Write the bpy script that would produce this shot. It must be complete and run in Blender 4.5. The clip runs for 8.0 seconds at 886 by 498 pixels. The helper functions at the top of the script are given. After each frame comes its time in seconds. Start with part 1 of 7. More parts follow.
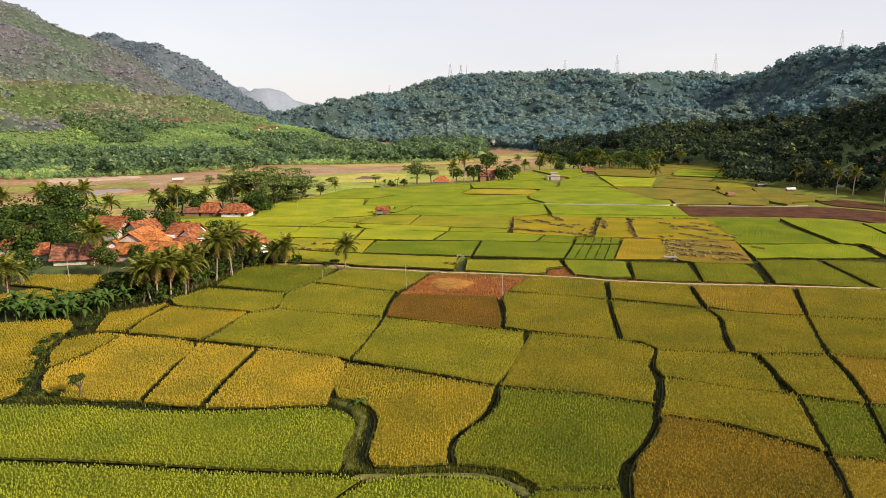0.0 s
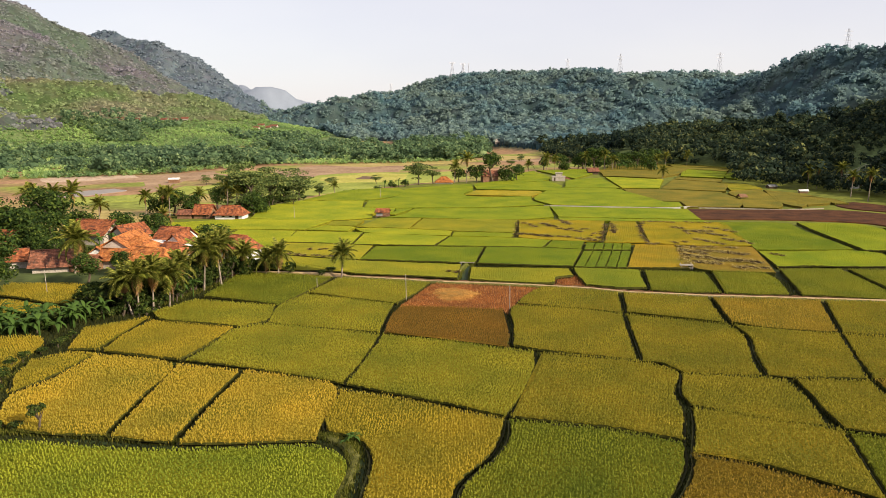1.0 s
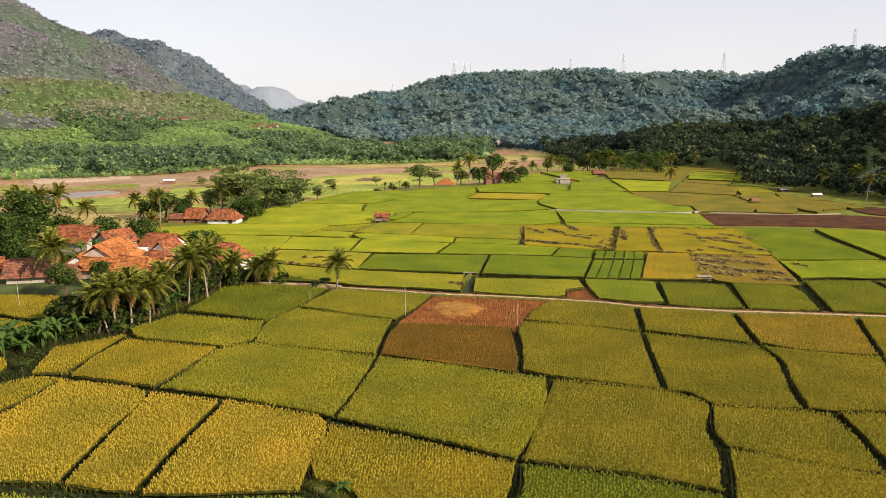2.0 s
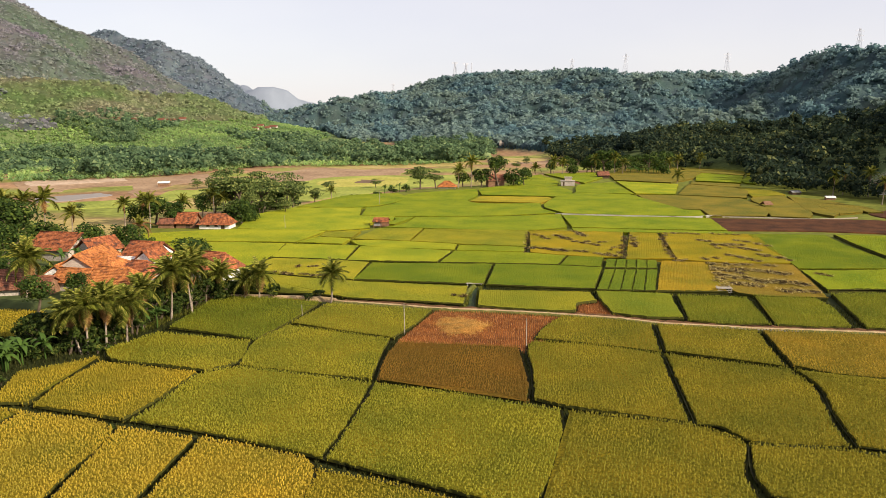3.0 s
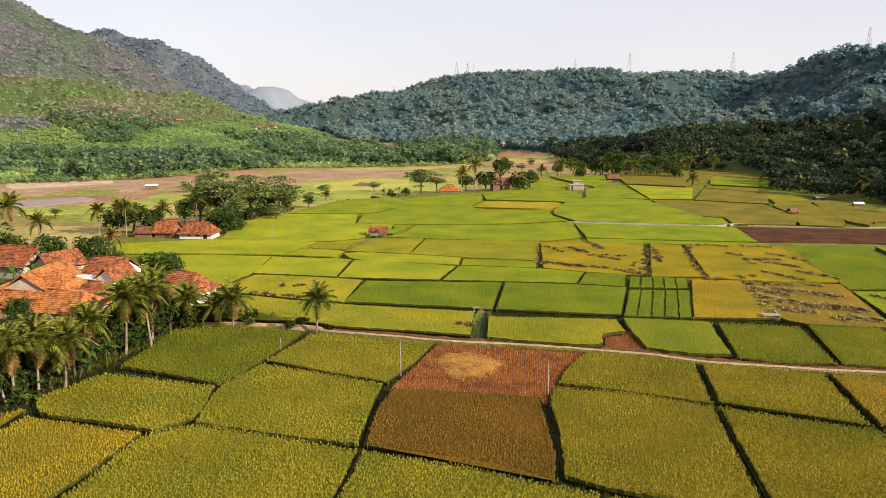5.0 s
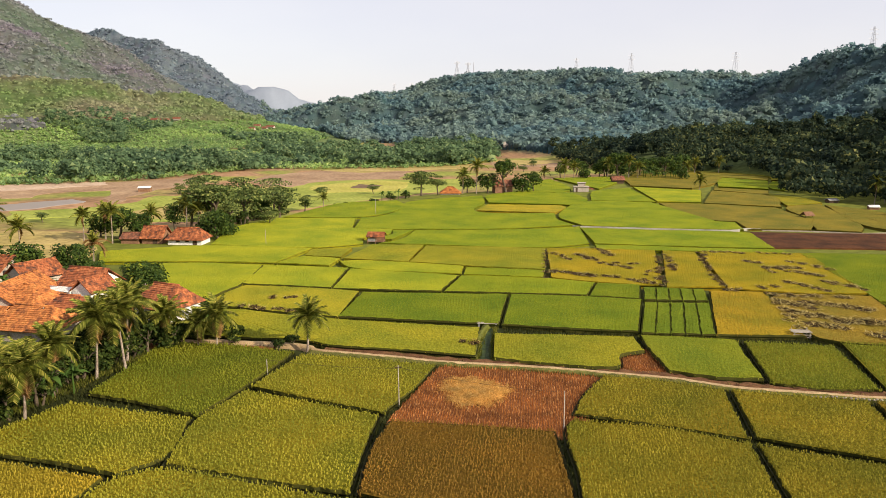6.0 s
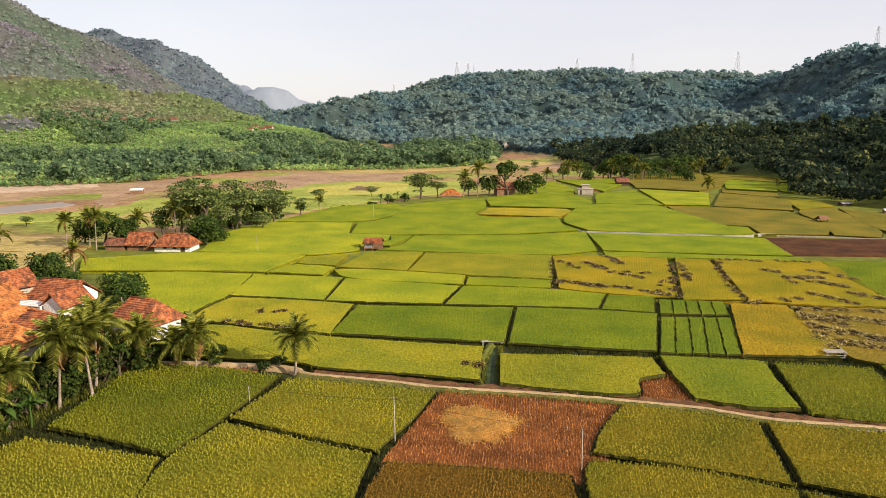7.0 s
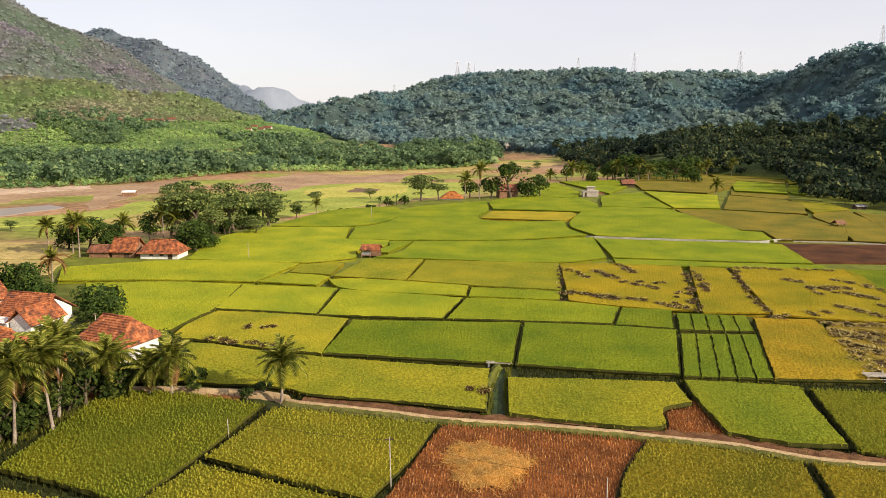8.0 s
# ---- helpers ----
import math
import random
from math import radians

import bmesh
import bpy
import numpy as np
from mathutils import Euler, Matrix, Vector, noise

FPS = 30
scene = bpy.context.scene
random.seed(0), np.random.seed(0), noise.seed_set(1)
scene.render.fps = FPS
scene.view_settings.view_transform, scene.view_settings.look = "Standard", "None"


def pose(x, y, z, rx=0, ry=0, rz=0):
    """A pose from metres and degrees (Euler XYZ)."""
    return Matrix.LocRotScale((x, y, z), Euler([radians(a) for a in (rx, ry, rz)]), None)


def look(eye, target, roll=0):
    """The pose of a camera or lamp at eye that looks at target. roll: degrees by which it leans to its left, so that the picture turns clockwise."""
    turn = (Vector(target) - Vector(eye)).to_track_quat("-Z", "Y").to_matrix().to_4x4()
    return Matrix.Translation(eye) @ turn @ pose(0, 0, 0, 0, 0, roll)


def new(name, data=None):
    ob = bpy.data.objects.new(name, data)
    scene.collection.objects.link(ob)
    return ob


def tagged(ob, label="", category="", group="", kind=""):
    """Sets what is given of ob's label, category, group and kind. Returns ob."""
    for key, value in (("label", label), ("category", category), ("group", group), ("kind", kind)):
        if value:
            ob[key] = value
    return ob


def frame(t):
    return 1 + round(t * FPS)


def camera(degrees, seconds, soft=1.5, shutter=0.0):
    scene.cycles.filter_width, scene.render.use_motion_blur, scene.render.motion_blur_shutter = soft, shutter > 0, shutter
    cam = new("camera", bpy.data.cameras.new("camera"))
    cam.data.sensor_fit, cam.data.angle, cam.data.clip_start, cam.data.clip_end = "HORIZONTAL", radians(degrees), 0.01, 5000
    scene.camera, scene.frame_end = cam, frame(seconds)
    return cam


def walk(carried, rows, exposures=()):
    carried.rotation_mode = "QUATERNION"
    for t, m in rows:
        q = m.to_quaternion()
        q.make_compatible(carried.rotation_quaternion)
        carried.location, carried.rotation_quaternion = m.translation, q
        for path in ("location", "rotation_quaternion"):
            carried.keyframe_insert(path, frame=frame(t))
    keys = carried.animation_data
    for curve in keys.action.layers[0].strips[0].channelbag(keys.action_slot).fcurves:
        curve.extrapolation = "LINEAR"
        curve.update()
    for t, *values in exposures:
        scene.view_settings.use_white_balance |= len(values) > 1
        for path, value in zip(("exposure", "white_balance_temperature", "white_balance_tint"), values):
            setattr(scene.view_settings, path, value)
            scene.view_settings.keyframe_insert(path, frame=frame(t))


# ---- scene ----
cam = camera(63.0, 8.0, soft=0.8)
PATH = [
    (0, (0.823, -0.501, 27.748), (0.843, 1.467, 27.394), -0.2),
    (0.5, (0.793, 3.577, 27.8), (0.81, 5.545, 27.444), -0.1),
    (1, (0.694, 7.76, 27.83), (0.71, 9.727, 27.473), -0.1),
    (1.5, (0.634, 12.078, 27.906), (0.649, 14.045, 27.549), -0.0),
    (3, (0.49, 24.574, 28.123), (0.5, 26.542, 27.767), 0.0),
    (3.5, (0.411, 28.647, 28.161), (0.421, 30.615, 27.805), 0.0),
    (4, (0.374, 32.705, 28.175), (0.383, 34.674, 27.819), 0.0),
    (4.5, (0.336, 36.832, 28.141), (0.343, 38.8, 27.785), 0.1),
    (6, (-0.033, 49.278, 28.087), (-0.026, 51.246, 27.732), 0.1),
    (6.5, (-0.099, 53.383, 28.097), (-0.092, 55.351, 27.741), 0.1),
    (7, (-0.126, 57.481, 28.107), (-0.119, 59.449, 27.753), 0.1),
    (7.5, (-0.196, 61.543, 28.118), (-0.19, 63.511, 27.764), 0.1),
    (8, (-0.28, 65.653, 28.129), (-0.274, 67.622, 27.775), 0.1),
]
walk(cam, [(t, look(eye, target, roll)) for t, eye, target, roll in PATH])

# ---- light ----
SUN_TO = Vector((0.85, -0.53, 0.0)).normalized()
SUN_UP = radians(27)
world = bpy.data.worlds.new("sky_world")
scene.world = world
world.use_nodes = True
wn = world.node_tree.nodes
sky = wn.new("ShaderNodeTexSky")
sky.sky_type = "NISHITA"
sky.sun_disc = False
sky.sun_elevation = SUN_UP
sky.sun_rotation = math.atan2(SUN_TO.x, SUN_TO.y)
sky.air_density, sky.dust_density, sky.ozone_density = 1.0, 0.6, 1.0
veil = wn.new("ShaderNodeMix")  # thin even haze over the whole sky
veil.data_type = "RGBA"
veil.inputs["Factor"].default_value = 0.76
cloud = wn.new("ShaderNodeTexNoise")  # faint uneven high cloud
cloud.inputs["Scale"].default_value, cloud.inputs["Detail"].default_value = 2.2, 5.0
sheet = wn.new("ShaderNodeMapping")
sheet.inputs["Scale"].default_value = (1.0, 1.0, 3.2)
world.node_tree.links.new(wn.new("ShaderNodeTexCoord").outputs["Generated"], sheet.inputs["Vector"])
world.node_tree.links.new(sheet.outputs[0], cloud.inputs["Vector"])
tint = wn.new("ShaderNodeValToRGB")
tint.color_ramp.elements[0].position, tint.color_ramp.elements[0].color = 0.35, (0.95, 0.89, 0.965, 1)
tint.color_ramp.elements[1].position, tint.color_ramp.elements[1].color = 0.68, (1.04, 0.965, 0.995, 1)
glow = wn.new("ShaderNodeVectorMath")
glow.operation = "SCALE"
glow.inputs["Scale"].default_value = 5.15
world.node_tree.links.new(cloud.outputs["Fac"], tint.inputs[0])
world.node_tree.links.new(tint.outputs[0], glow.inputs[0])
world.node_tree.links.new(glow.outputs[0], veil.inputs["B"])
world.node_tree.links.new(sky.outputs[0], veil.inputs["A"])
world.node_tree.links.new(veil.outputs["Result"], wn["Background"].inputs[0])
wn["Background"].inputs[1].default_value = 0.115
sun_data = bpy.data.lights.new("sun", "SUN")
sun_data.energy, sun_data.angle, sun_data.color = 4.6, radians(0.6), (1.0, 0.86, 0.66)
sun = new("sun", sun_data)
sun.matrix_world = look(Vector((0, 0, 300)) + 100 * Vector((SUN_TO.x * math.cos(SUN_UP), SUN_TO.y * math.cos(SUN_UP), math.sin(SUN_UP))), (0, 0, 300))
scene.view_settings.exposure = 0.6

# ---- materials ----


def material(name, rough=0.9, spec=0.2):
    m = bpy.data.materials.new(name)
    m.use_nodes = True
    b = m.node_tree.nodes["Principled BSDF"]
    b.inputs["Roughness"].default_value = rough
    b.inputs["Specular IOR Level"].default_value = spec
    return m, m.node_tree.nodes, m.node_tree.links, b


def ramp_of(nodes, stops):
    r = nodes.new("ShaderNodeValToRGB")
    e = r.color_ramp.elements
    while len(e) < len(stops):
        e.new(0.5)
    for k, (p, c) in zip(e, stops):
        k.position, k.color = p, (*c, 1)
    return r


def noise_of(nodes, links, scale, detail=4.0, vector=None):
    n = nodes.new("ShaderNodeTexNoise")
    n.inputs["Scale"].default_value, n.inputs["Detail"].default_value = scale, detail
    if vector is None:
        vector = nodes.new("ShaderNodeNewGeometry").outputs["Position"]
    links.new(vector, n.inputs["Vector"])
    return n.outputs["Fac"]


def mix_of(nodes, links, fac, a, b, how="MIX"):
    m = nodes.new("ShaderNodeMix")
    m.data_type, m.blend_type = "RGBA", how
    for sock, v in ((m.inputs["Factor"], fac), (m.inputs["A"], a), (m.inputs["B"], b)):
        if isinstance(v, (float, int)):
            sock.default_value = v
        elif isinstance(v, tuple):
            sock.default_value = (*v, 1)
        else:
            links.new(v, sock)
    return m.outputs["Result"]


def bump_of(nodes, links, height, strength, dist, shader):
    bp = nodes.new("ShaderNodeBump")
    bp.inputs["Strength"].default_value, bp.inputs["Distance"].default_value = strength, dist
    links.new(height, bp.inputs["Height"])
    links.new(bp.outputs[0], shader.inputs["Normal"])


def plant_mat(name, dark, light, tip=None, big=0.08, rough=0.75, soft=0.25, sway=1.0, hue=0.0):
    """Leaves: a tone for each leaf, and broad drifts of tone over the stand."""
    m, n, l, b = material(name, rough, 0.12)
    isl = n.new("ShaderNodeNewGeometry").outputs["Random Per Island"]
    r = ramp_of(n, [(0.0, dark), (0.75, light), (1.0, tip or light)])
    l.new(isl, r.inputs[0])
    drift = ramp_of(n, [(0.32, tuple(1 - sway * k for k in (0.28 + hue, 0.24 - hue * 0.3, 0.2))), (0.68, tuple(1 + sway * k for k in (0.2, 0.14, 0.0)))])
    l.new(noise_of(n, l, big, 5.0), drift.inputs[0])
    c = mix_of(n, l, 1.0, r.outputs[0], drift.outputs[0], "MULTIPLY")
    l.new(c, b.inputs["Base Color"])
    t = n.new("ShaderNodeBsdfTranslucent")
    l.new(c, t.inputs[0])
    mx = n.new("ShaderNodeMixShader")
    mx.inputs[0].default_value = soft
    l.new(b.outputs[0], mx.inputs[1])
    l.new(t.outputs[0], mx.inputs[2])
    l.new(mx.outputs[0], n["Material Output"].inputs[0])
    return m


def earth_mat(name, a, b_, scale=0.6, fine=9.0, rough=0.95):
    m, n, l, b = material(name, rough, 0.15)
    r = ramp_of(n, [(0.3, a), (0.7, b_)])
    l.new(noise_of(n, l, scale, 6.0), r.inputs[0])
    g = ramp_of(n, [(0.3, (0.7, 0.7, 0.7)), (0.7, (1.2, 1.2, 1.2))])
    f = noise_of(n, l, fine, 3.0)
    l.new(f, g.inputs[0])
    l.new(mix_of(n, l, 1.0, r.outputs[0], g.outputs[0], "MULTIPLY"), b.inputs["Base Color"])
    bump_of(n, l, f, 0.6, 0.1, b)
    return m


RICE = {
    "green": ((0.184, 0.232, 0.014), (0.285, 0.333, 0.023), (0.362, 0.373, 0.036)),
    "darkgreen": ((0.178, 0.211, 0.014), (0.262, 0.286, 0.022), (0.325, 0.317, 0.033)),
    "olive": ((0.217, 0.223, 0.015), (0.325, 0.316, 0.025), (0.399, 0.365, 0.04)),
    "ripegreen": ((0.247, 0.224, 0.016), (0.355, 0.309, 0.025), (0.424, 0.354, 0.042)),
    "ripe": ((0.315, 0.265, 0.02), (0.436, 0.362, 0.033), (0.495, 0.41, 0.061)),
    "brown": ((0.172, 0.111, 0.014), (0.245, 0.156, 0.021), (0.283, 0.179, 0.033)),
    "brownripe": ((0.25, 0.202, 0.019), (0.353, 0.283, 0.028), (0.392, 0.324, 0.044)),
    "deepgold": ((0.271, 0.199, 0.013), (0.38, 0.278, 0.022), (0.424, 0.318, 0.038)),
}
RICE.update({
    "tan": ((0.19, 0.165, 0.022), (0.25, 0.212, 0.034), (0.285, 0.24, 0.05)),
    "bright": ((0.271, 0.31, 0.017), (0.374, 0.409, 0.027), (0.424, 0.433, 0.043)),
    "lush": ((0.138, 0.189, 0.011), (0.197, 0.249, 0.015), (0.237, 0.274, 0.021)),
    "bed": ((0.128, 0.184, 0.011), (0.174, 0.232, 0.016), (0.214, 0.257, 0.021)),
    "grass": ((0.198, 0.25, 0.013), (0.27, 0.323, 0.019), (0.304, 0.336, 0.03)),
    "dry": ((0.297, 0.287, 0.018), (0.396, 0.365, 0.028), (0.453, 0.407, 0.049)),
    "patchy": ((0.283, 0.233, 0.013), (0.371, 0.303, 0.019), (0.414, 0.325, 0.035)),
    "stubble": ((0.221, 0.152, 0.019), (0.316, 0.232, 0.032), (0.383, 0.296, 0.058)),
    "deepolive": ((0.209, 0.198, 0.014), (0.31, 0.279, 0.023), (0.38, 0.319, 0.035)),
    "deepripe": ((0.172, 0.139, 0.011), (0.249, 0.192, 0.019), (0.299, 0.22, 0.031)),
    "deepgreen": ((0.139, 0.17, 0.011), (0.215, 0.245, 0.018), (0.274, 0.275, 0.029)),
})
RICE_WORDS = {
    "tan": "dull tan ripening rice",
    "green": "green rice", "darkgreen": "deep green rice", "olive": "olive green rice with ears", "ripegreen": "yellowing rice",
    "ripe": "golden ripe rice", "brown": "brownish over-ripe rice", "brownripe": "brownish ripening rice", "bright": "bright yellow-green young rice",
    "lush": "lush green rice", "bed": "fresh green seedlings in beds", "grass": "smooth light green rice", "dry": "half-dry yellowing rice",
    "deepolive": "dull olive rice heavy with ears", "deepripe": "dull yellow-brown ripening rice", "deepgreen": "deep green leafy rice",
    "deepgold": "dull golden ripe rice", "patchy": "golden rice with flattened patches", "stubble": "cut straw and stubble",
}
MIXED = ("olive", "deepolive", "deepgreen", "darkgreen", "brown", "brownripe", "deepripe", "green")  # leaf green and tan ears side by side
RICE_MAT = {}
for k, v in RICE.items():
    lo, hi = ((0.76, 0.82), (1.09, 1.0)) if k in MIXED else ((0.84, 0.88), (1.06, 1.02))
    b = 1.0 if k in MIXED or k in ("ripe", "ripegreen", "deepgold") else 0.97
    warm = 1.03 if k in ("olive", "deepolive", "darkgreen", "deepgreen", "green") else 1.12
    mid = (v[1][0] * warm * b, v[1][1] * 0.99 * b, v[1][2] * 1.35)
    RICE_MAT[k] = plant_mat("rice_" + k, (mid[0] * lo[0], mid[1] * lo[1], mid[2] * 0.8), mid, (mid[0] * hi[0], mid[1] * hi[1], mid[2] * 1.25), 0.13, sway=1.05, hue=0.03)


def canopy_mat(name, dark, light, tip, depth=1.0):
    """The closed layer under the ears of a rice stand: fine grain of leaf and stalk, darkened for shade between plants,
    drifts of ripeness.
    """
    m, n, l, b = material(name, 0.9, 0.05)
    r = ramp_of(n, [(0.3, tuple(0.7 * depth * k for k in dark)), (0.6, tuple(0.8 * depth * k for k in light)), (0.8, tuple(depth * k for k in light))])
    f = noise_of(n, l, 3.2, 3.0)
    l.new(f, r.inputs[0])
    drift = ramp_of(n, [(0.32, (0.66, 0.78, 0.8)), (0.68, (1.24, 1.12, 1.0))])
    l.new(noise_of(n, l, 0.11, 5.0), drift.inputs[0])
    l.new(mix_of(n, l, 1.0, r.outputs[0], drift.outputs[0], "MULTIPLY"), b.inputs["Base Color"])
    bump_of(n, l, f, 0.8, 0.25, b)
    return m


RICE_TOP = {k: canopy_mat("canopy_" + k, *v) for k, v in RICE.items()}
RICE_SHADE = {k: canopy_mat("canopy_shade_" + k, *(tuple(q * w for q, w in zip(c, (1.1, 0.98, 1.0))) for c in v), 0.69) for k, v in RICE.items()}  # lower leaves and stalks: a darker canopy copy, shade between plants in its colour
MAT_MUD = earth_mat("mud_and_weeds", (0.020, 0.018, 0.008), (0.040, 0.044, 0.013), 0.5, 6.0)
MAT_GRASSBANK = earth_mat("grassy_bank", (0.07, 0.075, 0.014), (0.14, 0.15, 0.026), 0.5, 6.0)
MAT_STRAW = earth_mat("dry_straw", (0.34, 0.18, 0.05), (0.50, 0.30, 0.09), 0.8, 7.0)
MAT_BROWN = earth_mat("dry_red_soil", (0.15, 0.052, 0.018), (0.29, 0.12, 0.042), 0.4, 5.0)
MAT_SAND = earth_mat("pale_path_earth", (0.34, 0.23, 0.12), (0.48, 0.35, 0.19), 0.7, 6.0)
MAT_BARK = earth_mat("bark", (0.07, 0.05, 0.035), (0.16, 0.125, 0.09), 1.2, 9.0)
MAT_FOREST = plant_mat("forest_leaves", (0.016, 0.034, 0.025), (0.046, 0.072, 0.045), (0.15, 0.17, 0.07), 0.03, soft=0.35, sway=2.2)


def slope_wood_mat(name, green, dry, size, rough=0.5):
    """Closed woods of a far slope: a tone for each crown, green gullies and drier growth in broad drifts."""
    m, n, l, b = material(name, 0.9, 0.05)
    tone = ramp_of(n, [(0.36, green), (0.62, dry)])
    l.new(noise_of(n, l, size, 6.0), tone.inputs[0])
    att = n.new("ShaderNodeAttribute")
    att.attribute_name = "tone"
    leaf = noise_of(n, l, 0.45, 4.0)
    grain = ramp_of(n, [(0.3, (0.78, 0.8, 0.82)), (0.7, (1.18, 1.16, 1.1))])
    l.new(leaf, grain.inputs[0])
    isl = ramp_of(n, [(0.0, (0.8, 0.8, 0.84)), (1.0, (1.2, 1.2, 1.14))])
    l.new(n.new("ShaderNodeNewGeometry").outputs["Random Per Island"], isl.inputs[0])
    c = mix_of(n, l, 1.0, tone.outputs[0], att.outputs["Color"], "MULTIPLY")
    c = mix_of(n, l, 1.0, c, isl.outputs[0], "MULTIPLY")
    c = mix_of(n, l, 1.0, c, grain.outputs[0], "MULTIPLY")
    l.new(c, b.inputs["Base Color"])
    bump_of(n, l, leaf, rough, 1.2, b)
    t = n.new("ShaderNodeBsdfTranslucent")
    l.new(c, t.inputs[0])
    mx = n.new("ShaderNodeMixShader")
    mx.inputs[0].default_value = 0.45
    l.new(b.outputs[0], mx.inputs[1])
    l.new(t.outputs[0], mx.inputs[2])
    l.new(mx.outputs[0], n["Material Output"].inputs[0])
    return m


# Blue haze is mixed into the ridge and mountain woods' colours.
MAT_HILLWOOD = slope_wood_mat("hill_woods_hazed", (0.135, 0.23, 0.262), (0.205, 0.275, 0.245), 0.012)
# SHADE materials are darker copies: the shade between crowns put into colour.
MAT_HILLSHADE = slope_wood_mat("ridge_woods_shade", (0.06, 0.108, 0.13), (0.092, 0.13, 0.122), 0.012)
MAT_DRYWOOD = slope_wood_mat("dry_hill_woods_hazed", (0.226, 0.275, 0.232), (0.292, 0.27, 0.32), 0.007)
MAT_DRYSHADE = slope_wood_mat("dry_hill_shade", (0.131, 0.171, 0.127), (0.173, 0.171, 0.176), 0.007)
MAT_FARWOOD = slope_wood_mat("far_hill_woods_hazed", (0.19, 0.25, 0.31), (0.23, 0.275, 0.325), 0.005)
MAT_FARSHADE = slope_wood_mat("far_hill_shade", (0.135, 0.18, 0.22), (0.165, 0.2, 0.235), 0.005)
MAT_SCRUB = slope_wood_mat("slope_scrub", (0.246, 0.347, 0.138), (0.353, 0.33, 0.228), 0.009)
MAT_SCRUBSHADE = slope_wood_mat("slope_scrub_shade", (0.14, 0.205, 0.075), (0.205, 0.195, 0.12), 0.009)
MAT_PLANTATION = plant_mat("plantation_leaves", (0.23, 0.37, 0.13), (0.37, 0.54, 0.2), (0.5, 0.61, 0.25), 0.02, soft=0.5, sway=1.5)
MAT_BANK = plant_mat("riverside_leaves", (0.08, 0.14, 0.075), (0.16, 0.25, 0.125), (0.27, 0.35, 0.165), 0.02, soft=0.45)
MAT_LEAF = plant_mat("broad_leaves", (0.018, 0.040, 0.010), (0.06, 0.10, 0.018), (0.13, 0.17, 0.03), 0.3)
MAT_PALM = plant_mat("palm_leaves", (0.05, 0.07, 0.010), (0.19, 0.21, 0.03), (0.46, 0.40, 0.10), 0.5)
MAT_BANANA = plant_mat("banana_leaves", (0.03, 0.065, 0.012), (0.08, 0.145, 0.028), (0.17, 0.24, 0.06), 0.5)

# ---- shaping helpers ----


def mesh_from(name, verts, faces, mat, smooth=False):
    me = bpy.data.meshes.new(name)
    verts = np.asarray(verts, dtype=np.float32)
    if isinstance(faces, np.ndarray):
        k = faces.shape[1]
        me.vertices.add(len(verts))
        me.vertices.foreach_set("co", verts.ravel())
        me.loops.add(faces.size)
        me.loops.foreach_set("vertex_index", faces.astype(np.int32).ravel())
        me.polygons.add(len(faces))
        me.polygons.foreach_set("loop_start", np.arange(0, faces.size, k, dtype=np.int32))
        me.polygons.foreach_set("loop_total", np.full(len(faces), k, dtype=np.int32))
        me.update(calc_edges=True)
    else:
        me.from_pydata([tuple(v) for v in verts], [], faces)
    me.materials.append(mat)
    if smooth:
        me.polygons.foreach_set("use_smooth", np.ones(len(me.polygons), dtype=bool))
    return me


def part(name, me, parent, label="", m=None):
    """Links a mesh, or a bmesh with its material, as one object under a thing or part."""
    ob = new(name, me)
    ob.parent = parent
    if m is not None:
        ob.matrix_basis = m
    if label:
        ob["label"] = label
    return ob


def bm_mesh(name, bm, mat, smooth=False):
    me = bpy.data.meshes.new(name)
    bm.to_mesh(me)
    bm.free()
    me.materials.append(mat)
    if smooth:
        me.polygons.foreach_set("use_smooth", np.ones(len(me.polygons), dtype=bool))
    return me


RNG = np.random.default_rng(7)
WAVES = [(RNG.normal(0, 1, 2), RNG.uniform(0, 6.28)) for _ in range(40)]


def waves(x, y, size, octaves=4, first=0):
    """Smooth rolling numbers between about -1 and 1, with the given size of wave in metres."""
    out, amp, tot = 0.0, 1.0, 0.0
    for o in range(octaves):
        s = 0.0
        for k in range(5):
            (a, b), ph = WAVES[(first + o * 5 + k) % 40]
            s = s + np.sin((a * x + b * y) * 3.0 / size + ph)
        out, tot = out + amp * s / 2.2, tot + amp
        amp, size = amp * 0.5, size * 0.47
    return out / tot


def inside(px, py, poly):
    hit = np.zeros(px.shape, dtype=bool)
    for (x0, y0), (x1, y1) in zip(poly, poly[1:] + poly[:1]):
        if y0 != y1:
            hit ^= ((y0 > py) != (y1 > py)) & (px < (x1 - x0) * (py - y0) / (y1 - y0) + x0)
    return hit


def edge_gap(px, py, poly):
    """Distance of each point from the polygon's outline."""
    best = np.full(px.shape, 1e9)
    for (x0, y0), (x1, y1) in zip(poly, poly[1:] + poly[:1]):
        dx, dy = x1 - x0, y1 - y0
        t = np.clip(((px - x0) * dx + (py - y0) * dy) / (dx * dx + dy * dy + 1e-9), 0, 1)
        best = np.minimum(best, np.hypot(px - x0 - t * dx, py - y0 - t * dy))
    return best


# ---- the land ----
GROUND = -0.8
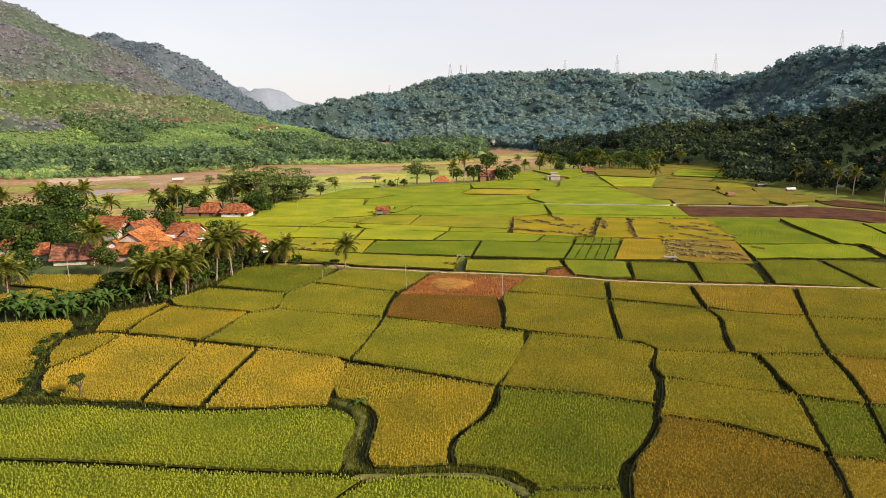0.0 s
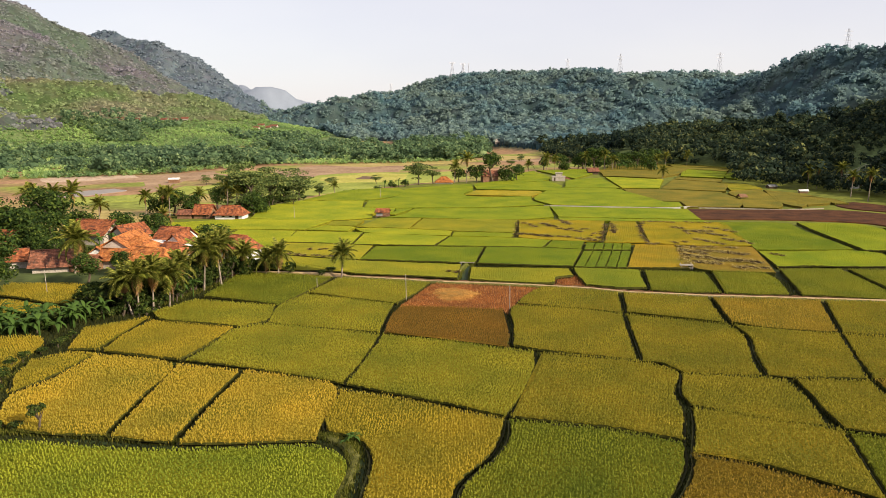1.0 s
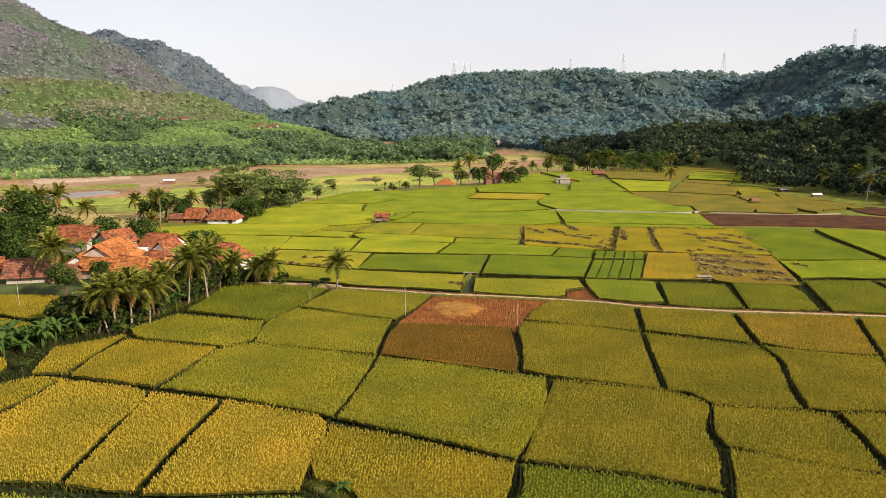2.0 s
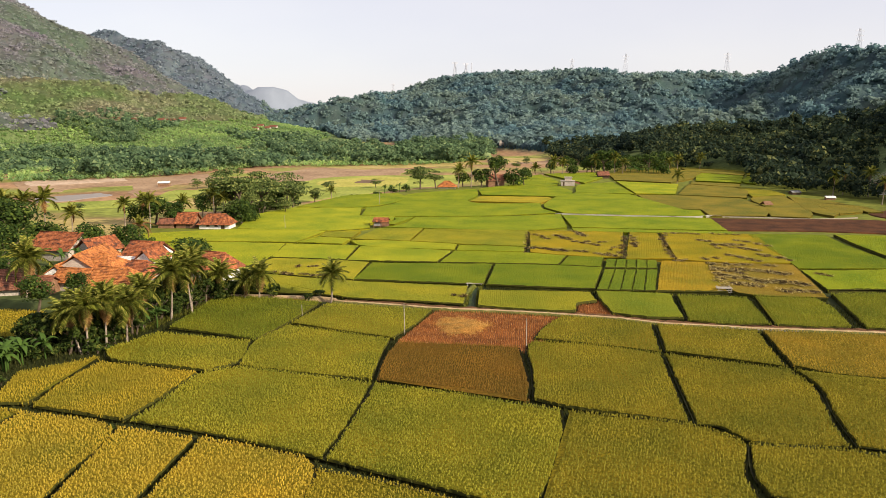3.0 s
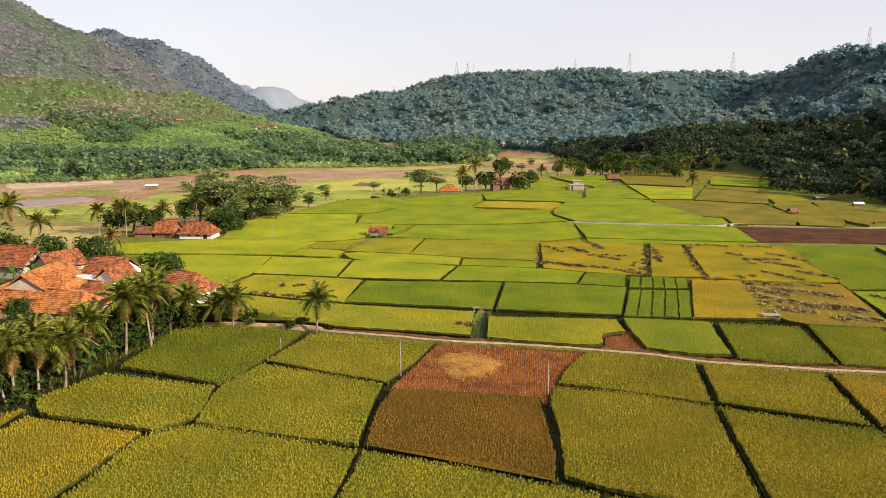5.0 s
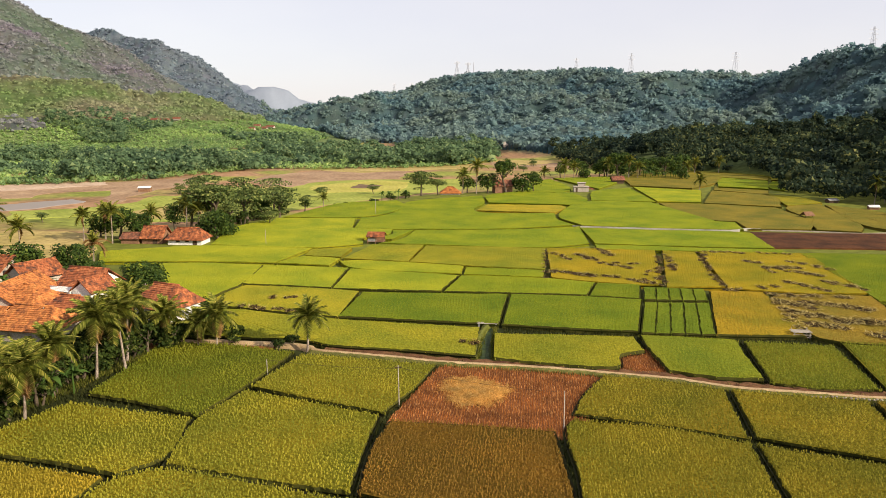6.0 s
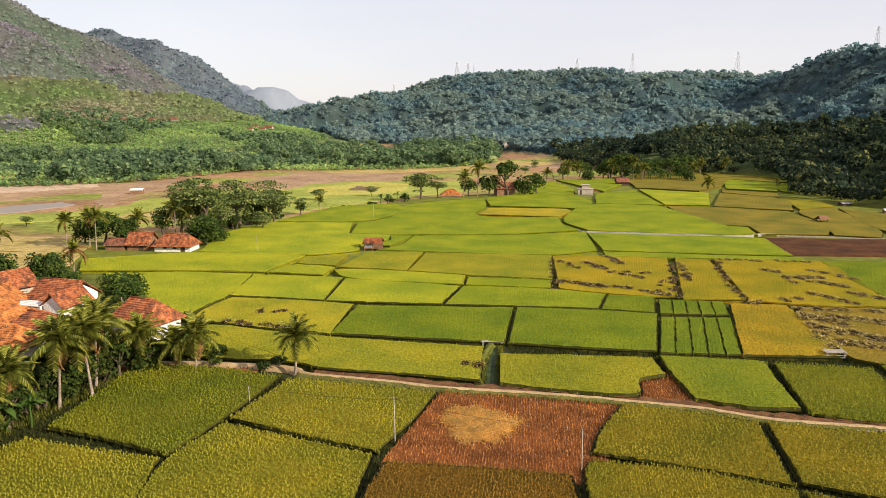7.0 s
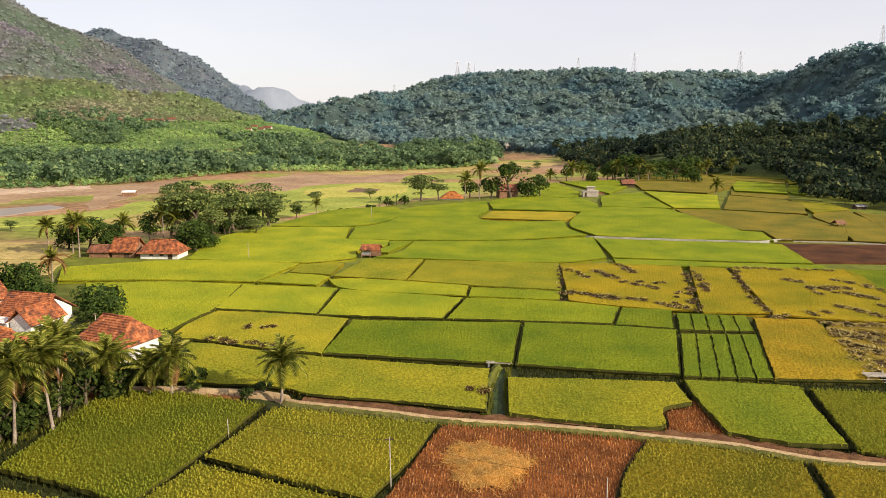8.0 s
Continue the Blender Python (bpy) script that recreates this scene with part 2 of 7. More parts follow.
# Ridges of the hills: x, y, height, reach
EAST = [(-555, 2566, 27, 350), (-309, 2216, 50, 420), (-121, 1916, 76, 560), (-46, 1816, 101, 640), (20, 1716, 114, 720), (81, 1636, 126, 780), (136, 1566, 124, 800), (227, 1416, 107, 760), (308, 1316, 96, 740), (383, 1246, 93, 720), (411, 1196, 100, 600), (455, 1096, 101, 420), (484, 996, 101, 320), (487, 936, 105, 280), (484, 856, 108, 260), (640, 560, 150, 320), (720, 200, 150, 480), (720, -400, 140, 480)]
WEST = [(-400, 1766, 26, 200), (-454, 1806, 61, 240), (-537, 1856, 111, 280), (-624, 1906, 156, 320), (-715, 1956, 210, 340), (-779, 1986, 229, 350), (-829, 2008, 231, 350), (-871, 2026, 250, 340), (-897, 2037, 262, 330), (-939, 2056, 249, 340), (-1006, 2096, 240, 380)]
CLIFF = [(-805, 1716, 214, 260), (-797, 1626, 229, 330), (-791, 1546, 230, 380), (-781, 1446, 240, 430), (-772, 1326, 236, 480), (-830, 900, 270, 520), (-840, 200, 200, 480), (-860, -600, 200, 480)]
SPUR = [(-246, 996, 26, 200), (-276, 986, 38, 240), (-302, 956, 51, 280), (-359, 926, 53, 300), (-424, 896, 53, 300), (-560, 860, 66, 320), (-720, 800, 80, 340)]
# SHOULDER's last points lie out of view, raised to shade the wood's edge
SHOULDER = [(120, 500, 6, 60), (150, 485, 14, 80), (195, 520, 22, 110), (235, 490, 24, 120), (250, 450, 26, 120), (300, 380, 55, 130), (350, 250, 125, 180), (350, 50, 125, 180)]
FAR = [(-1500, 4200, 330, 900), (-930, 4000, 190, 700), (-600, 4000, 95, 600), (200, 4300, 80, 600)]


def ridge(x, y, line, power):
    z = np.zeros(np.shape(x))
    for (x0, y0, h0, w0), (x1, y1, h1, w1) in zip(line, line[1:]):
        dx, dy = x1 - x0, y1 - y0
        t = np.clip(((x - x0) * dx + (y - y0) * dy) / (dx * dx + dy * dy), 0, 1)
        d = np.hypot(x - x0 - t * dx, y - y0 - t * dy)
        w, h = w0 + (w1 - w0) * t, h0 + (h1 - h0) * t
        u = np.clip(1 - d / (w * (1 + 0.16 * waves(x, y, 260, 3, 9))), 0, 1)
        z = np.maximum(z, h * u ** power)
    return z


def forest_rim(y):
    return np.interp(y, [150, 206, 222, 232, 262, 272, 285, 300, 315, 340, 360, 390, 420, 436, 447, 456, 480, 509, 657, 800, 900, 1100, 2100], [152, 142, 150, 160, 162, 160, 153, 142, 134, 137, 145, 159, 162, 154, 140, 122, 100, 92, 36, -50, -120, -220, -520])


def mountain(x, y):
    return np.maximum(ridge(x, y, WEST, 1.1), ridge(x, y, CLIFF, 1.15))


def terrace_edge(x):
    """The rim where the rice land ends towards the river, as y over x."""
    return np.interp(x, [-400, -75, -50, -9, 26, 60, 130, 400], [215, 225, 258, 322, 345, 395, 470, 700])


def height(x, y):
    x, y = np.asarray(x, float), np.asarray(y, float)
    east, west, spur = ridge(x, y, EAST, 1.9), mountain(x, y), ridge(x, y, SPUR, 1.35)
    hills = np.maximum(east, np.maximum(west, spur))
    hills = np.maximum(hills, np.maximum(ridge(x, y, FAR, 1.2), ridge(x, y, SHOULDER, 1.1) * np.clip((x - forest_rim(y)) / 20, 0, 1)))
    rough = (waves(x, y, 170, 4, 3) * 0.26 + waves(x, y, 380, 2, 30) * 0.34) * np.clip(hills, 0, 90) * (1 - 0.75 * np.clip(east / 115, 0, 1)) * (1 - 0.55 * np.clip(west / 280, 0, 1))
    folds = np.abs(waves(x, y * 0.8, 190, 3, 23))  # spurs and ravines half way up the long ridge
    rough = rough + (16 - 46 * folds) * np.clip(east / 30, 0, 1) * np.clip((88 - east) / 40, 0, 1)
    past = np.clip((y - terrace_edge(x)) / 14, 0, 1)
    drop = -1.6 * past * past * (3 - 2 * past)
    rim = np.interp(y, [126, 134, 140, 146, 158, 168, 185], [-52, -48, -44, -34, -36, -54, -62])
    village = np.clip((rim - x) / 4, 0, 1) * np.clip((y - 128) / 5, 0, 1) * np.clip((184 - y) / 10, 0, 1) * np.clip((x + 104) / 8, 0, 1)
    return GROUND + np.maximum(hills + rough, 0) + drop * (hills < 2) + 1.25 * village * village * (3 - 2 * village)


def land_colour(x, y, z):
    """Soil and ground cover: weeds by the rice, brown river flats, grass, hill growth, haze tint far off."""
    n = waves(x, y, 60, 4, 13)
    n2 = waves(x, y * 2.2, 34, 3, 21)
    weeds, brown, grass = np.array((0.032, 0.038, 0.011)), np.array((0.30, 0.18, 0.10)), np.array((0.22, 0.25, 0.05))
    scrub = np.array((0.115, 0.155, 0.06))
    flat = np.clip(0.5 + 1.6 * (n + 0.25), 0, 1)[:, None] * brown + (1 - np.clip(0.5 + 1.6 * (n + 0.25), 0, 1))[:, None] * grass
    flat = flat * (1 + 0.25 * n2[:, None])
    past = np.clip((y - terrace_edge(x)) / 10, 0, 1)[:, None]
    green = np.clip((y - 150) / 60, 0, 1)[:, None]
    c = (weeds * (1 - green) + np.array((0.14, 0.155, 0.022)) * green) * (1 - past) + flat * past
    up = np.clip((z + 1.0) / 3.0, 0, 1)[:, None]
    m = np.clip((mountain(x, y) - ridge(x, y, SPUR, 1.35) - 8) / 25 + 0.5 * n, 0, 1)[:, None]
    gully = np.clip(0.5 + 1.1 * waves(x, y, 210, 4, 2) + (x + 600) / -900 - (z - 90) / 260, 0, 1)[:, None]
    dry = np.array((0.22, 0.195, 0.19)) * (1 - gully) + np.array((0.175, 0.195, 0.12)) * gully
    # blue haze painted into the farther mountain's ground
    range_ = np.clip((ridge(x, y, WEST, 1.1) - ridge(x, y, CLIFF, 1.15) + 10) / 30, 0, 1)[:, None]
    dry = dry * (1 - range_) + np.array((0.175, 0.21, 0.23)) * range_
    dry = dry * (1 + 0.22 * waves(x, y, 70, 4, 6)[:, None])
    scrub = scrub * (1 - m) + dry * m
    wooded = np.clip((ridge(x, y, EAST, 1.9) - np.maximum(mountain(x, y), ridge(x, y, SPUR, 1.35))) / 6, 0, 1)[:, None]
    scrub = scrub * (1 - wooded) + np.array((0.085, 0.125, 0.115)) * wooded
    # distant ground fades into a painted haze blue
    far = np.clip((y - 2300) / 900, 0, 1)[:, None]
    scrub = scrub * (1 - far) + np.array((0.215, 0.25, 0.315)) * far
    return c * (1 - up) + scrub * up


def build_ground():
    angles = np.unique(np.concatenate([np.linspace(-60, 60, 321), np.linspace(-180, 180, 61)]))[:-1]
    radii = np.concatenate([[0.0], np.linspace(20, 420, 80), 420 * (4850 / 420) ** np.linspace(0.008, 1, 150)])
    a, r = np.meshgrid(np.radians(angles), radii[1:])
    x = np.concatenate([[0], (r * np.sin(a)).ravel()])
    y = np.concatenate([[60], (60 + r * np.cos(a)).ravel()])
    z = height(x, y)
    na, nr = len(angles), len(radii) - 1
    i, j = np.meshgrid(np.arange(na), np.arange(nr - 1))
    p = 1 + j * na + i
    q = 1 + j * na + (i + 1) % na
    quads = np.stack([p, p + na, q + na, q], -1).reshape(-1, 4)
    faces = [tuple(f) for f in quads.tolist()] + [(0, 1 + k, 1 + (k + 1) % na) for k in range(na)]
    m, n, l, b = material("land", 0.95, 0.1)
    att = n.new("ShaderNodeAttribute")
    att.attribute_name = "cover"
    g = ramp_of(n, [(0.3, (0.65, 0.65, 0.65)), (0.7, (1.3, 1.28, 1.2))])
    f = noise_of(n, l, 0.35, 8.0)
    l.new(f, g.inputs[0])
    l.new(mix_of(n, l, 1.0, att.outputs["Color"], g.outputs[0], "MULTIPLY"), b.inputs["Base Color"])
    bump_of(n, l, f, 0.5, 0.5, b)
    me = mesh_from("ground", np.stack([x, y, z], -1), faces, m, True)
    col = me.color_attributes.new("cover", "FLOAT_COLOR", "POINT")
    c = np.ones((len(x), 4), dtype=np.float32)
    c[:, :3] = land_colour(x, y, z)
    col.data.foreach_set("color", c.ravel())
    return tagged(new("ground", me), "valley ground of weeds, brown river flats and hillsides", "ground", kind="structure")


build_ground()

# ---- woods on the hills ----


def crown_shape(seed, leaves, size, core=0.5, flat=0.85):
    """A tree's crown of radius 1: a ragged core under many leaf clumps. Returns corners and triangles."""
    g = np.random.default_rng(seed)
    bm = bmesh.new()
    bmesh.ops.create_icosphere(bm, subdivisions=1, radius=core)
    v = np.array([p.co[:] for p in bm.verts]) * (1 + g.uniform(-0.45, 0.45, (len(bm.verts), 1)))
    bm.verts.index_update()
    f = np.array([[p.index for p in q.verts] for q in bm.faces])
    bm.free()
    lumps = g.normal(0, 1, (6, 3))
    lumps = lumps / np.linalg.norm(lumps, axis=1)[:, None] * g.uniform(0.25, 0.65, (6, 1))
    d = g.normal(0, 1, (leaves, 3))
    d /= np.linalg.norm(d, axis=1)[:, None]
    d[:, 2] = np.where(d[:, 2] < -0.3, -d[:, 2], d[:, 2])
    c = lumps[g.integers(0, 6, leaves)] + d * g.uniform(0.25, 0.6, (leaves, 1))
    n = d + g.normal(0, 0.5, (leaves, 3))
    n /= np.linalg.norm(n, axis=1)[:, None]
    u = np.cross(n, g.normal(0, 1, (leaves, 3)))
    u /= np.linalg.norm(u, axis=1)[:, None]
    w = np.cross(n, u)
    s = size * g.uniform(0.6, 1.4, (leaves, 1))
    tri = np.stack([c - u * s - w * s * 0.6, c + u * s - w * s * 0.6, c + w * s * 1.1], 1).reshape(-1, 3)
    tris = len(v) + np.arange(3 * leaves).reshape(-1, 3)
    verts = np.concatenate([v, tri])
    verts[:, 2] *= flat
    return verts, np.concatenate([f, tris])


def leafy_plant(seed, leaves):
    """A banana-like plant of radius 1: broad arching leaves round a low heart."""
    g = np.random.default_rng(seed)
    v, f = [], []
    for k in range(leaves):
        a, up, L, w = k * 2.4 + g.uniform(-0.4, 0.4), g.uniform(0.3, 1.1), g.uniform(0.75, 1.1), g.uniform(0.2, 0.32)
        ca, sa = math.cos(a), math.sin(a)
        n = len(v)
        v += [(0.06 * ca, 0.06 * sa, 0.0), (0.5 * L * ca - w * sa, 0.5 * L * sa + w * ca, up * 0.8), (0.55 * L * ca + w * sa, 0.55 * L * sa - w * ca, up * 0.75), (L * ca, L * sa, up * 0.55 - 0.1)]
        f += [(n, n + 2, n + 1), (n + 1, n + 2, n + 3)]
    return np.array(v), np.array(f)


def scatter(shapes, pos, scale, tall, seed):
    """Copies of the shapes, turned at random, joined into one set of corners and triangles."""
    g = np.random.default_rng(seed)
    pick, turn = g.integers(0, len(shapes), len(pos)), g.uniform(0, 6.28, len(pos))
    vs, fs, base = [], [], 0
    for k, (v, f) in enumerate(shapes):
        at = np.nonzero(pick == k)[0]
        if not len(at):
            continue
        c, s = np.cos(turn[at])[:, None], np.sin(turn[at])[:, None]
        x = (v[None, :, 0] * c - v[None, :, 1] * s) * scale[at][:, None] + pos[at, 0][:, None]
        y = (v[None, :, 0] * s + v[None, :, 1] * c) * scale[at][:, None] + pos[at, 1][:, None]
        z = v[None, :, 2] * (scale * tall)[at][:, None] + pos[at, 2][:, None]
        vs.append(np.stack([x, y, z], -1).reshape(-1, 3))
        fs.append((f[None] + base + (np.arange(len(at)) * len(v))[:, None, None]).reshape(-1, 3))
        base += len(at) * len(v)
    return np.concatenate(vs), np.concatenate(fs)


def stand(step, box, keep, seed):
    """Jittered places over a box of land where keep() holds."""
    g = np.random.default_rng(seed)
    x, y = np.meshgrid(np.arange(box[0], box[1], step), np.arange(box[2], box[3], step))
    x, y = x.ravel() + g.uniform(-0.5, 0.5, x.size) * step, y.ravel() + g.uniform(-0.5, 0.5, x.size) * step
    z = height(x, y)
    far = np.hypot(x, y - 40)
    ok = keep(x, y, z, g) & (np.abs(x) < (y - 20) * 0.72 + 50)
    ok &= z > height(x - x / far * 45, y - (y - 40) / far * 45) - 5  # the far slopes behind a crest stay bare
    return np.stack([x[ok], y[ok], z[ok]], -1)


def canopy(name, label, keep, near, far, arc, cell, tall, mat, seed, step=0.12, grow=0.0052):
    """A closed wood on a far slope as one rolling sheet of rounded crowns, each with a tone of its own."""
    g = np.random.default_rng(seed)
    ang = np.radians(np.arange(arc[0], arc[1], step))
    rad = near * (1 + grow) ** np.arange(int(math.log(far / near) / math.log(1 + grow)))
    a, r = np.meshgrid(ang, rad)
    x, y = (r * np.sin(a)).ravel(), (40 + r * np.cos(a)).ravel()
    base = height(x, y)
    ok = keep(x, y, base)
    # crowns stand on a jittered grid; each spot takes the crown that rises highest over it
    n = 128
    jx, jy, size, lift = (g.random((n, n)) for _ in range(4))
    tint = 0.72 + 0.5 * g.random((n, n, 1)) + 0.12 * (g.random((n, n, 3)) - 0.5)
    up, tone = np.full(x.shape, 0.0), np.ones((len(x), 3))
    ci, cj = np.floor(x / cell).astype(int), np.floor(y / cell).astype(int)
    for di in (-1, 0, 1):
        for dj in (-1, 0, 1):
            p, q = (ci + di) % n, (cj + dj) % n
            d = np.hypot(x - (ci + di + jx[p, q]) * cell, y - (cj + dj + jy[p, q]) * cell) / (cell * (0.6 + 0.5 * size[p, q]))
            h = tall * (0.45 + 0.75 * lift[p, q] + 0.35 * size[p, q]) * np.sqrt(np.clip(1 - d * d, 0, 1))
            better = h > up
            up, tone = np.where(better, h, up), np.where(better[:, None], tint[p, q], tone)
    up = up + tall * 0.16 * g.normal(0, 1, up.shape)
    m = ok.reshape(a.shape)
    full = m.copy()
    full[1:] &= m[:-1]
    full[:-1] &= m[1:]
    full[:, 1:] &= m[:, :-1]
    full[:, :-1] &= m[:, 1:]
    z = np.where(full.ravel(), base + 0.4 + up, base - 1.0)
    idx = np.arange(x.size).reshape(a.shape)
    quads = np.stack([idx[:-1, :-1], idx[:-1, 1:], idx[1:, 1:], idx[1:, :-1]], -1)[m[:-1, :-1] & m[:-1, 1:] & m[1:, 1:] & m[1:, :-1]]
    used, quads = np.unique(quads, return_inverse=True)
    me = mesh_from(name, np.stack([x, y, z], -1)[used], quads.reshape(-1, 4), mat, True)
    col = me.color_attributes.new("tone", "FLOAT_COLOR", "POINT")
    c = np.ones((len(used), 4), dtype=np.float32)
    c[:, :3] = tone[used]
    col.data.foreach_set("color", c.ravel())
    return tagged(new(name, me), label, "trees", kind="stuff")


def east_side(x, y):
    return x > np.interp(y, [0, 600, 1000, 2000], [60, 20, -60, -250])


NEAR_CROWN = [crown_shape(k, 200, 0.14, 0.4) for k in range(5)]
FAR_CROWN = [crown_shape(20 + k, 38, 0.25, 0.55) for k in range(8)]
SMALL_CROWN = [crown_shape(40 + k, 26, 0.30, 0.58) for k in range(8)]
SLOPE_CROWN = [crown_shape(60 + k, 40, 0.25, 0.55) for k in range(8)]
PLANTS = [leafy_plant(70 + k, 8 + k % 3) for k in range(8)]


def wood(name, label, shapes, pos, size, lift, tall, mat, seed):
    g = np.random.default_rng(seed)
    sc = size * (0.55 + 0.95 * g.random(len(pos)) ** 1.4)
    p = pos + np.stack([0 * sc, 0 * sc, sc * lift], -1)
    v, f = scatter(shapes, p, sc, tall, seed)
    if mat in (MAT_HILLWOOD, MAT_DRYWOOD, MAT_FARWOOD, MAT_SCRUB):
        me = mesh_from(name, v, f, mat, True)
        me.color_attributes.new("tone", "FLOAT_COLOR", "POINT").data.foreach_set("color", np.ones(4 * len(v), dtype=np.float32))
        return tagged(new(name, me), label, "trees", kind="stuff")
    return tagged(new(name, mesh_from(name, v, f, mat, shapes is not NEAR_CROWN and shapes is not PLANTS)), label, "trees", kind="stuff")


def plain_rim(x):
    return np.interp(x, [-520, -190, -170, -150, -132, -112, -20, 10, 60], [320, 380, 390, 408, 440, 488, 498, 520, 612])


wood("hill_forest", "dark green forest on the shaded valley side", NEAR_CROWN,
     stand(6.8, (90, 560, 150, 640), lambda x, y, z, g: (x > forest_rim(y)) & ~((x > 180) & (x < 218) & (y > 318) & (y < 346)) & ~((x > 166) & (x < 192) & (y > 284) & (y < 312)), 31), 4.4, 0.9, 1.1, MAT_FOREST, 32)
def steep_land(x, y):
    return (mountain(x, y) > np.maximum(ridge(x, y, SPUR, 1.35), 16)) & ~east_side(x, y)


def nearer_mountain(x, y):
    return ridge(x, y, CLIFF, 1.15) > ridge(x, y, WEST, 1.1)


# sheets below the single trees, coloured as the shade between their crowns
canopy("ridge_forest", "forest sheet of the long ridge, shade and blue haze in its colour", lambda x, y, z: (z > 0.2) & (x > forest_rim(y)) & (y > 600),
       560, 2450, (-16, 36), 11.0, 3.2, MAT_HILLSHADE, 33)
canopy("mountain_woods", "thin olive and dry brown woods on the steep mountain, darkened to shade", lambda x, y, z: steep_land(x, y) & nearer_mountain(x, y),
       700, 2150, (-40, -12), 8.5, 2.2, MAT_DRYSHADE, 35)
canopy("far_mountain_woods", "woods on the farther mountain, blue-grey haze and shade in their colour", lambda x, y, z: steep_land(x, y) & ~nearer_mountain(x, y),
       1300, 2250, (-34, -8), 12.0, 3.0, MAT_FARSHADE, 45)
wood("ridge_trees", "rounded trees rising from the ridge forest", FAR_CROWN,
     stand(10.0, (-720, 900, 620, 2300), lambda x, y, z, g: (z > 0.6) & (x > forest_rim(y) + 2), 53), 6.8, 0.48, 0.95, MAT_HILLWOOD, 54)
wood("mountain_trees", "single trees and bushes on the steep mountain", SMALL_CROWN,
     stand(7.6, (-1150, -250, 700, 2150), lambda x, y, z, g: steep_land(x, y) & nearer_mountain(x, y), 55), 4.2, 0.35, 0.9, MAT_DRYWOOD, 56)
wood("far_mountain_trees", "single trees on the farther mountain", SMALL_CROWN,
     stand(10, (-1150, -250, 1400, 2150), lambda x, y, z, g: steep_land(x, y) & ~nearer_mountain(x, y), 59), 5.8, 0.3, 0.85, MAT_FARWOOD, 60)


def plantation_land(x, y, z):
    return (mountain(x, y) < ridge(x, y, SPUR, 1.35) + 22) & (x < forest_rim(y) - 10) & (y > plain_rim(x)) & ((y < 700) | (x < -130))


wood("plantation", "bright green banana and fruit plantation on a slope", PLANTS,
     stand(4.1, (-560, 40, 310, 1000), lambda x, y, z, g: plantation_land(x, y, z) & (z < 25), 37), 2.5, 0.1, 0.95, MAT_PLANTATION, 38)
wood("slope_trees", "darker fruit trees standing in clumps among the plantation", SLOPE_CROWN,
     stand(7.6, (-560, 40, 320, 1000), lambda x, y, z, g: plantation_land(x, y, z) & (z < 34) & (waves(x, y, 95, 3, 27) > 0.34), 47), 4.6, 0.45, 0.95, MAT_BANK, 48)
canopy("slope_scrub", "olive and dry brown scrub above the hillside houses, darkened to shade", lambda x, y, z: plantation_land(x, y, z) & (z >= 24),
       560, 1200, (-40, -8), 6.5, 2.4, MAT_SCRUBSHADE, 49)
wood("slope_bushes", "single trees and bushes standing over the hillside scrub", SLOPE_CROWN,
     stand(6.6, (-620, 40, 320, 1100), lambda x, y, z, g: plantation_land(x, y, z) & (z >= 25), 57), 3.4, 0.5, 1.0, MAT_SCRUB, 58)
wood("riverside_trees", "tall dark green trees along the river plain", NEAR_CROWN,
     stand(9.0, (-420, 50, 360, 760), lambda x, y, z, g: (y > plain_rim(x) + 6) & (x < 45) & (waves(x, y, 110, 2, 17) + np.interp(x, [-300, -150, -60, 40], [-0.45, -0.05, 0.35, 0.6]) > 0.0), 39), 5.2, 0.95, 1.0, MAT_BANK, 40)

# ---- rice land ----


def smooth_line(pts, step):
    """A closed outline with gently rounded corners, cut into short steps."""
    n = len(pts)
    out = []
    for i in range(n):
        p0, p1, p2, p3 = (np.array(pts[(i + k) % n], float) for k in (-1, 0, 1, 2))
        c = np.linalg.norm(p2 - p1)
        u0, u1, u2 = ((q - p) / max(np.linalg.norm(q - p), 1e-6) for p, q in ((p0, p1), (p1, p2), (p2, p3)))
        m1 = (u0 + u1) * c * 0.5 if u0 @ u1 > 0.55 else (p2 - p1)
        m2 = (u1 + u2) * c * 0.5 if u1 @ u2 > 0.55 else (p2 - p1)
        for t in np.arange(0, 1, step / max(c, step)):
            h = t * t * (3 - 2 * t)
            out.append(p1 + (p2 - p1) * h + m1 * t * (1 - t) ** 2 - m2 * t * t * (1 - t))
    return np.array(out)


def inset(line, by):
    d = np.roll(line, -1, 0) - np.roll(line, 1, 0)
    nrm = np.stack([-d[:, 1], d[:, 0]], -1) / (np.linalg.norm(d, axis=1)[:, None] + 1e-9)
    area = 0.5 * np.sum(line[:, 0] * np.roll(line[:, 1], -1) - np.roll(line[:, 0], -1) * line[:, 1])
    return line + nrm * np.reshape(by * np.ones(len(line)), (-1, 1)) * (1 if area > 0 else -1)


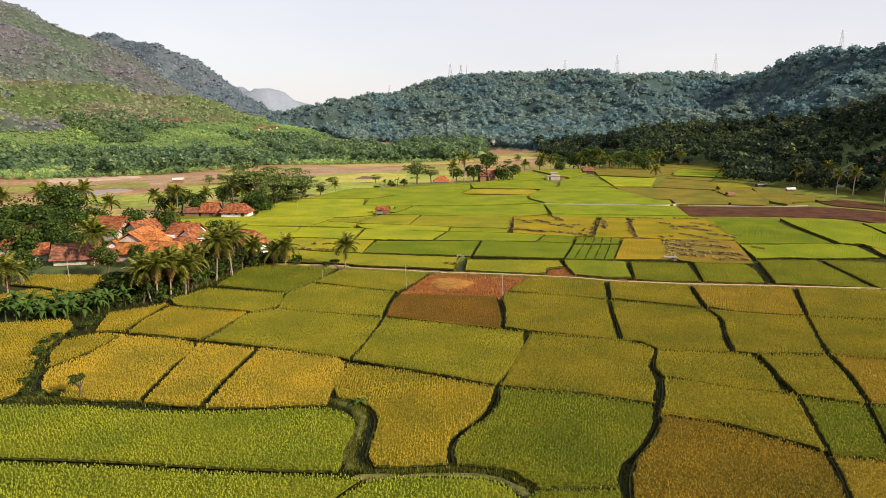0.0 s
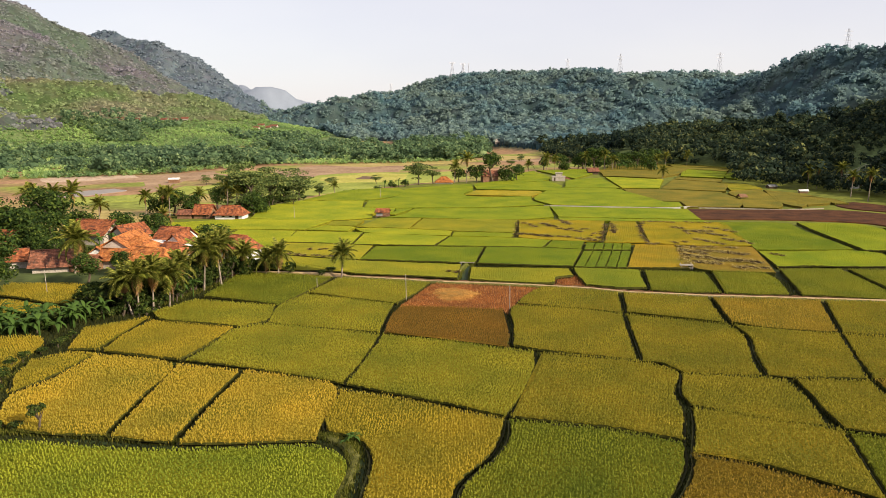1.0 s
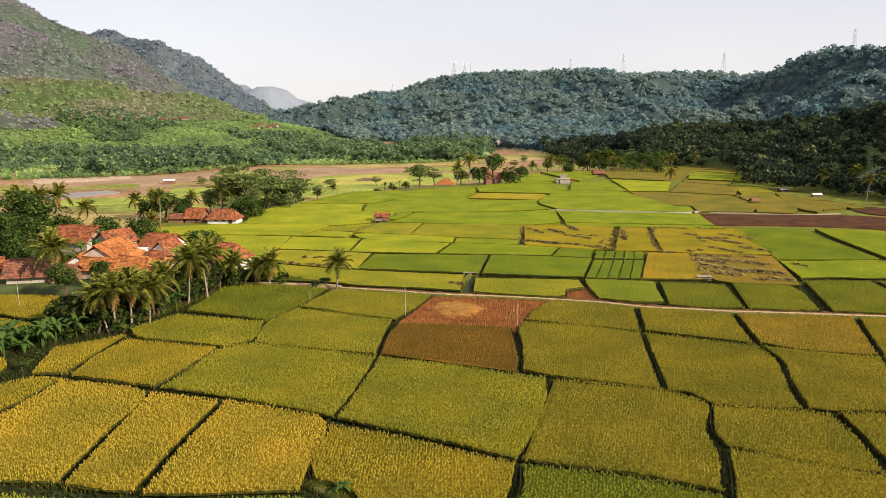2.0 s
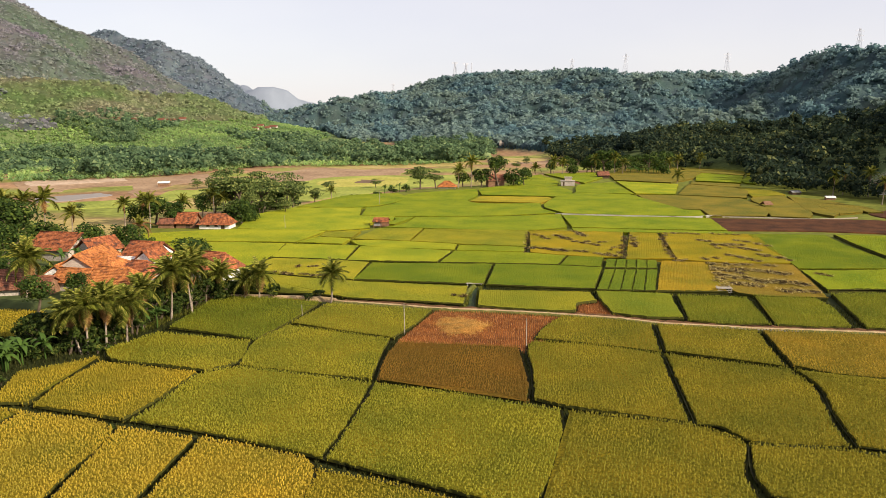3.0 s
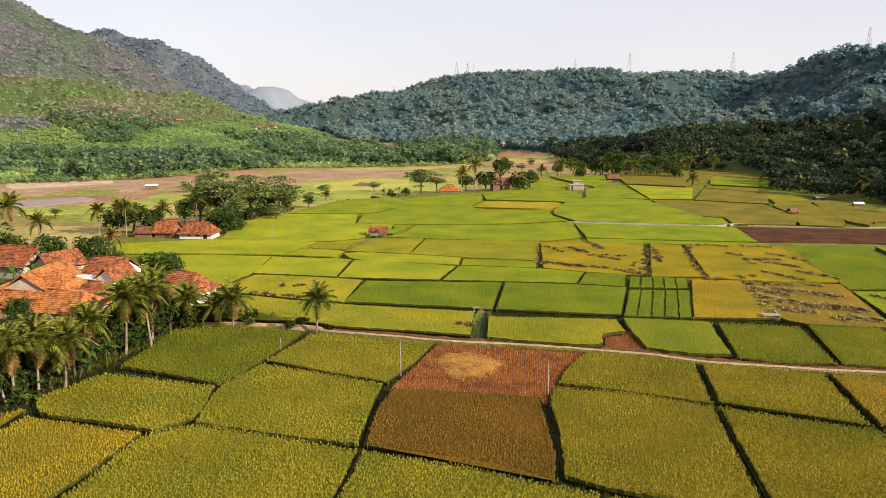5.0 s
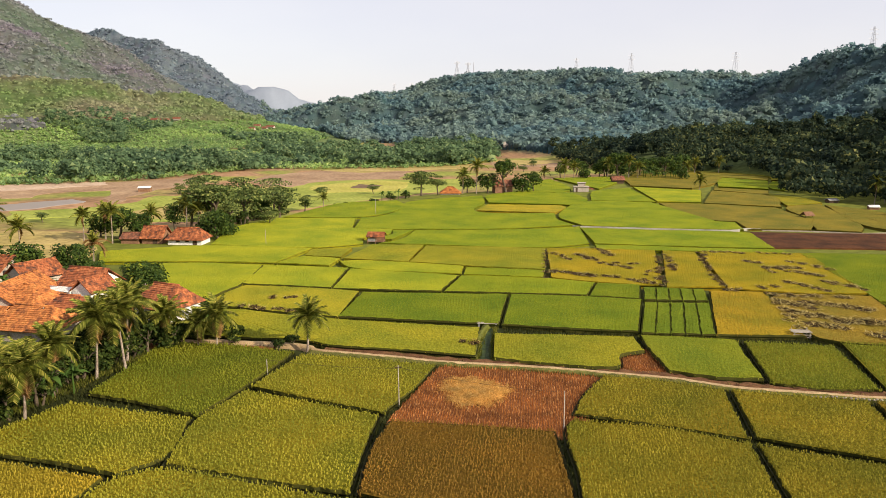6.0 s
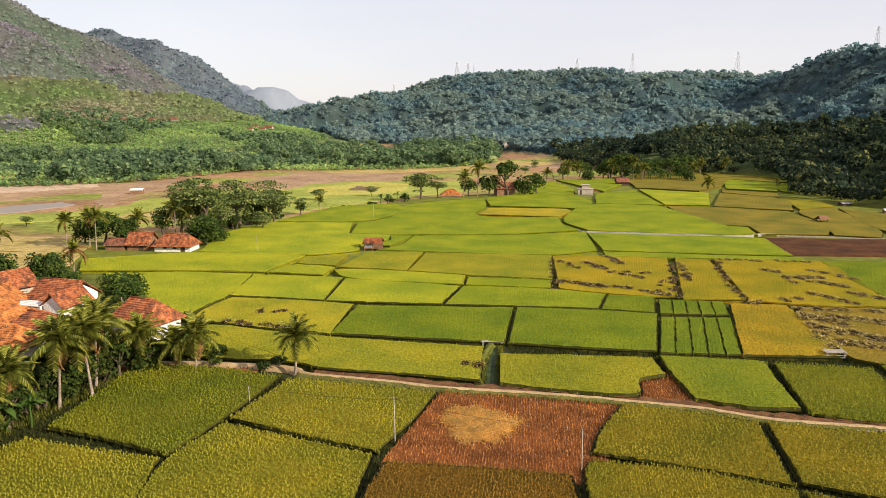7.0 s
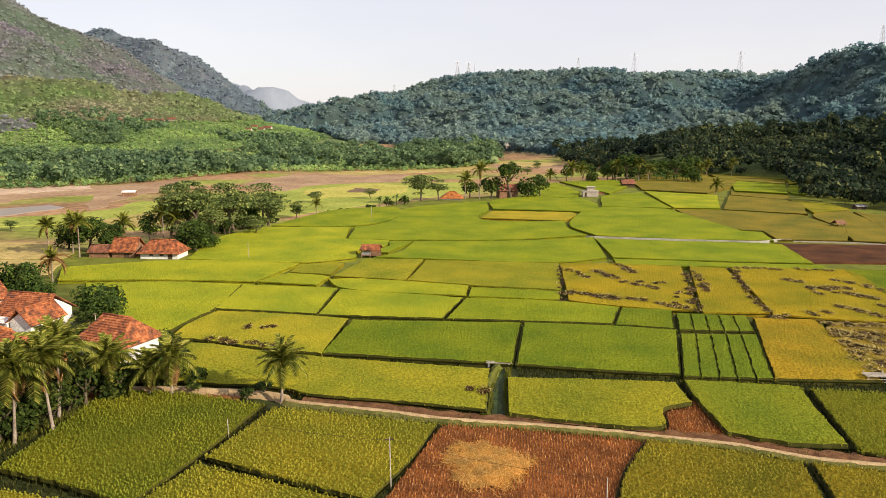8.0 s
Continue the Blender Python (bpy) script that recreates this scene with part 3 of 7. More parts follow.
def tufts(px, py, zb, zt, width, lean, per, seed):
    """Grass-like blades, several to each place, as loose triangles."""
    g = np.random.default_rng(seed)
    n = len(px) * per
    x, y = np.repeat(px, per), np.repeat(py, per)
    a = g.uniform(0, 6.28, n)
    r = lean * g.uniform(0.3, 1.0, n)
    w = width * g.uniform(0.6, 1.3, n)
    b = g.uniform(0, 6.28, n)
    top = zt + (np.repeat(g.uniform(-1, 1, len(px)), per) * 0.35 + g.uniform(-0.5, 0.5, n)) * 0.2
    p0 = np.stack([x - np.sin(b) * w, y + np.cos(b) * w, np.full(n, zb)], -1)
    p1 = np.stack([x + np.sin(b) * w, y - np.cos(b) * w, np.full(n, zb)], -1)
    p2 = np.stack([x + np.cos(a) * r, y + np.sin(a) * r, top], -1)
    return np.stack([p0, p1, p2], 1).reshape(-1, 3), np.arange(3 * n).reshape(-1, 3)


def rice_clumps(px, py, k, seed, drop=0.0, per=5):
    """Rice plants seen as small drooping heads with a few upright blades, as loose triangles."""
    g = np.random.default_rng(seed)
    n = len(px) * per
    x, y = np.repeat(px, per), np.repeat(py, per)
    lift = np.repeat(g.normal(0, 0.07 if per == 5 else (0.045 if per == 4 else 0.025), len(px)) - drop * np.ones(len(px)), per)
    a = g.uniform(0, 6.28, n)
    w, r = 0.045 * k * g.uniform(0.7, 1.3, n), 0.125 * k * g.uniform(0.6, 1.15, n)
    up = np.tile(np.arange(per) == 0, len(px))
    z0 = np.where(up, -0.2, -0.01 + g.uniform(-0.03, 0.05, n)) + lift
    z1 = np.where(up, 0.02, -0.14 + g.uniform(-0.06, 0.06, n)) + lift
    r = np.where(up, r * 0.5, r)
    ca, sa = np.cos(a), np.sin(a)
    p0 = np.stack([x - sa * w, y + ca * w, z0], -1)
    p1 = np.stack([x + sa * w, y - ca * w, z0], -1)
    p2 = np.stack([x + ca * r, y + sa * r, z1], -1)
    return np.stack([p0, p1, p2], 1).reshape(-1, 3), np.arange(3 * n).reshape(-1, 3)


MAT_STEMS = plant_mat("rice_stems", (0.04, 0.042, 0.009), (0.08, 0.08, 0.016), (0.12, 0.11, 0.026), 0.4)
COUNT = [0]
OUTLINES = []
# where the golden rice has been flattened: from x, y to x, y, how many hollows, and their width
LAID_FIRST = [(23.1, 205.6, 18.8, 176.7, 9, 0.5), (24.1, 201.7, 25.9, 194.1, 5, 0.7), (29.0, 200, 31.1, 193, 7, 0.8), (19.6, 182, 24.3, 181.2, 6, 0.6), (25.1, 180.4, 28.0, 177.6, 5, 0.9),
              (34.9, 205.5, 35.7, 198.0, 6, 0.8), (31.2, 190.4, 39.4, 189.5, 8, 0.5), (32.4, 189.5, 36.9, 184.3, 6, 0.6), (30.0, 178.1, 37.5, 171.4, 12, 0.55), (39.7, 184.3, 36.2, 172.1, 5, 0.5)]
LAID_SECOND = [(45.5, 199.0, 43.6, 189.4, 5, 0.6), (42.8, 187.3, 38.1, 170.4, 8, 0.7), (47.5, 199.0, 44.2, 183.1, 9, 0.7), (55.3, 201.6, 47.5, 167.3, 20, 0.5)]
LAID_THIRD = [(56.8, 202.6, 65.7, 201.1, 9, 0.4), (67.1, 201.2, 74.9, 199.4, 8, 0.35), (61.8, 191.7, 63.7, 189.4, 3, 0.7), (62.6, 187.2, 61.9, 181.0, 5, 0.6), (63.5, 185.6, 69.2, 185.2, 9, 0.7), (65.1, 182.6, 70.1, 178.3, 9, 0.7),
              (47.5, 166.6, 50.4, 168.5, 3, 0.6), (53.2, 168.2, 57.2, 170.4, 3, 0.6), (60.7, 173.7, 64.7, 166.2, 7, 0.6), (70, 192, 74, 184, 6, 0.6), (68, 175, 71, 168, 7, 0.7)]
LAID_FOURTH = [(54.0, 165.2, 49.0, 143.1, 13, 0.5), (54.0, 163.6, 66.6, 161.8, 9, 0.7), (53.0, 160.1, 56.3, 155.0, 7, 0.9), (51.8, 152.7, 56.3, 150.5, 7, 0.9), (56.5, 158.8, 64.8, 154.2, 11, 1.0), (51.8, 147.3, 55.2, 144.3, 7, 0.9),
               (56, 149, 63.5, 146, 10, 1.0), (57, 141.5, 62, 140, 5, 0.8)]
LAID_FIFTH = [(-27.5, 161.6, -22.6, 161.9, 5, 0.6), (-30.6, 156.4, -20.1, 153.2, 9, 0.5), (3.0, 138.8, 4.9, 137.6, 3, 0.5), (70.0, 155.4, 71.0, 152.2, 3, 0.6)]


def hollow_places(rows, seed):
    g = np.random.default_rng(seed)
    out = []
    for x0, y0, x1, y1, n, r in rows:
        for k in range(n):
            t = (k + g.uniform(0.05, 0.95)) / n
            out.append((x0 + (x1 - x0) * t + g.normal(0, 0.35), y0 + (y1 - y0) * t + g.normal(0, 0.35), r * g.uniform(0.65, 1.45)))
    return out


LAID = [hollow_places(rows, 200 + k) for k, rows in enumerate((LAID_FIRST, LAID_SECOND, LAID_THIRD, LAID_FOURTH, LAID_FIFTH))]
HOLLOWS = [h for group in LAID for h in group]


def plot(kind, *pts):
    """A rice plot: the dense stand with its ragged sides, its plants, and the low bank round it."""
    COUNT[0] += 1
    g = np.random.default_rng(COUNT[0])
    pts = list(pts)
    cy = sum(p[1] for p in pts) / len(pts)
    near = cy < 130
    step = 0.45 if near else (0.8 if cy < 200 else 1.5)
    line = smooth_line(pts, step)
    gap = 0.12 if kind == "bed" else (0.30 if cy < 140 else (0.2 if cy < 190 else 0.12))
    inner = inset(line, gap + g.uniform(-0.09, 0.09, len(line)))
    OUTLINES.append(inner)
    top = -0.36 if cy < 95 else (-0.27 if near else -0.1)
    n = len(inner)
    sides = np.concatenate([np.c_[inner, np.full(n, top) + g.uniform(-0.06, 0.06, n)], np.c_[inset(inner, -0.06), np.full(n, GROUND - 0.05)]])
    faces = [tuple(range(n))] + [(i, n + i, n + (i + 1) % n, (i + 1) % n) for i in range(n)]
    me = mesh_from("rice_plot", sides, faces, MAT_STEMS if cy < 178 else RICE_SHADE[kind])
    me.materials.append(RICE_SHADE[kind] if near else RICE_TOP[kind])
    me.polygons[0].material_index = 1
    bed = tagged(new("rice_plot", me), "plot of %s between low mud banks" % RICE_WORDS[kind], "rice field", "rice plots")
    grid = 0.27 if cy < 105 else (0.33 if cy < 135 else (0.48 if cy < 200 else 1.0))
    poly = [tuple(p) for p in inner]
    lo, hi = inner.min(0), inner.max(0)
    lo, hi = np.maximum(lo, (-90, 42)), np.minimum(hi, (140, 420))
    q = np.array(pts, float)
    d = np.roll(q, -1, 0) - q
    d = d[np.argmax(np.linalg.norm(d, axis=1))]
    c, sn = d / np.linalg.norm(d)
    mid_, span = (lo + hi) / 2, np.linalg.norm(hi - lo) / 2
    x, y = np.meshgrid(np.arange(-span, span, grid), np.arange(-span, span, grid))
    x, y = x.ravel() + g.uniform(-0.33, 0.33, x.size) * grid, y.ravel() + g.uniform(-0.33, 0.33, x.size) * grid
    x, y = mid_[0] + c * x - sn * y, mid_[1] + sn * x + c * y
    ok = (x > lo[0]) & (x < hi[0]) & (y > lo[1]) & (y < hi[1])
    x, y = x[ok], y[ok]
    ok = inside(x, y, poly)
    for hx, hy, hr in HOLLOWS:
        ok[ok] = np.hypot(x[ok] - hx, y[ok] - hy) > hr * 0.85
    x, y = x[ok], y[ok]
    k = grid / 0.27
    v, f = rice_clumps(x, y, min(k, 1.25), COUNT[0], 0.0, 5 if cy < 95 else (4 if cy < 130 else 3))
    # the outer plants lean over the bank
    many = 6 if near else 3
    e = np.repeat(inset(inner, 0.07), many, 0) + g.normal(0, 0.06, (many * n, 2))
    ve, fe = rice_clumps(e[:, 0], e[:, 1], min(step / 0.6, 1.2), 900 + COUNT[0], 0.05 + g.uniform(0.0, 0.5, many * n) ** 1.3, 5 if near else 3)
    tagged(part("rice_stand", mesh_from("rice_stand", np.concatenate([v, ve]), np.concatenate([f, fe + len(v)]), RICE_MAT[kind]), bed), kind="stuff")
    outer = inset(line, -0.05)
    z = -0.42 + 0.05 * g.random() if cy < 140 else -0.3 + 0.05 * g.random()
    mid = inset(line, 0.5)
    ring = np.concatenate([np.c_[outer, np.full(n, z)], np.c_[mid, np.full(n, GROUND - 0.1)]])
    part("bank", mesh_from("bank", ring, [(i, (i + 1) % n, n + (i + 1) % n, n + i) for i in range(n)], MAT_MUD if cy < 150 else MAT_GRASSBANK), bed, "dark muddy bank" if cy < 150 else "low grassy bank")
    return bed


plot("green", (-52.5, 70.2), (-42.9, 68.5), (-34.2, 67.9), (-28.1, 66.8), (-22.5, 66.4), (-17, 66.6), (-11, 67), (-8.7, 66.4), (-7.1, 64.6), (-6.5, 62.6), (-6.9, 57.9), (-7, 54.3), (-7.3, 53.9), (-16.4, 54.7), (-26.1, 56), (-36, 56.9), (-43.6, 57.5))
plot("green", (-43, 56.7), (-35.6, 56.1), (-25.8, 55.2), (-16.2, 54), (-7.5, 53.3), (-5.1, 52.7), (-7.7, 49), (-10.3, 43.6), (-34.1, 44))
plot("green", (-4.6, 52.2), (-2.5, 53), (0.2, 53.2), (3.4, 52.9), (5.6, 52.2), (6.6, 51), (7.4, 48.8), (7.4, 43.3), (-5.7, 43.5), (-6.9, 49))
plot("ripegreen", (-9.7, 80.1), (-3.8, 78.1), (2.5, 74.8), (7.2, 72.5), (6.5, 68.6), (5, 64.4), (3.3, 61.8), (2.2, 59.5), (1.9, 56.7), (1.8, 55.2), (-0.3, 54.9), (-3, 54.7), (-4.4, 55), (-5.1, 56.3), (-5.2, 58.5), (-5, 62), (-5.1, 64.6), (-6, 67.3), (-7.6, 68.9), (-9.1, 69.6), (-9.8, 70.4))
plot("ripe", (-43.5, 78.9), (-41.9, 82.9), (-40.7, 92.1), (-31.3, 89.4), (-29.8, 88.2), (-29.6, 78.6), (-29.4, 69.3), (-35, 69.7), (-40.4, 71.8), (-43.4, 77.9))
plot("ripegreen", (-44.1, 79.9), (-42.5, 83.3), (-40.9, 92.4), (-44.4, 92.7), (-47.4, 89.8), (-46.2, 84))
plot("ripe", (-29.6, 88.4), (-21.5, 86.1), (-22.4, 75.7), (-22.8, 67.7), (-25.9, 68.2), (-29, 69.1), (-29.3, 77.7))
plot("ripe", (-21.1, 86.1), (-15.1, 84), (-10.4, 81.6), (-9.7, 80.1), (-9.9, 71.2), (-10.1, 67.9), (-14.5, 67.7), (-18.9, 67.4), (-22.3, 67.5), (-22.1, 74.8))
plot("ripegreen", (-39.8, 106.9), (-26.9, 103.2), (-28.5, 94.5), (-29.9, 89.9), (-40.6, 93.4), (-40.9, 99))
plot("ripegreen", (-47.6, 103.1), (-40.8, 108.6), (-41.1, 102.6), (-41.4, 94), (-45.4, 94))
plot("olive", (-26.3, 103.2), (-23, 104.8), (-16.9, 103.3), (-6.8, 99.7), (-7.4, 94), (-8.5, 86.5), (-9.5, 81.8), (-16, 84.9), (-21.8, 87.3), (-29.2, 89.8), (-28.1, 94.5))
plot("olive", (-41.5, 111.5), (-37.5, 118.9), (-23.8, 114.9), (-23.4, 106.5), (-26.4, 103.6), (-32.6, 105.7), (-39.3, 107.9))
plot("deepgreen", (-37.1, 121), (-36.2, 131.7), (-35.8, 138.7), (-29.2, 138.5), (-17.9, 134.9), (-20.9, 123.2), (-23.6, 115.3), (-30.8, 118.7))
plot("olive", (-23.2, 105.4), (-23.5, 114.5), (-20.7, 122.3), (-5.8, 115.6), (-6.4, 109.5), (-6.9, 100.6), (-13.4, 102.3))
plot("olive", (-20.6, 123.2), (-17, 134.3), (-0.4, 130.2), (-2.8, 122.3), (-5.6, 116), (-11.7, 118.6))
plot("brown", (-4.9, 114.4), (3.4, 113.4), (10.6, 112.1), (10.5, 104), (10.2, 97.8), (9.5, 94.2), (3.1, 97.7), (-1.7, 99), (-6.5, 100.6), (-6.3, 107.8))
plot("olive", (-6.6, 99.7), (-1.7, 98.1), (3, 96.5), (9.4, 93.6), (12.7, 92.2), (11.8, 86.1), (9.3, 77.8), (7.3, 72.8), (2.5, 75.7), (-3.9, 79), (-9.4, 81.8), (-8.5, 86.5), (-7.4, 94))
plot("deepolive", (11.6, 112.8), (12.7, 114.7), (21.6, 112.6), (27.7, 109.4), (26, 98.9), (24.3, 88.9), (17.8, 91.3), (13.2, 93), (10.1, 95), (11, 104))
plot("deepolive", (18.2, 126.7), (23.6, 125.4), (30.4, 122.5), (27.9, 109.8), (21.6, 112.6), (12.8, 115.9), (14.8, 120.9))
plot("deepolive", (13.3, 91.9), (17.7, 90.8), (24.3, 88.7), (26.3, 87), (27.7, 84.9), (25.3, 78.4), (24.9, 74.7), (22.6, 67.5), (18.6, 69.6), (14.2, 71.1), (7.6, 73), (9.3, 77.8), (12, 86.1))
plot("deepgreen", (7.4, 72.2), (14.2, 70.7), (18.5, 69.1), (22.4, 67.1), (21.4, 63.4), (18.2, 57.5), (16.3, 54.9), (15, 51.2), (12.9, 51.2), (8.5, 51.1), (6.8, 53.6), (4.8, 54.6), (2.3, 55.2), (2.1, 56.7), (2.3, 58.9), (3.5, 61.6), (5.2, 64), (6.8, 67.8))
plot("deepgreen", (8.7, 50.8), (12.9, 50.9), (15, 51), (14.9, 48.6), (13.5, 43.2), (7.8, 43.3), (7.4, 49.2))
plot("deepripe", (22.2, 65.1), (26.2, 63.3), (30.1, 60.1), (33.8, 56.5), (32.9, 53.1), (31.5, 48.8), (29.2, 43), (14.2, 43.2), (15.3, 49), (16.1, 52.5), (17.3, 55.4), (20, 59.7), (21.8, 63.4))
plot("deepolive", (25.7, 75.1), (30, 73.8), (36.7, 70.3), (37.8, 69.5), (35.6, 61.8), (34.1, 56.9), (30.3, 60.7), (26.3, 63.7), (22.4, 65.4), (24.3, 70.5))
plot("deepolive", (27.9, 84.6), (33.1, 83.9), (36.4, 83.3), (38.6, 82.2), (38.4, 77.2), (36.9, 70.3), (32.4, 72), (25.8, 75.6), (25.8, 78.4))
plot("deepolive", (28, 109.4), (33.6, 106.8), (40.8, 103.9), (40.9, 98.6), (37.7, 87.9), (36.7, 83.8), (33.2, 84.1), (28.1, 85.3), (26.7, 88.1), (24.7, 88.9), (26.3, 98.9))
plot("deepolive", (30.8, 122.4), (37.4, 120.8), (43.8, 119.2), (41.6, 108.4), (40.9, 104.6), (33.9, 107.9), (28.4, 110.5))
plot("brownripe", (44.2, 119.0), (60.6, 116.9), (54, 99.8), (44.8, 102.2), (41.6, 104.9))
plot("deepolive", (41.4, 103.9), (44.5, 101.6), (53.8, 99.2), (50.6, 90.1), (47.9, 82.7), (42.5, 83.2), (39.4, 83.3), (37.3, 84), (38.8, 90.4), (41.3, 98.6))
plot("deepolive", (39.6, 82.8), (47.7, 82), (46.2, 75.2), (43.8, 67.4), (41.2, 68.4), (38, 70), (38.3, 73.6), (39.1, 78.2))
plot("deepolive", (61, 116.8), (74, 114.6), (80, 112.3), (71.5, 95), (64.3, 97.4), (54.2, 99.5))
plot("deepolive", (54.1, 99.2), (63.9, 96.9), (71.1, 94.4), (63.9, 78.6), (54, 80.8), (48.4, 82.7), (50.7, 90.1))
plot("brownripe", (48.3, 82.4), (53.8, 80.4), (63.2, 77.7), (55.2, 62.8), (45.3, 66.8), (44.1, 67.4), (46.6, 75.2))
plot("deepgreen", (37.8, 69), (41, 67.9), (43.4, 67.1), (42, 63), (38.8, 55), (34.2, 56.4), (35.9, 62.5))
plot("deepgreen", (43.8, 66.8), (46.8, 66.3), (54.2, 62.1), (49.2, 52.4), (39.2, 55.2), (41.8, 61.7))
plot("brownripe", (34, 56.1), (38.7, 54.8), (48.8, 51.9), (43, 42.8), (29.6, 43), (31.5, 48.4), (33.1, 53.1))
plot("olive", (-32.6, 141.8), (-35.4, 154.3), (-32.1, 155), (-24.3, 152.5), (-15, 149.6), (-4.3, 147.2), (5.5, 145.2), (4.3, 132.9), (-4.9, 135.3), (-14.4, 137.3), (-17.1, 138.9), (-26.7, 140.4))
plot("olive", (7.2, 142.6), (19, 141.7), (25.6, 141), (25.4, 135), (24.1, 134.4), (22.3, 133.5), (21.1, 129.5), (20.6, 129), (13.2, 130), (6.2, 132.1))
plot("darkgreen", (26.2, 141.7), (35.5, 140.4), (38.6, 139.5), (37.1, 132.2), (36, 125.1), (30.7, 125.6), (25.9, 127.8), (25.8, 135))
plot("darkgreen", (39.2, 139.5), (50, 137.4), (48.6, 129.6), (47, 122), (40.2, 122.4), (36, 124.2), (37.5, 131.7))
plot("dry", (-36, 156.7), (-35.8, 163.4), (-33.7, 170.7), (-23.6, 169.1), (-13.5, 166.4), (-14.9, 150.3), (-23.7, 152.9), (-31.8, 156))
plot("lush", (-13, 165.7), (11.1, 164.4), (8.2, 146.7), (-15, 150.7))
plot("lush", (11.4, 164.4), (22.6, 163), (32, 160.8), (26.8, 143.3), (19.4, 144.3), (8.5, 146.7))
plot("deepgold", (44.9, 166.9), (53.6, 166), (51.2, 151.7), (48.4, 141.1), (36.6, 141.7))
plot("bright", (-34.6, 171.7), (-34.6, 188.1), (-17.6, 185.6), (-18.5, 168.5), (-25.5, 170.1))
plot("bright", (-18.4, 168.5), (-17.3, 184.8), (3.4, 178.9), (0.1, 166.4), (-6.8, 167))
plot("grass", (0.4, 166.4), (3.8, 178.9), (18.7, 176.4), (27.2, 172.9), (23.9, 163.6), (13.4, 165))
plot("lush", (27.3, 172.6), (34.7, 171.3), (31.9, 161.4), (24, 163.3))
plot("grass", (4.1, 179.7), (4.8, 186.5), (19.7, 183.3), (18.8, 177.1))
plot("bright", (-20.7, 192.4), (-14.8, 192.9), (-6.8, 190.9), (4.6, 187.4), (3.9, 180.1), (-17.4, 185.6))
plot("olive", (-28.7, 198.5), (-28.2, 205.5), (-19.5, 207.3), (-20.6, 196.1))
plot("bright", (-32.7, 190.3), (-28.7, 197.5), (-20.5, 195.1), (-21.8, 187.7))
plot("olive", (-19.9, 195.1), (-15.4, 212.1), (-3.8, 211), (-6.5, 191.4), (-14.6, 193.7))
plot("olive", (-6.3, 191.4), (-3.2, 210.4), (23.4, 207), (19.9, 184.1), (4.6, 187.8))
plot("bright", (-62.4, 188.8), (-48.1, 190.3), (-34.6, 188.1), (-34.4, 171.7), (-36.3, 164), (-37.1, 158.5), (-41.9, 159), (-49.4, 165.4))
plot("bright", (-68.4, 191.1), (-73.3, 202.5), (-52, 210.1), (-28.4, 206.7), (-30, 201.1), (-33.2, 190.3), (-50.6, 191.6))
plot("bright", (-52.4, 211.3), (-54.1, 237.9), (-46.8, 255.7), (-24.3, 255.9), (-23.1, 237.3), (-12.3, 234.1), (-13, 226.3), (-17.8, 222.7), (-17.8, 212.7), (-27.5, 207.8))
plot("grass", (-45.8, 257.8), (-41.3, 273.7), (-32.6, 293.9), (-15.2, 301.6), (-11.6, 287), (-18.9, 262.3), (-24.6, 258))
plot("grass", (-22.6, 236.5), (-23, 256.9), (-18, 260.1), (-12.3, 282.9), (-11.2, 297.1), (15.6, 318.8), (15, 294.4), (10.8, 273), (14.1, 268.3), (34.7, 267.3), (33.6, 252.4), (36.2, 243), (15.9, 235.9), (-6.3, 235), (-12.4, 234.9))
plot("grass", (-17.2, 221.5), (-12.6, 225.6), (-12.4, 233.2), (-7, 233), (-11.6, 219), (-16.9, 219.6))
plot("ripe", (11.2, 274.2), (15.6, 290.1), (39.9, 287.5), (40.9, 283.5), (34.9, 268.5))
plot("grass", (-11.1, 216), (-6.3, 233.3), (15.7, 234.3), (34.6, 238.6), (37.1, 240.3), (34.3, 213.1), (23, 208.1), (-3.2, 211.6), (-14.4, 213.4))
plot("grass", (16.3, 295.9), (17.5, 318.8), (33.9, 338.3), (51.2, 328.5), (52.1, 304), (43.6, 289), (40.3, 290.3))
plot("grass", (36.8, 237.8), (55.7, 233.8), (75.7, 230.8), (78.3, 229.3), (74.3, 207.3), (59.1, 209), (35.5, 213.1))
plot("grass", (35.2, 211.8), (58.7, 207.8), (74.5, 205.6), (75, 200.1), (56.8, 203.2), (34.2, 205.3))
plot("patchy", (23.3, 206.9), (33.4, 207), (47, 204.7), (38.3, 170.4), (30.6, 172), (19.9, 176.8))
plot("patchy", (48.3, 204.7), (54.9, 202.3), (48.6, 169.5), (38.5, 169.4))
plot("patchy", (55.8, 203.1), (68.8, 202.4), (78.6, 200.9), (70.5, 164.6), (59.1, 165.5), (48.6, 168.4))
plot("stubble", (53.9, 164.6), (63.6, 164.1), (70, 163.2), (64.6, 142.8), (62.6, 136.5), (51.4, 138.6), (49.3, 141.1))
plot("grass", (34.5, 257.5), (42, 284.8), (45.3, 293.3), (53.3, 300.9), (72.3, 296.5), (72.3, 274.8), (70.7, 252.7), (82, 248), (78.9, 234.8), (56.8, 237.1), (38.1, 242.1))
plot("grass", (62.8, 338.7), (78.7, 349.7), (74.6, 298.1), (52.7, 302.4))
plot("bright", (81.1, 354.3), (104.8, 339.3), (90.3, 298.2), (75.5, 299.6))
plot("tan", (74.6, 295.1), (88.9, 292.3), (108.6, 281.5), (103.7, 248.1), (96.4, 234.9), (80.3, 236.4), (82.8, 249.9), (71.1, 253.7))
plot("tan", (90, 295.2), (109.1, 339.3), (123.6, 320.1), (111.7, 284.2))
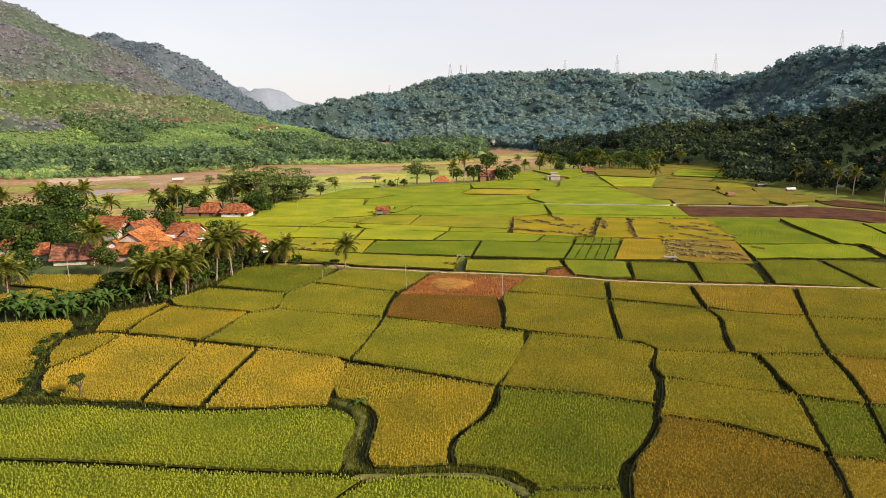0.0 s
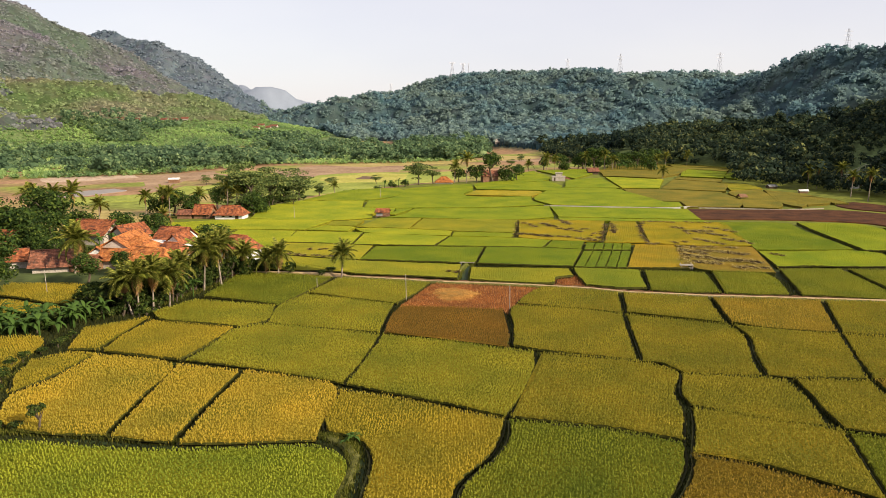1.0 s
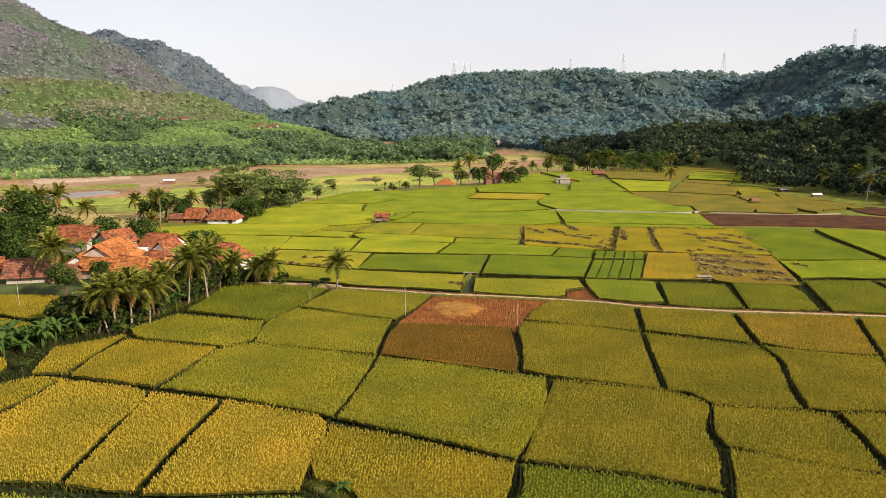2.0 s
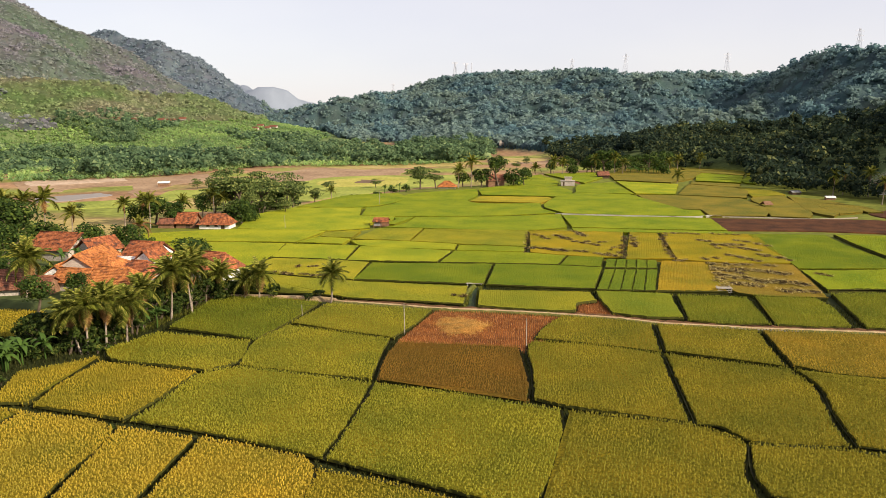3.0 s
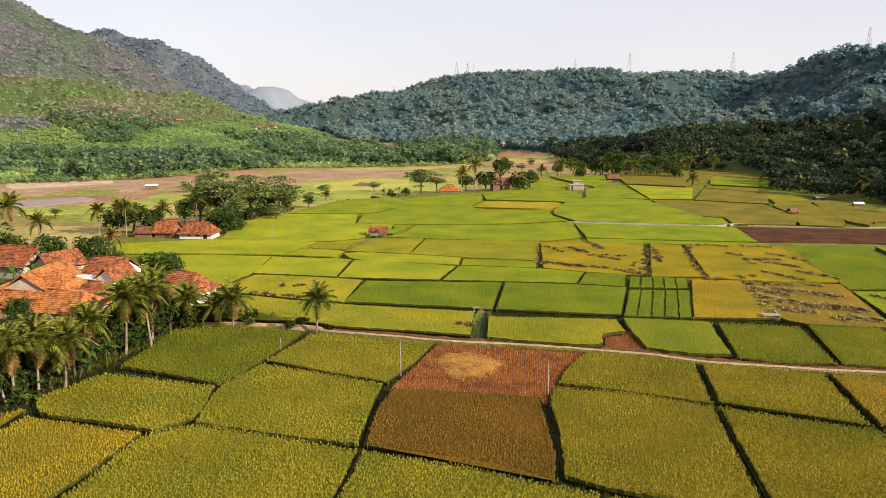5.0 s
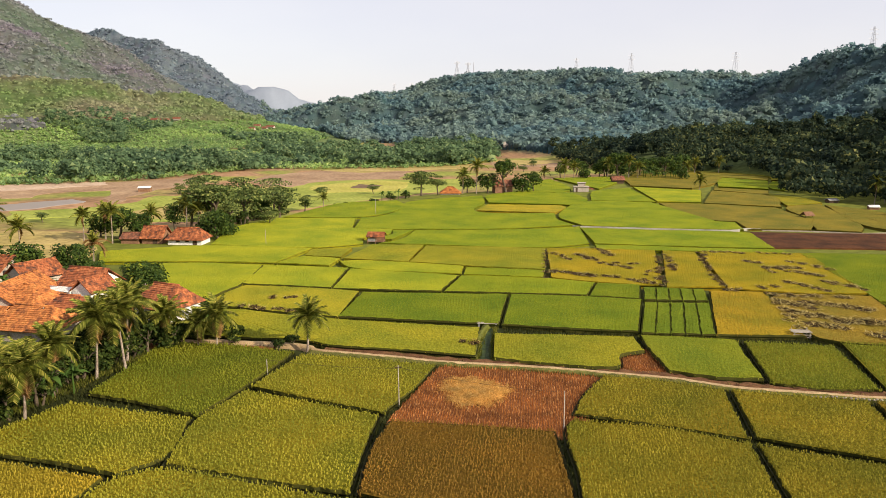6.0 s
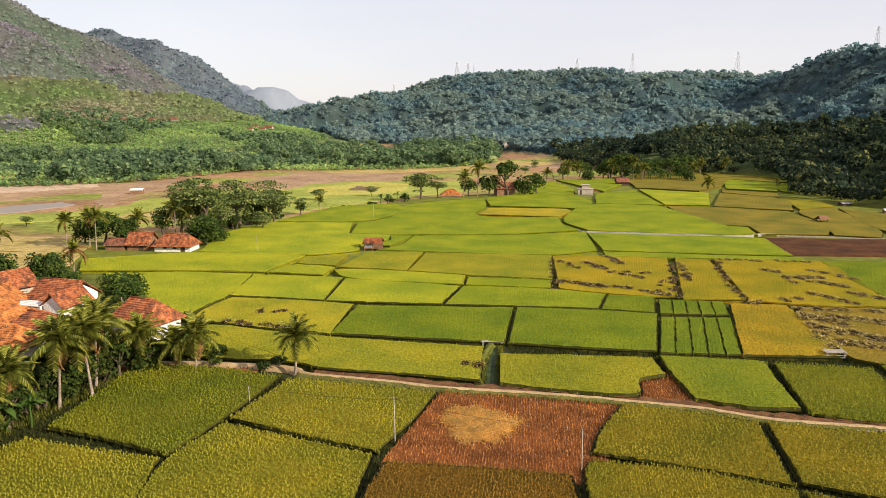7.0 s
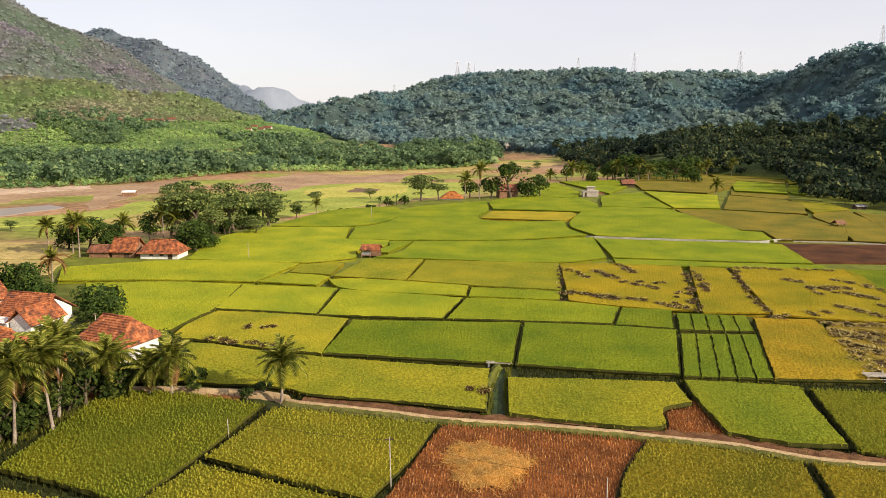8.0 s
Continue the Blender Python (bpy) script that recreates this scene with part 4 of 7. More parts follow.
plot("tan", (113.4, 284.2), (128.5, 292.7), (112.6, 239.2), (107.4, 231), (97.8, 234.9), (106.2, 258.1))
plot("ripegreen", (-66, 95.4), (-58, 98.6), (-51.6, 99.4), (-49.4, 97), (-48.6, 93.6), (-48.4, 90.5), (-47.5, 85.1), (-45.2, 78.9), (-43.1, 71.9), (-43.8, 70), (-47.5, 70.4))
plot("ripegreen", (-73.6, 123.2), (-73.3, 130.7), (-58, 128.8), (-51, 118.4), (-57.2, 116.5), (-67, 120.9))
plot("ripegreen", (-71.6, 114.1), (-67, 119.2), (-56.1, 114.1), (-57.5, 108), (-66.9, 109.2))
plot("tan", (93.6, 409.4), (133.7, 431), (139.6, 416.9), (121, 369.5), (104.1, 347.8), (81.9, 361.4))
plot("grass", (136.2, 407), (152.6, 386.1), (135.1, 346.1), (118.4, 357.2))
plot("deepolive", (125.3, 325.7), (132.2, 309.8), (131, 295.7), (114.8, 287))
plot("tan", (128.7, 289.9), (129.4, 274.1), (130.9, 256.2), (116.2, 234.2), (114.7, 241))
plot("grass", (39, 370.8), (52.6, 396.1), (51.9, 338.5), (45, 328.4), (33.9, 338.3))
plot("grass", (54.4, 399.2), (82.8, 409.2), (82.6, 385), (64.9, 345.1), (60.8, 366))
plot("deepolive", (155, 388), (163, 394), (166, 418), (158, 438), (153.8, 442), (162, 407.4))
plot("grass", (137, 345.5), (153.4, 384), (157, 380), (147, 356), (139, 341))
plot("tan", (134.5, 432), (138.4, 443.4), (151, 444.4), (148, 453), (118, 452), (104, 440), (96, 413))
plot("bed", (31.9, 159), (33.9, 158.9), (28.8, 142.5), (26.9, 142.7))
plot("bed", (33.9, 158.9), (35.9, 158.9), (30.8, 142.3), (28.8, 142.5))
plot("bed", (35.9, 158.9), (37.9, 158.8), (32.7, 142.1), (30.8, 142.3))
plot("bed", (37.9, 158.8), (39.9, 158.7), (34.7, 141.9), (32.7, 142.1))
plot("bed", (39.9, 158.7), (41.9, 158.6), (36.6, 141.7), (34.7, 141.9))
plot("bed", (34.6, 169.4), (36.6, 169.1), (34.3, 160.6), (32.3, 160.8))
plot("bed", (36.6, 169.1), (38.6, 168.8), (36.3, 160.4), (34.3, 160.6))
plot("bed", (38.6, 168.8), (40.5, 168.5), (38.3, 160.3), (36.3, 160.4))
plot("bed", (40.5, 168.5), (42.5, 168.2), (40.3, 160.1), (38.3, 160.3))
plot("bed", (42.5, 168.2), (44.4, 167.9), (42.3, 159.9), (40.3, 160.1))
plot("tan", (118.7, 362), (116.1, 350.2), (132.1, 339.6), (124.5, 322), (110.6, 341.4))
plot("tan", (139.3, 442.4), (152.7, 442.7), (161.3, 407.4), (154, 389), (137.5, 410.2))
plot("lush", (76.6, 201.1), (86.7, 200.8), (95.3, 199.3), (92.8, 185.2), (91.1, 165.3), (90.4, 159.8), (78.4, 159.4), (69.1, 159.7))
plot("grass", (68.7, 158.2), (77.7, 157.9), (90, 158.3), (93.5, 155.3), (90.9, 142.1), (78.1, 141.8), (72.8, 142.6), (65.4, 142.2))
plot("darkgreen", (64.7, 139.8), (70.5, 140.3), (76.4, 140.1), (75.4, 128.7), (73.6, 116), (66, 118.7), (59.2, 120.2))
plot("darkgreen", (77.7, 140.1), (84.4, 138.7), (88.8, 136.9), (99.3, 134.3), (89.3, 112.4), (81.7, 113.4), (74.7, 115.6))
plot("grass", (97.7, 200.4), (112.2, 197.5), (114, 191.8), (110, 171.4), (106.4, 154.1), (102.8, 146.1), (96.9, 150.3), (96.3, 158.1), (92, 159), (92.9, 166.9), (95.3, 187.2))
plot("grass", (115.4, 190.7), (127.4, 187.1), (129, 161.7), (113.5, 151.1), (106.3, 151.3), (111.6, 174.1))
plot("olive", (95.6, 153.8), (101.9, 150.1), (106.9, 143.5), (105.1, 136.4), (94.6, 139), (93.2, 143.9))
plot("darkgreen", (51.7, 139), (56.2, 138.3), (61, 137.1), (60.4, 130.6), (57.7, 120.7), (52.4, 120.8), (47.5, 121.9))
plot("tan", (128.9, 288.7), (136, 274.5), (131.1, 245.2), (121.2, 240.4))
plot("tan", (133.6, 264), (138.1, 259.8), (136.3, 243.3), (131.6, 243.4))

# plots that the flight has already passed
gp = np.random.default_rng(19)
KINDS = ["green", "olive", "ripegreen", "ripe", "deepolive"]


def corner(i, j):
    return (-66 + 22 * i + 2.6 * math.sin(i * 2.9 + j * 7.1), -58 + 24.6 * j + (2.4 * math.sin(i * 5.3 + j * 3.7) if j < 4 else 0.0))


for j in range(4):
    for i in range(6):
        (xa, ya), (xb, yb), (xc, yc), (xd, yd) = corner(i, j), corner(i + 1, j), corner(i + 1, j + 1), corner(i, j + 1)
        plot(KINDS[int(gp.integers(5))], (xa + 0.2, ya + 0.2), ((xa + xb) / 2, (ya + yb) / 2 + 0.7), (xb - 0.2, yb + 0.2), (xc - 0.2, yc - 0.2), ((xc + xd) / 2, (yc + yd) / 2 + (0.4 if j < 3 else -0.2)), (xd + 0.2, yd - 0.2))

# ---- river flats ----
FLAT_MAT = {
    "brown_mud": earth_mat("river_mud", (0.25, 0.155, 0.09), (0.38, 0.26, 0.155), 0.05, 0.7),
    "pale_sand": earth_mat("river_sand", (0.40, 0.28, 0.19), (0.55, 0.42, 0.30), 0.08, 0.7),
    "meadow": earth_mat("meadow_grass", (0.20, 0.24, 0.035), (0.34, 0.36, 0.07), 0.06, 0.8),
    "tan": earth_mat("dry_grass", (0.30, 0.24, 0.07), (0.44, 0.33, 0.13), 0.06, 0.8),
    "yellow": earth_mat("dry_meadow", (0.32, 0.31, 0.05), (0.46, 0.40, 0.10), 0.06, 0.8),
    "dark": earth_mat("tilled_earth", (0.12, 0.08, 0.045), (0.20, 0.13, 0.08), 0.3, 0.9),
}
mw, nw, lw, bw = material("shallow_water", 0.3, 0.35)
bw.inputs["Base Color"].default_value = (0.27, 0.215, 0.17, 1)
bump_of(nw, lw, noise_of(nw, lw, 0.6, 3.0), 0.15, 0.2, bw)
FLAT_MAT["river"] = mw
FLAT_WORDS = {
    "brown_mud": ("mud_flat", "bare brown mud flat beside the river", "mud flat"), "pale_sand": ("sand_bank", "pale sandy bank on the mud flat", "sand bank"),
    "meadow": ("meadow", "green grassy meadow on the river plain", "meadow"), "tan": ("dry_field", "dry tan field on the river plain", "field"),
    "yellow": ("dry_field", "yellowing grassy field on the river plain", "field"), "dark": ("tilled_field", "dark tilled earth with ridged rows", "field"),
    "river": ("river", "shallow grey-brown river water", "water"),
}


def flat(kind, z, *pts):
    """A low sheet of mud, sand, grass or water on the river plain, with a wavering rim."""
    g = np.random.default_rng(int(abs(pts[0][0]) * 10))
    line = smooth_line(list(pts), 3.0)
    line = line + np.c_[waves(line[:, 0], line[:, 1], 18, 3, 5), waves(line[:, 0], line[:, 1], 18, 3, 8)] * 2.0
    n = len(line)
    v = np.concatenate([np.c_[line, np.full(n, z)], np.c_[inset(line, -0.8), np.full(n, z - 0.5)]])
    name, label, cat = FLAT_WORDS[kind]
    return tagged(new(name, mesh_from(name, v, [tuple(range(n))] + [(i, n + i, n + (i + 1) % n, (i + 1) % n) for i in range(n)], FLAT_MAT[kind])), label, cat, kind="structure")


flat("brown_mud", -2.3, (-195.8, 386.5), (-162.5, 395.2), (-127.1, 426.6), (-112.6, 396), (-121.8, 358.4), (-118.6, 308.5), (-125.9, 319.6), (-141.1, 358.1), (-159, 347.2), (-160.7, 327.9), (-170.6, 324.3), (-205.7, 378.5))
flat("pale_sand", -2.25, (-202.1, 380.6), (-175, 394.5), (-161.1, 400.4), (-154.6, 384), (-171.7, 361.7), (-184.5, 352.7))
flat("river", -2.25, (-156.1, 301.7), (-150.4, 310.8), (-140.3, 322.5), (-134.4, 315.8), (-136, 299), (-145.6, 285.4))
flat("meadow", -2.25, (-142.2, 285.5), (-116.7, 300.6), (-112.4, 335.4), (-94.3, 331.9), (-86.2, 308.4), (-99.8, 283.4), (-113, 276), (-131.8, 269.1))
flat("meadow", -2.28, (-110.5, 291.5), (-103.4, 339.6), (-76.4, 362), (-70, 386), (-44, 413), (-16, 414), (14, 424), (16, 378), (-12, 342), (-45, 300), (-62, 268), (-84, 262))
flat("tan", -2.2, (-104.4, 280.5), (-95, 301.9), (-79.6, 289.6), (-78.2, 271.4), (-94.2, 269.1))
flat("brown_mud", -2.25, (-90.7, 395.9), (-85.5, 455.7), (-46.2, 486), (-19.3, 469.1), (-22.6, 421.2), (-58.2, 402.1), (-67.1, 370.2))
flat("yellow", -2.2, (-58.8, 377.2), (-46.4, 393.2), (-32.5, 407.9), (-16, 399.4), (-16.4, 358.9), (-49, 347.7))
flat("dark", -2.15, (-40.6, 387.3), (-27.6, 382.2), (-27.3, 367.4), (-38.9, 369.6))
flat("tan", -2.2, (-71.4, 480.3), (-47.7, 499.2), (25.9, 549.2), (29, 526.6), (-25.8, 472.6), (-43.4, 459.8))
flat("tan", -2.2, (36.1, 588.1), (75.9, 610.9), (85.8, 569.3), (44, 521.5))
flat("brown_mud", -2.3, (71.2, 680.6), (109.8, 571.6), (89.1, 498.9), (64.1, 513.1), (34.4, 512.4), (36.5, 661))

flat("tan", -0.7, (-130, 206), (-124, 190), (-98, 188), (-84, 191), (-76, 199), (-79, 211), (-96, 212), (-112, 209))
flat("tan", -0.7, (-112, 216), (-98, 214), (-86, 213), (-80, 214), (-88, 232), (-106, 236))

# ---- paths and ditches ----
MAT_BANKSOIL = earth_mat("grassy_bank_soil", (0.07, 0.075, 0.018), (0.17, 0.16, 0.045), 0.8, 6.0)
MAT_DITCH = earth_mat("weedy_ditch_water", (0.015, 0.024, 0.010), (0.05, 0.075, 0.02), 0.9, 5.0, 0.75)



def ribbon(name, pts, profile, mat, label, cat, rough=0.06):
    """A strip along a line: profile gives offsets to the side and heights."""
    p = [np.array(q, float) for q in pts]
    line = []
    for i in range(len(p) - 1):
        k = max(2, int(np.linalg.norm(p[i + 1] - p[i]) / 0.6))
        a, b, c, d = p[max(i - 1, 0)], p[i], p[i + 1], p[min(i + 2, len(p) - 1)]
        for t in np.arange(k) / k:
            line.append(0.5 * ((2 * b) + (c - a) * t + (2 * a - 5 * b + 4 * c - d) * t * t + (3 * b - a - 3 * c + d) * t ** 3))
    line = np.array(line + [p[-1]])
    d = np.gradient(line, axis=0)
    side = np.stack([d[:, 1], -d[:, 0]], -1) / np.linalg.norm(d, axis=1)[:, None]
    g = np.random.default_rng(len(line))
    rows = [np.c_[line + side * (o + g.normal(0, rough, (len(line), 1))), z + g.normal(0, rough * 0.3, len(line))] for o, z in profile]
    n, m = len(line), len(profile)
    v = np.concatenate(rows)
    f = [(k * n + i, k * n + i + 1, (k + 1) * n + i + 1, (k + 1) * n + i) for k in range(m - 1) for i in range(n - 1)]
    return tagged(new(name, mesh_from(name, v, f, mat, True)), label, cat, kind="structure")


LANE = [(-16.4, 136.9), (-14.8, 135.6), (-5.8, 133.3), (0.4, 131.4), (9.5, 129.9), (16.8, 128.3), (20.3, 127.3), (25.8, 125.9), (30.2, 123.8), (33.3, 122.7), (39.8, 121.4), (44.8, 120.3), (53.6, 119.2), (66, 117.4), (90, 114)]
ribbon("path_bank", LANE, [(-0.75, -0.8), (-0.34, -0.3), (0.34, -0.3), (0.85, -0.8)], MAT_BANKSOIL, "low dark bank that carries the footpath", "bank", 0.1)
ribbon("footpath", LANE, [(-0.3, -0.33), (-0.22, -0.24), (0, -0.22), (0.22, -0.24), (0.3, -0.33)], MAT_SAND, "narrow pale earth footpath between the rice plots", "path", 0.03)
ribbon("path_verge", [(x + 0.25, y + 1.25) for x, y in LANE[1:]], [(-0.95, -0.5), (0, -0.42), (0.9, -0.62)], earth_mat("dry_weeds", (0.08, 0.036, 0.018), (0.20, 0.10, 0.045), 0.9, 6.0), "strip of dry brown weeds along the footpath", "verge", 0.12)
ribbon("footpath", [(-60, 142), (-44, 140.5), (-36.2, 139.4), (-29.3, 139.4), (-25.2, 138.9), (-20.6, 138.4), (-17.3, 137.5), (-16.0, 136.3)], [(-0.7, -0.8), (-0.35, -0.22), (0, -0.2), (0.35, -0.22), (0.7, -0.8)], MAT_SAND, "pale earth footpath leading to the village", "path")
ribbon("village_bank", [(-60, 138.6), (-44, 138.6), (-36.2, 138.3), (-29.3, 138.1), (-21, 137.2)], [(-0.5, -0.8), (-0.2, -0.45), (0.5, -0.35), (0.9, -0.8)], MAT_BROWN, "bare red earth bank beside the footpath", "bank", 0.15)
ribbon("canal_path", [(36, 241), (37.2, 240.4), (56.7, 236.3), (72, 233.8), (76.5, 234.2), (79.8, 236.4), (83.9, 236.5)], [(-0.1, -0.8), (-0.09, -0.1), (-0.06, -0.05), (0.06, -0.05), (0.09, -0.1), (0.1, -0.8)], earth_mat("pale_concrete", (0.28, 0.27, 0.23), (0.40, 0.38, 0.33), 0.5, 5.0), "pale concrete canal wall crossing the rice land", "canal", 0.03)
ribbon("canal_path", [(83.9, 236.3), (97, 234.2), (106, 231.2), (116, 232.2), (123, 234)], [(-0.1, -0.8), (-0.08, -0.42), (0.08, -0.4), (0.1, -0.8)], earth_mat("stained_concrete", (0.22, 0.19, 0.14), (0.32, 0.28, 0.22), 0.5, 5.0), "low stained canal wall along the tilled field", "canal", 0.03)
ribbon("ditch_bank", [(3.9, 133.0), (4.3, 138), (5.2, 143), (6.2, 147)], [(-0.5, -0.8), (-0.1, -0.3), (0.4, -0.25), (0.8, -0.8)], MAT_GRASSBANK, "grassy bank of the water ditch", "bank", 0.1)
ribbon("ditch_water", [(5.3, 133.0), (5.6, 138), (6.4, 143), (7.2, 146.6)], [(-0.6, -0.72), (0.6, -0.72)], MAT_DITCH, "still dark water in a narrow ditch", "water", 0.05)
ribbon("stream_bank", [(-9.2, 69.2), (-7.4, 67.5), (-6.4, 65.1), (-6.5, 62), (-6.9, 59.6), (-7, 56.9), (-6.2, 54.6)], [(-0.6, -0.8), (-0.3, -0.45), (0.3, -0.4), (0.55, -0.78)], MAT_BANKSOIL, "grassy bank along the little stream", "bank", 0.12)
ribbon("stream_bank", [(-5.8, 53.6), (-4.4, 53.7), (-1.7, 53.7), (1.8, 53.8), (5.2, 53.3), (7.4, 51.3), (9.4, 47)], [(-0.5, -0.8), (-0.2, -0.5), (0.3, -0.45), (0.6, -0.78)], MAT_BANKSOIL, "weedy green bank along the little stream", "bank", 0.12)
ribbon("stream", [(-34, 69.5), (-23.2, 67.6), (-12.5, 68.0), (-8.6, 69.0), (-6.6, 67.8), (-5.7, 65.1), (-5.7, 62), (-6.0, 59.6), (-6.0, 56.9), (-4.9, 54.5), (-1.7, 54.1), (2.1, 54.3), (5.6, 54.0), (8, 52.0), (9, 49)], [(-0.3, -0.76), (0.3, -0.76)], MAT_DITCH, "thin dark stream between the plots", "water", 0.04)

# ---- the harvested plot ----


def harvested(label, pts, straw):
    g = np.random.default_rng(5)
    line = inset(smooth_line(pts, 0.5), -0.8)
    n = len(line)
    OUTLINES.append(line)
    v = np.concatenate([np.c_[line, np.full(n, -0.66)], np.c_[inset(line, -0.2), np.full(n, -0.9)]])
    ob = tagged(new("harvested_plot", mesh_from("harvested_plot", v, [tuple(range(n))] + [(i, n + i, n + (i + 1) % n, (i + 1) % n) for i in range(n)], MAT_BROWN)), label, "rice field")
    lo, hi = line.min(0), line.max(0)
    x, y = np.meshgrid(np.arange(lo[0], hi[0], 0.27), np.arange(lo[1], hi[1], 0.27))
    x, y = (x + 0.12 * y % 0.27).ravel(), y.ravel()
    x, y = x + g.normal(0, 0.035, x.size), y + g.normal(0, 0.035, y.size)
    ok = inside(x, y, [tuple(p) for p in line])
    vv, ff = tufts(x[ok], y[ok], -0.68, -0.42, 0.065, 0.12, 5, 77)
    tagged(part("stubble", mesh_from("stubble", vv, ff, STUBBLE), ob, "short brown cut rice stalks"), kind="stuff")
    if straw:
        cx, cy = straw
        k = 8200
        a, r = g.uniform(0, 6.28, k), np.sqrt(g.uniform(0, 1, k))
        rim = 0.92 + 0.12 * np.sin(3 * a + 1) + 0.12 * np.sin(2 * a + 2) + 0.09 * np.sin(5 * a + 0.6) + 0.07 * np.sin(9 * a) + g.normal(0, 0.13, k)
        px_, py_ = cx + np.cos(a) * r * rim * 3.2, cy + np.sin(a) * r * rim * 4.3
        h = -0.5 + 0.26 * (1 - r) + 0.10 * waves(px_, py_, 2.2, 3, 4) + g.uniform(-0.04, 0.08, k)
        b = g.uniform(0, 6.28, k)
        L, w = g.uniform(0.16, 0.4, k), 0.022
        d, s = np.stack([np.cos(b) * L, np.sin(b) * L, g.normal(0, 0.06, k)], -1), np.stack([-np.sin(b) * w, np.cos(b) * w, 0 * b], -1)
        c = np.stack([px_, py_, h], -1)
        q = np.stack([c - d - s, c - d + s, c + d + s, c + d - s], 1).reshape(-1, 3)
        ring = np.linspace(0, 6.28, 40, endpoint=False)
        rr = 0.85 + 0.12 * np.sin(3 * ring + 1) + 0.12 * np.sin(2 * ring + 2) + 0.09 * np.sin(5 * ring + 0.6)
        base = np.concatenate([np.c_[cx + np.cos(ring) * rr * 2.8, cy + np.sin(ring) * rr * 3.6, np.full(40, -0.64)], np.c_[cx + np.cos(ring) * rr * 1.6, cy + np.sin(ring) * rr * 1.8, np.full(40, -0.42)], [[cx, cy, -0.3]]])
        bf = [(i, (i + 1) % 40, 40 + (i + 1) % 40, 40 + i) for i in range(40)] + [(40 + i, 40 + (i + 1) % 40, 80) for i in range(40)]
        heap = tagged(new("straw_heap", mesh_from("straw_heap", base, bf, MAT_STRAW, True)), "spread heap of golden threshed rice straw", "straw")
        tagged(part("loose_straw", mesh_from("loose_straw", q, np.arange(4 * k).reshape(-1, 4), STRAW), heap), kind="stuff")
    return ob


STUBBLE = plant_mat("cut_stalks", (0.2, 0.068, 0.02), (0.48, 0.2, 0.06), (0.76, 0.43, 0.19), 0.4)
STRAW = plant_mat("loose_straw", (0.36, 0.18, 0.042), (0.68, 0.39, 0.1), (0.82, 0.55, 0.2), 0.6)
harvested("harvested plot of red-brown stubble beside the footpath", [(0.5, 130.0), (9.8, 128.5), (18.6, 126.2), (14.6, 117.9), (12.5, 113.1), (11.6, 111.9), (4.1, 113.3), (-4.4, 114.7)], (3.6, 122.4))
harvested("small cut corner of brown soil by the footpath", [(22.2, 134.6), (24.4, 136.0), (26.6, 136.0), (29.0, 128.0), (25.8, 128.4), (21.6, 129.6)], None)


MAT_TILLED = earth_mat("tilled_red_earth", (0.04, 0.015, 0.005), (0.105, 0.04, 0.013), 0.25, 3.0)


def soil_field(pts):
    line = inset(smooth_line(pts, 1.5), 0.2)
    n = len(line)
    v = np.concatenate([np.c_[line, np.full(n, -0.5)], np.c_[inset(line, -0.4), np.full(n, -0.9)]])
    tagged(new("tilled_field", mesh_from("tilled_field", v, [tuple(range(n))] + [(i, n + i, n + (i + 1) % n, (i + 1) % n) for i in range(n)], MAT_TILLED)), "bare red-brown tilled field below the canal", "field", kind="structure")


soil_field([(77.8, 233.5), (97.6, 231.2), (115.6, 230.5), (128.4, 227.0), (137.1, 215.3), (121.3, 189.7), (117.3, 201.0), (101.2, 207.6), (85.4, 209.4), (75.2, 209.8)])
soil_field([(131.6, 242.7), (142.0, 251.1), (146.4, 242.1), (147.6, 232.3), (152.8, 220.2), (141.7, 203.7), (140.4, 220.7), (131.3, 233.0)])

# ---- plants ----


def tube(points, radii, sides=8):
    v, f = [], []
    for i, (p, r) in enumerate(zip(points, radii)):
        for k in range(sides):
            a = 6.2832 * k / sides
            v.append((p[0] + r * math.cos(a), p[1] + r * math.sin(a), p[2]))
        if i:
            f += [((i - 1) * sides + k, (i - 1) * sides + (k + 1) % sides, i * sides + (k + 1) % sides, i * sides + k) for k in range(sides)]
    f.append(tuple(range((len(points) - 1) * sides, len(points) * sides)))
    return v, f


def frond_mesh(seed, droop, mat, name="frond"):
    """One palm leaf of length 1 along x: a rib with leaflets hanging to both sides."""
    g = np.random.default_rng(seed)
    n = 20
    s = np.linspace(0, 1, n)
    x, z = s * (1 - 0.2 * droop * s), 0.34 * s - (0.30 + 0.62 * droop) * s * s
    v, f = [], []
    for i in range(n):
        w = 0.018 * (1 - 0.8 * s[i])
        v += [(x[i], -w, z[i]), (x[i], w, z[i] + 0.004)]
        if i:
            k = 2 * i
            f.append((k - 2, k - 1, k + 1, k))
    for i in range(2, n):
        L = 0.34 * (1 - abs(s[i] - 0.42) * 0.95) + 0.03
        for side in (-1, 1):
            for step in (0, 0.5):
                px, pz = x[i] - step * (x[i] - x[i - 1]), z[i] - step * (z[i] - z[i - 1])
                b, k = 0.033, len(v)
                o = L * g.uniform(0.85, 1.1)
                v += [(px - b, 0, pz), (px + b, 0, pz), (px + 0.45 * o, side * o * 0.72, pz - o * g.uniform(0.25, 0.6))]
                f.append((k, k + 1, k + 2))
    me = bpy.data.meshes.new(name)
    me.from_pydata(v, [], f)
    me.materials.append(mat)
    return me


MAT_DEADLEAF = plant_mat("dead_palm_leaves", (0.16, 0.08, 0.03), (0.32, 0.18, 0.07), (0.42, 0.28, 0.12), 0.5)
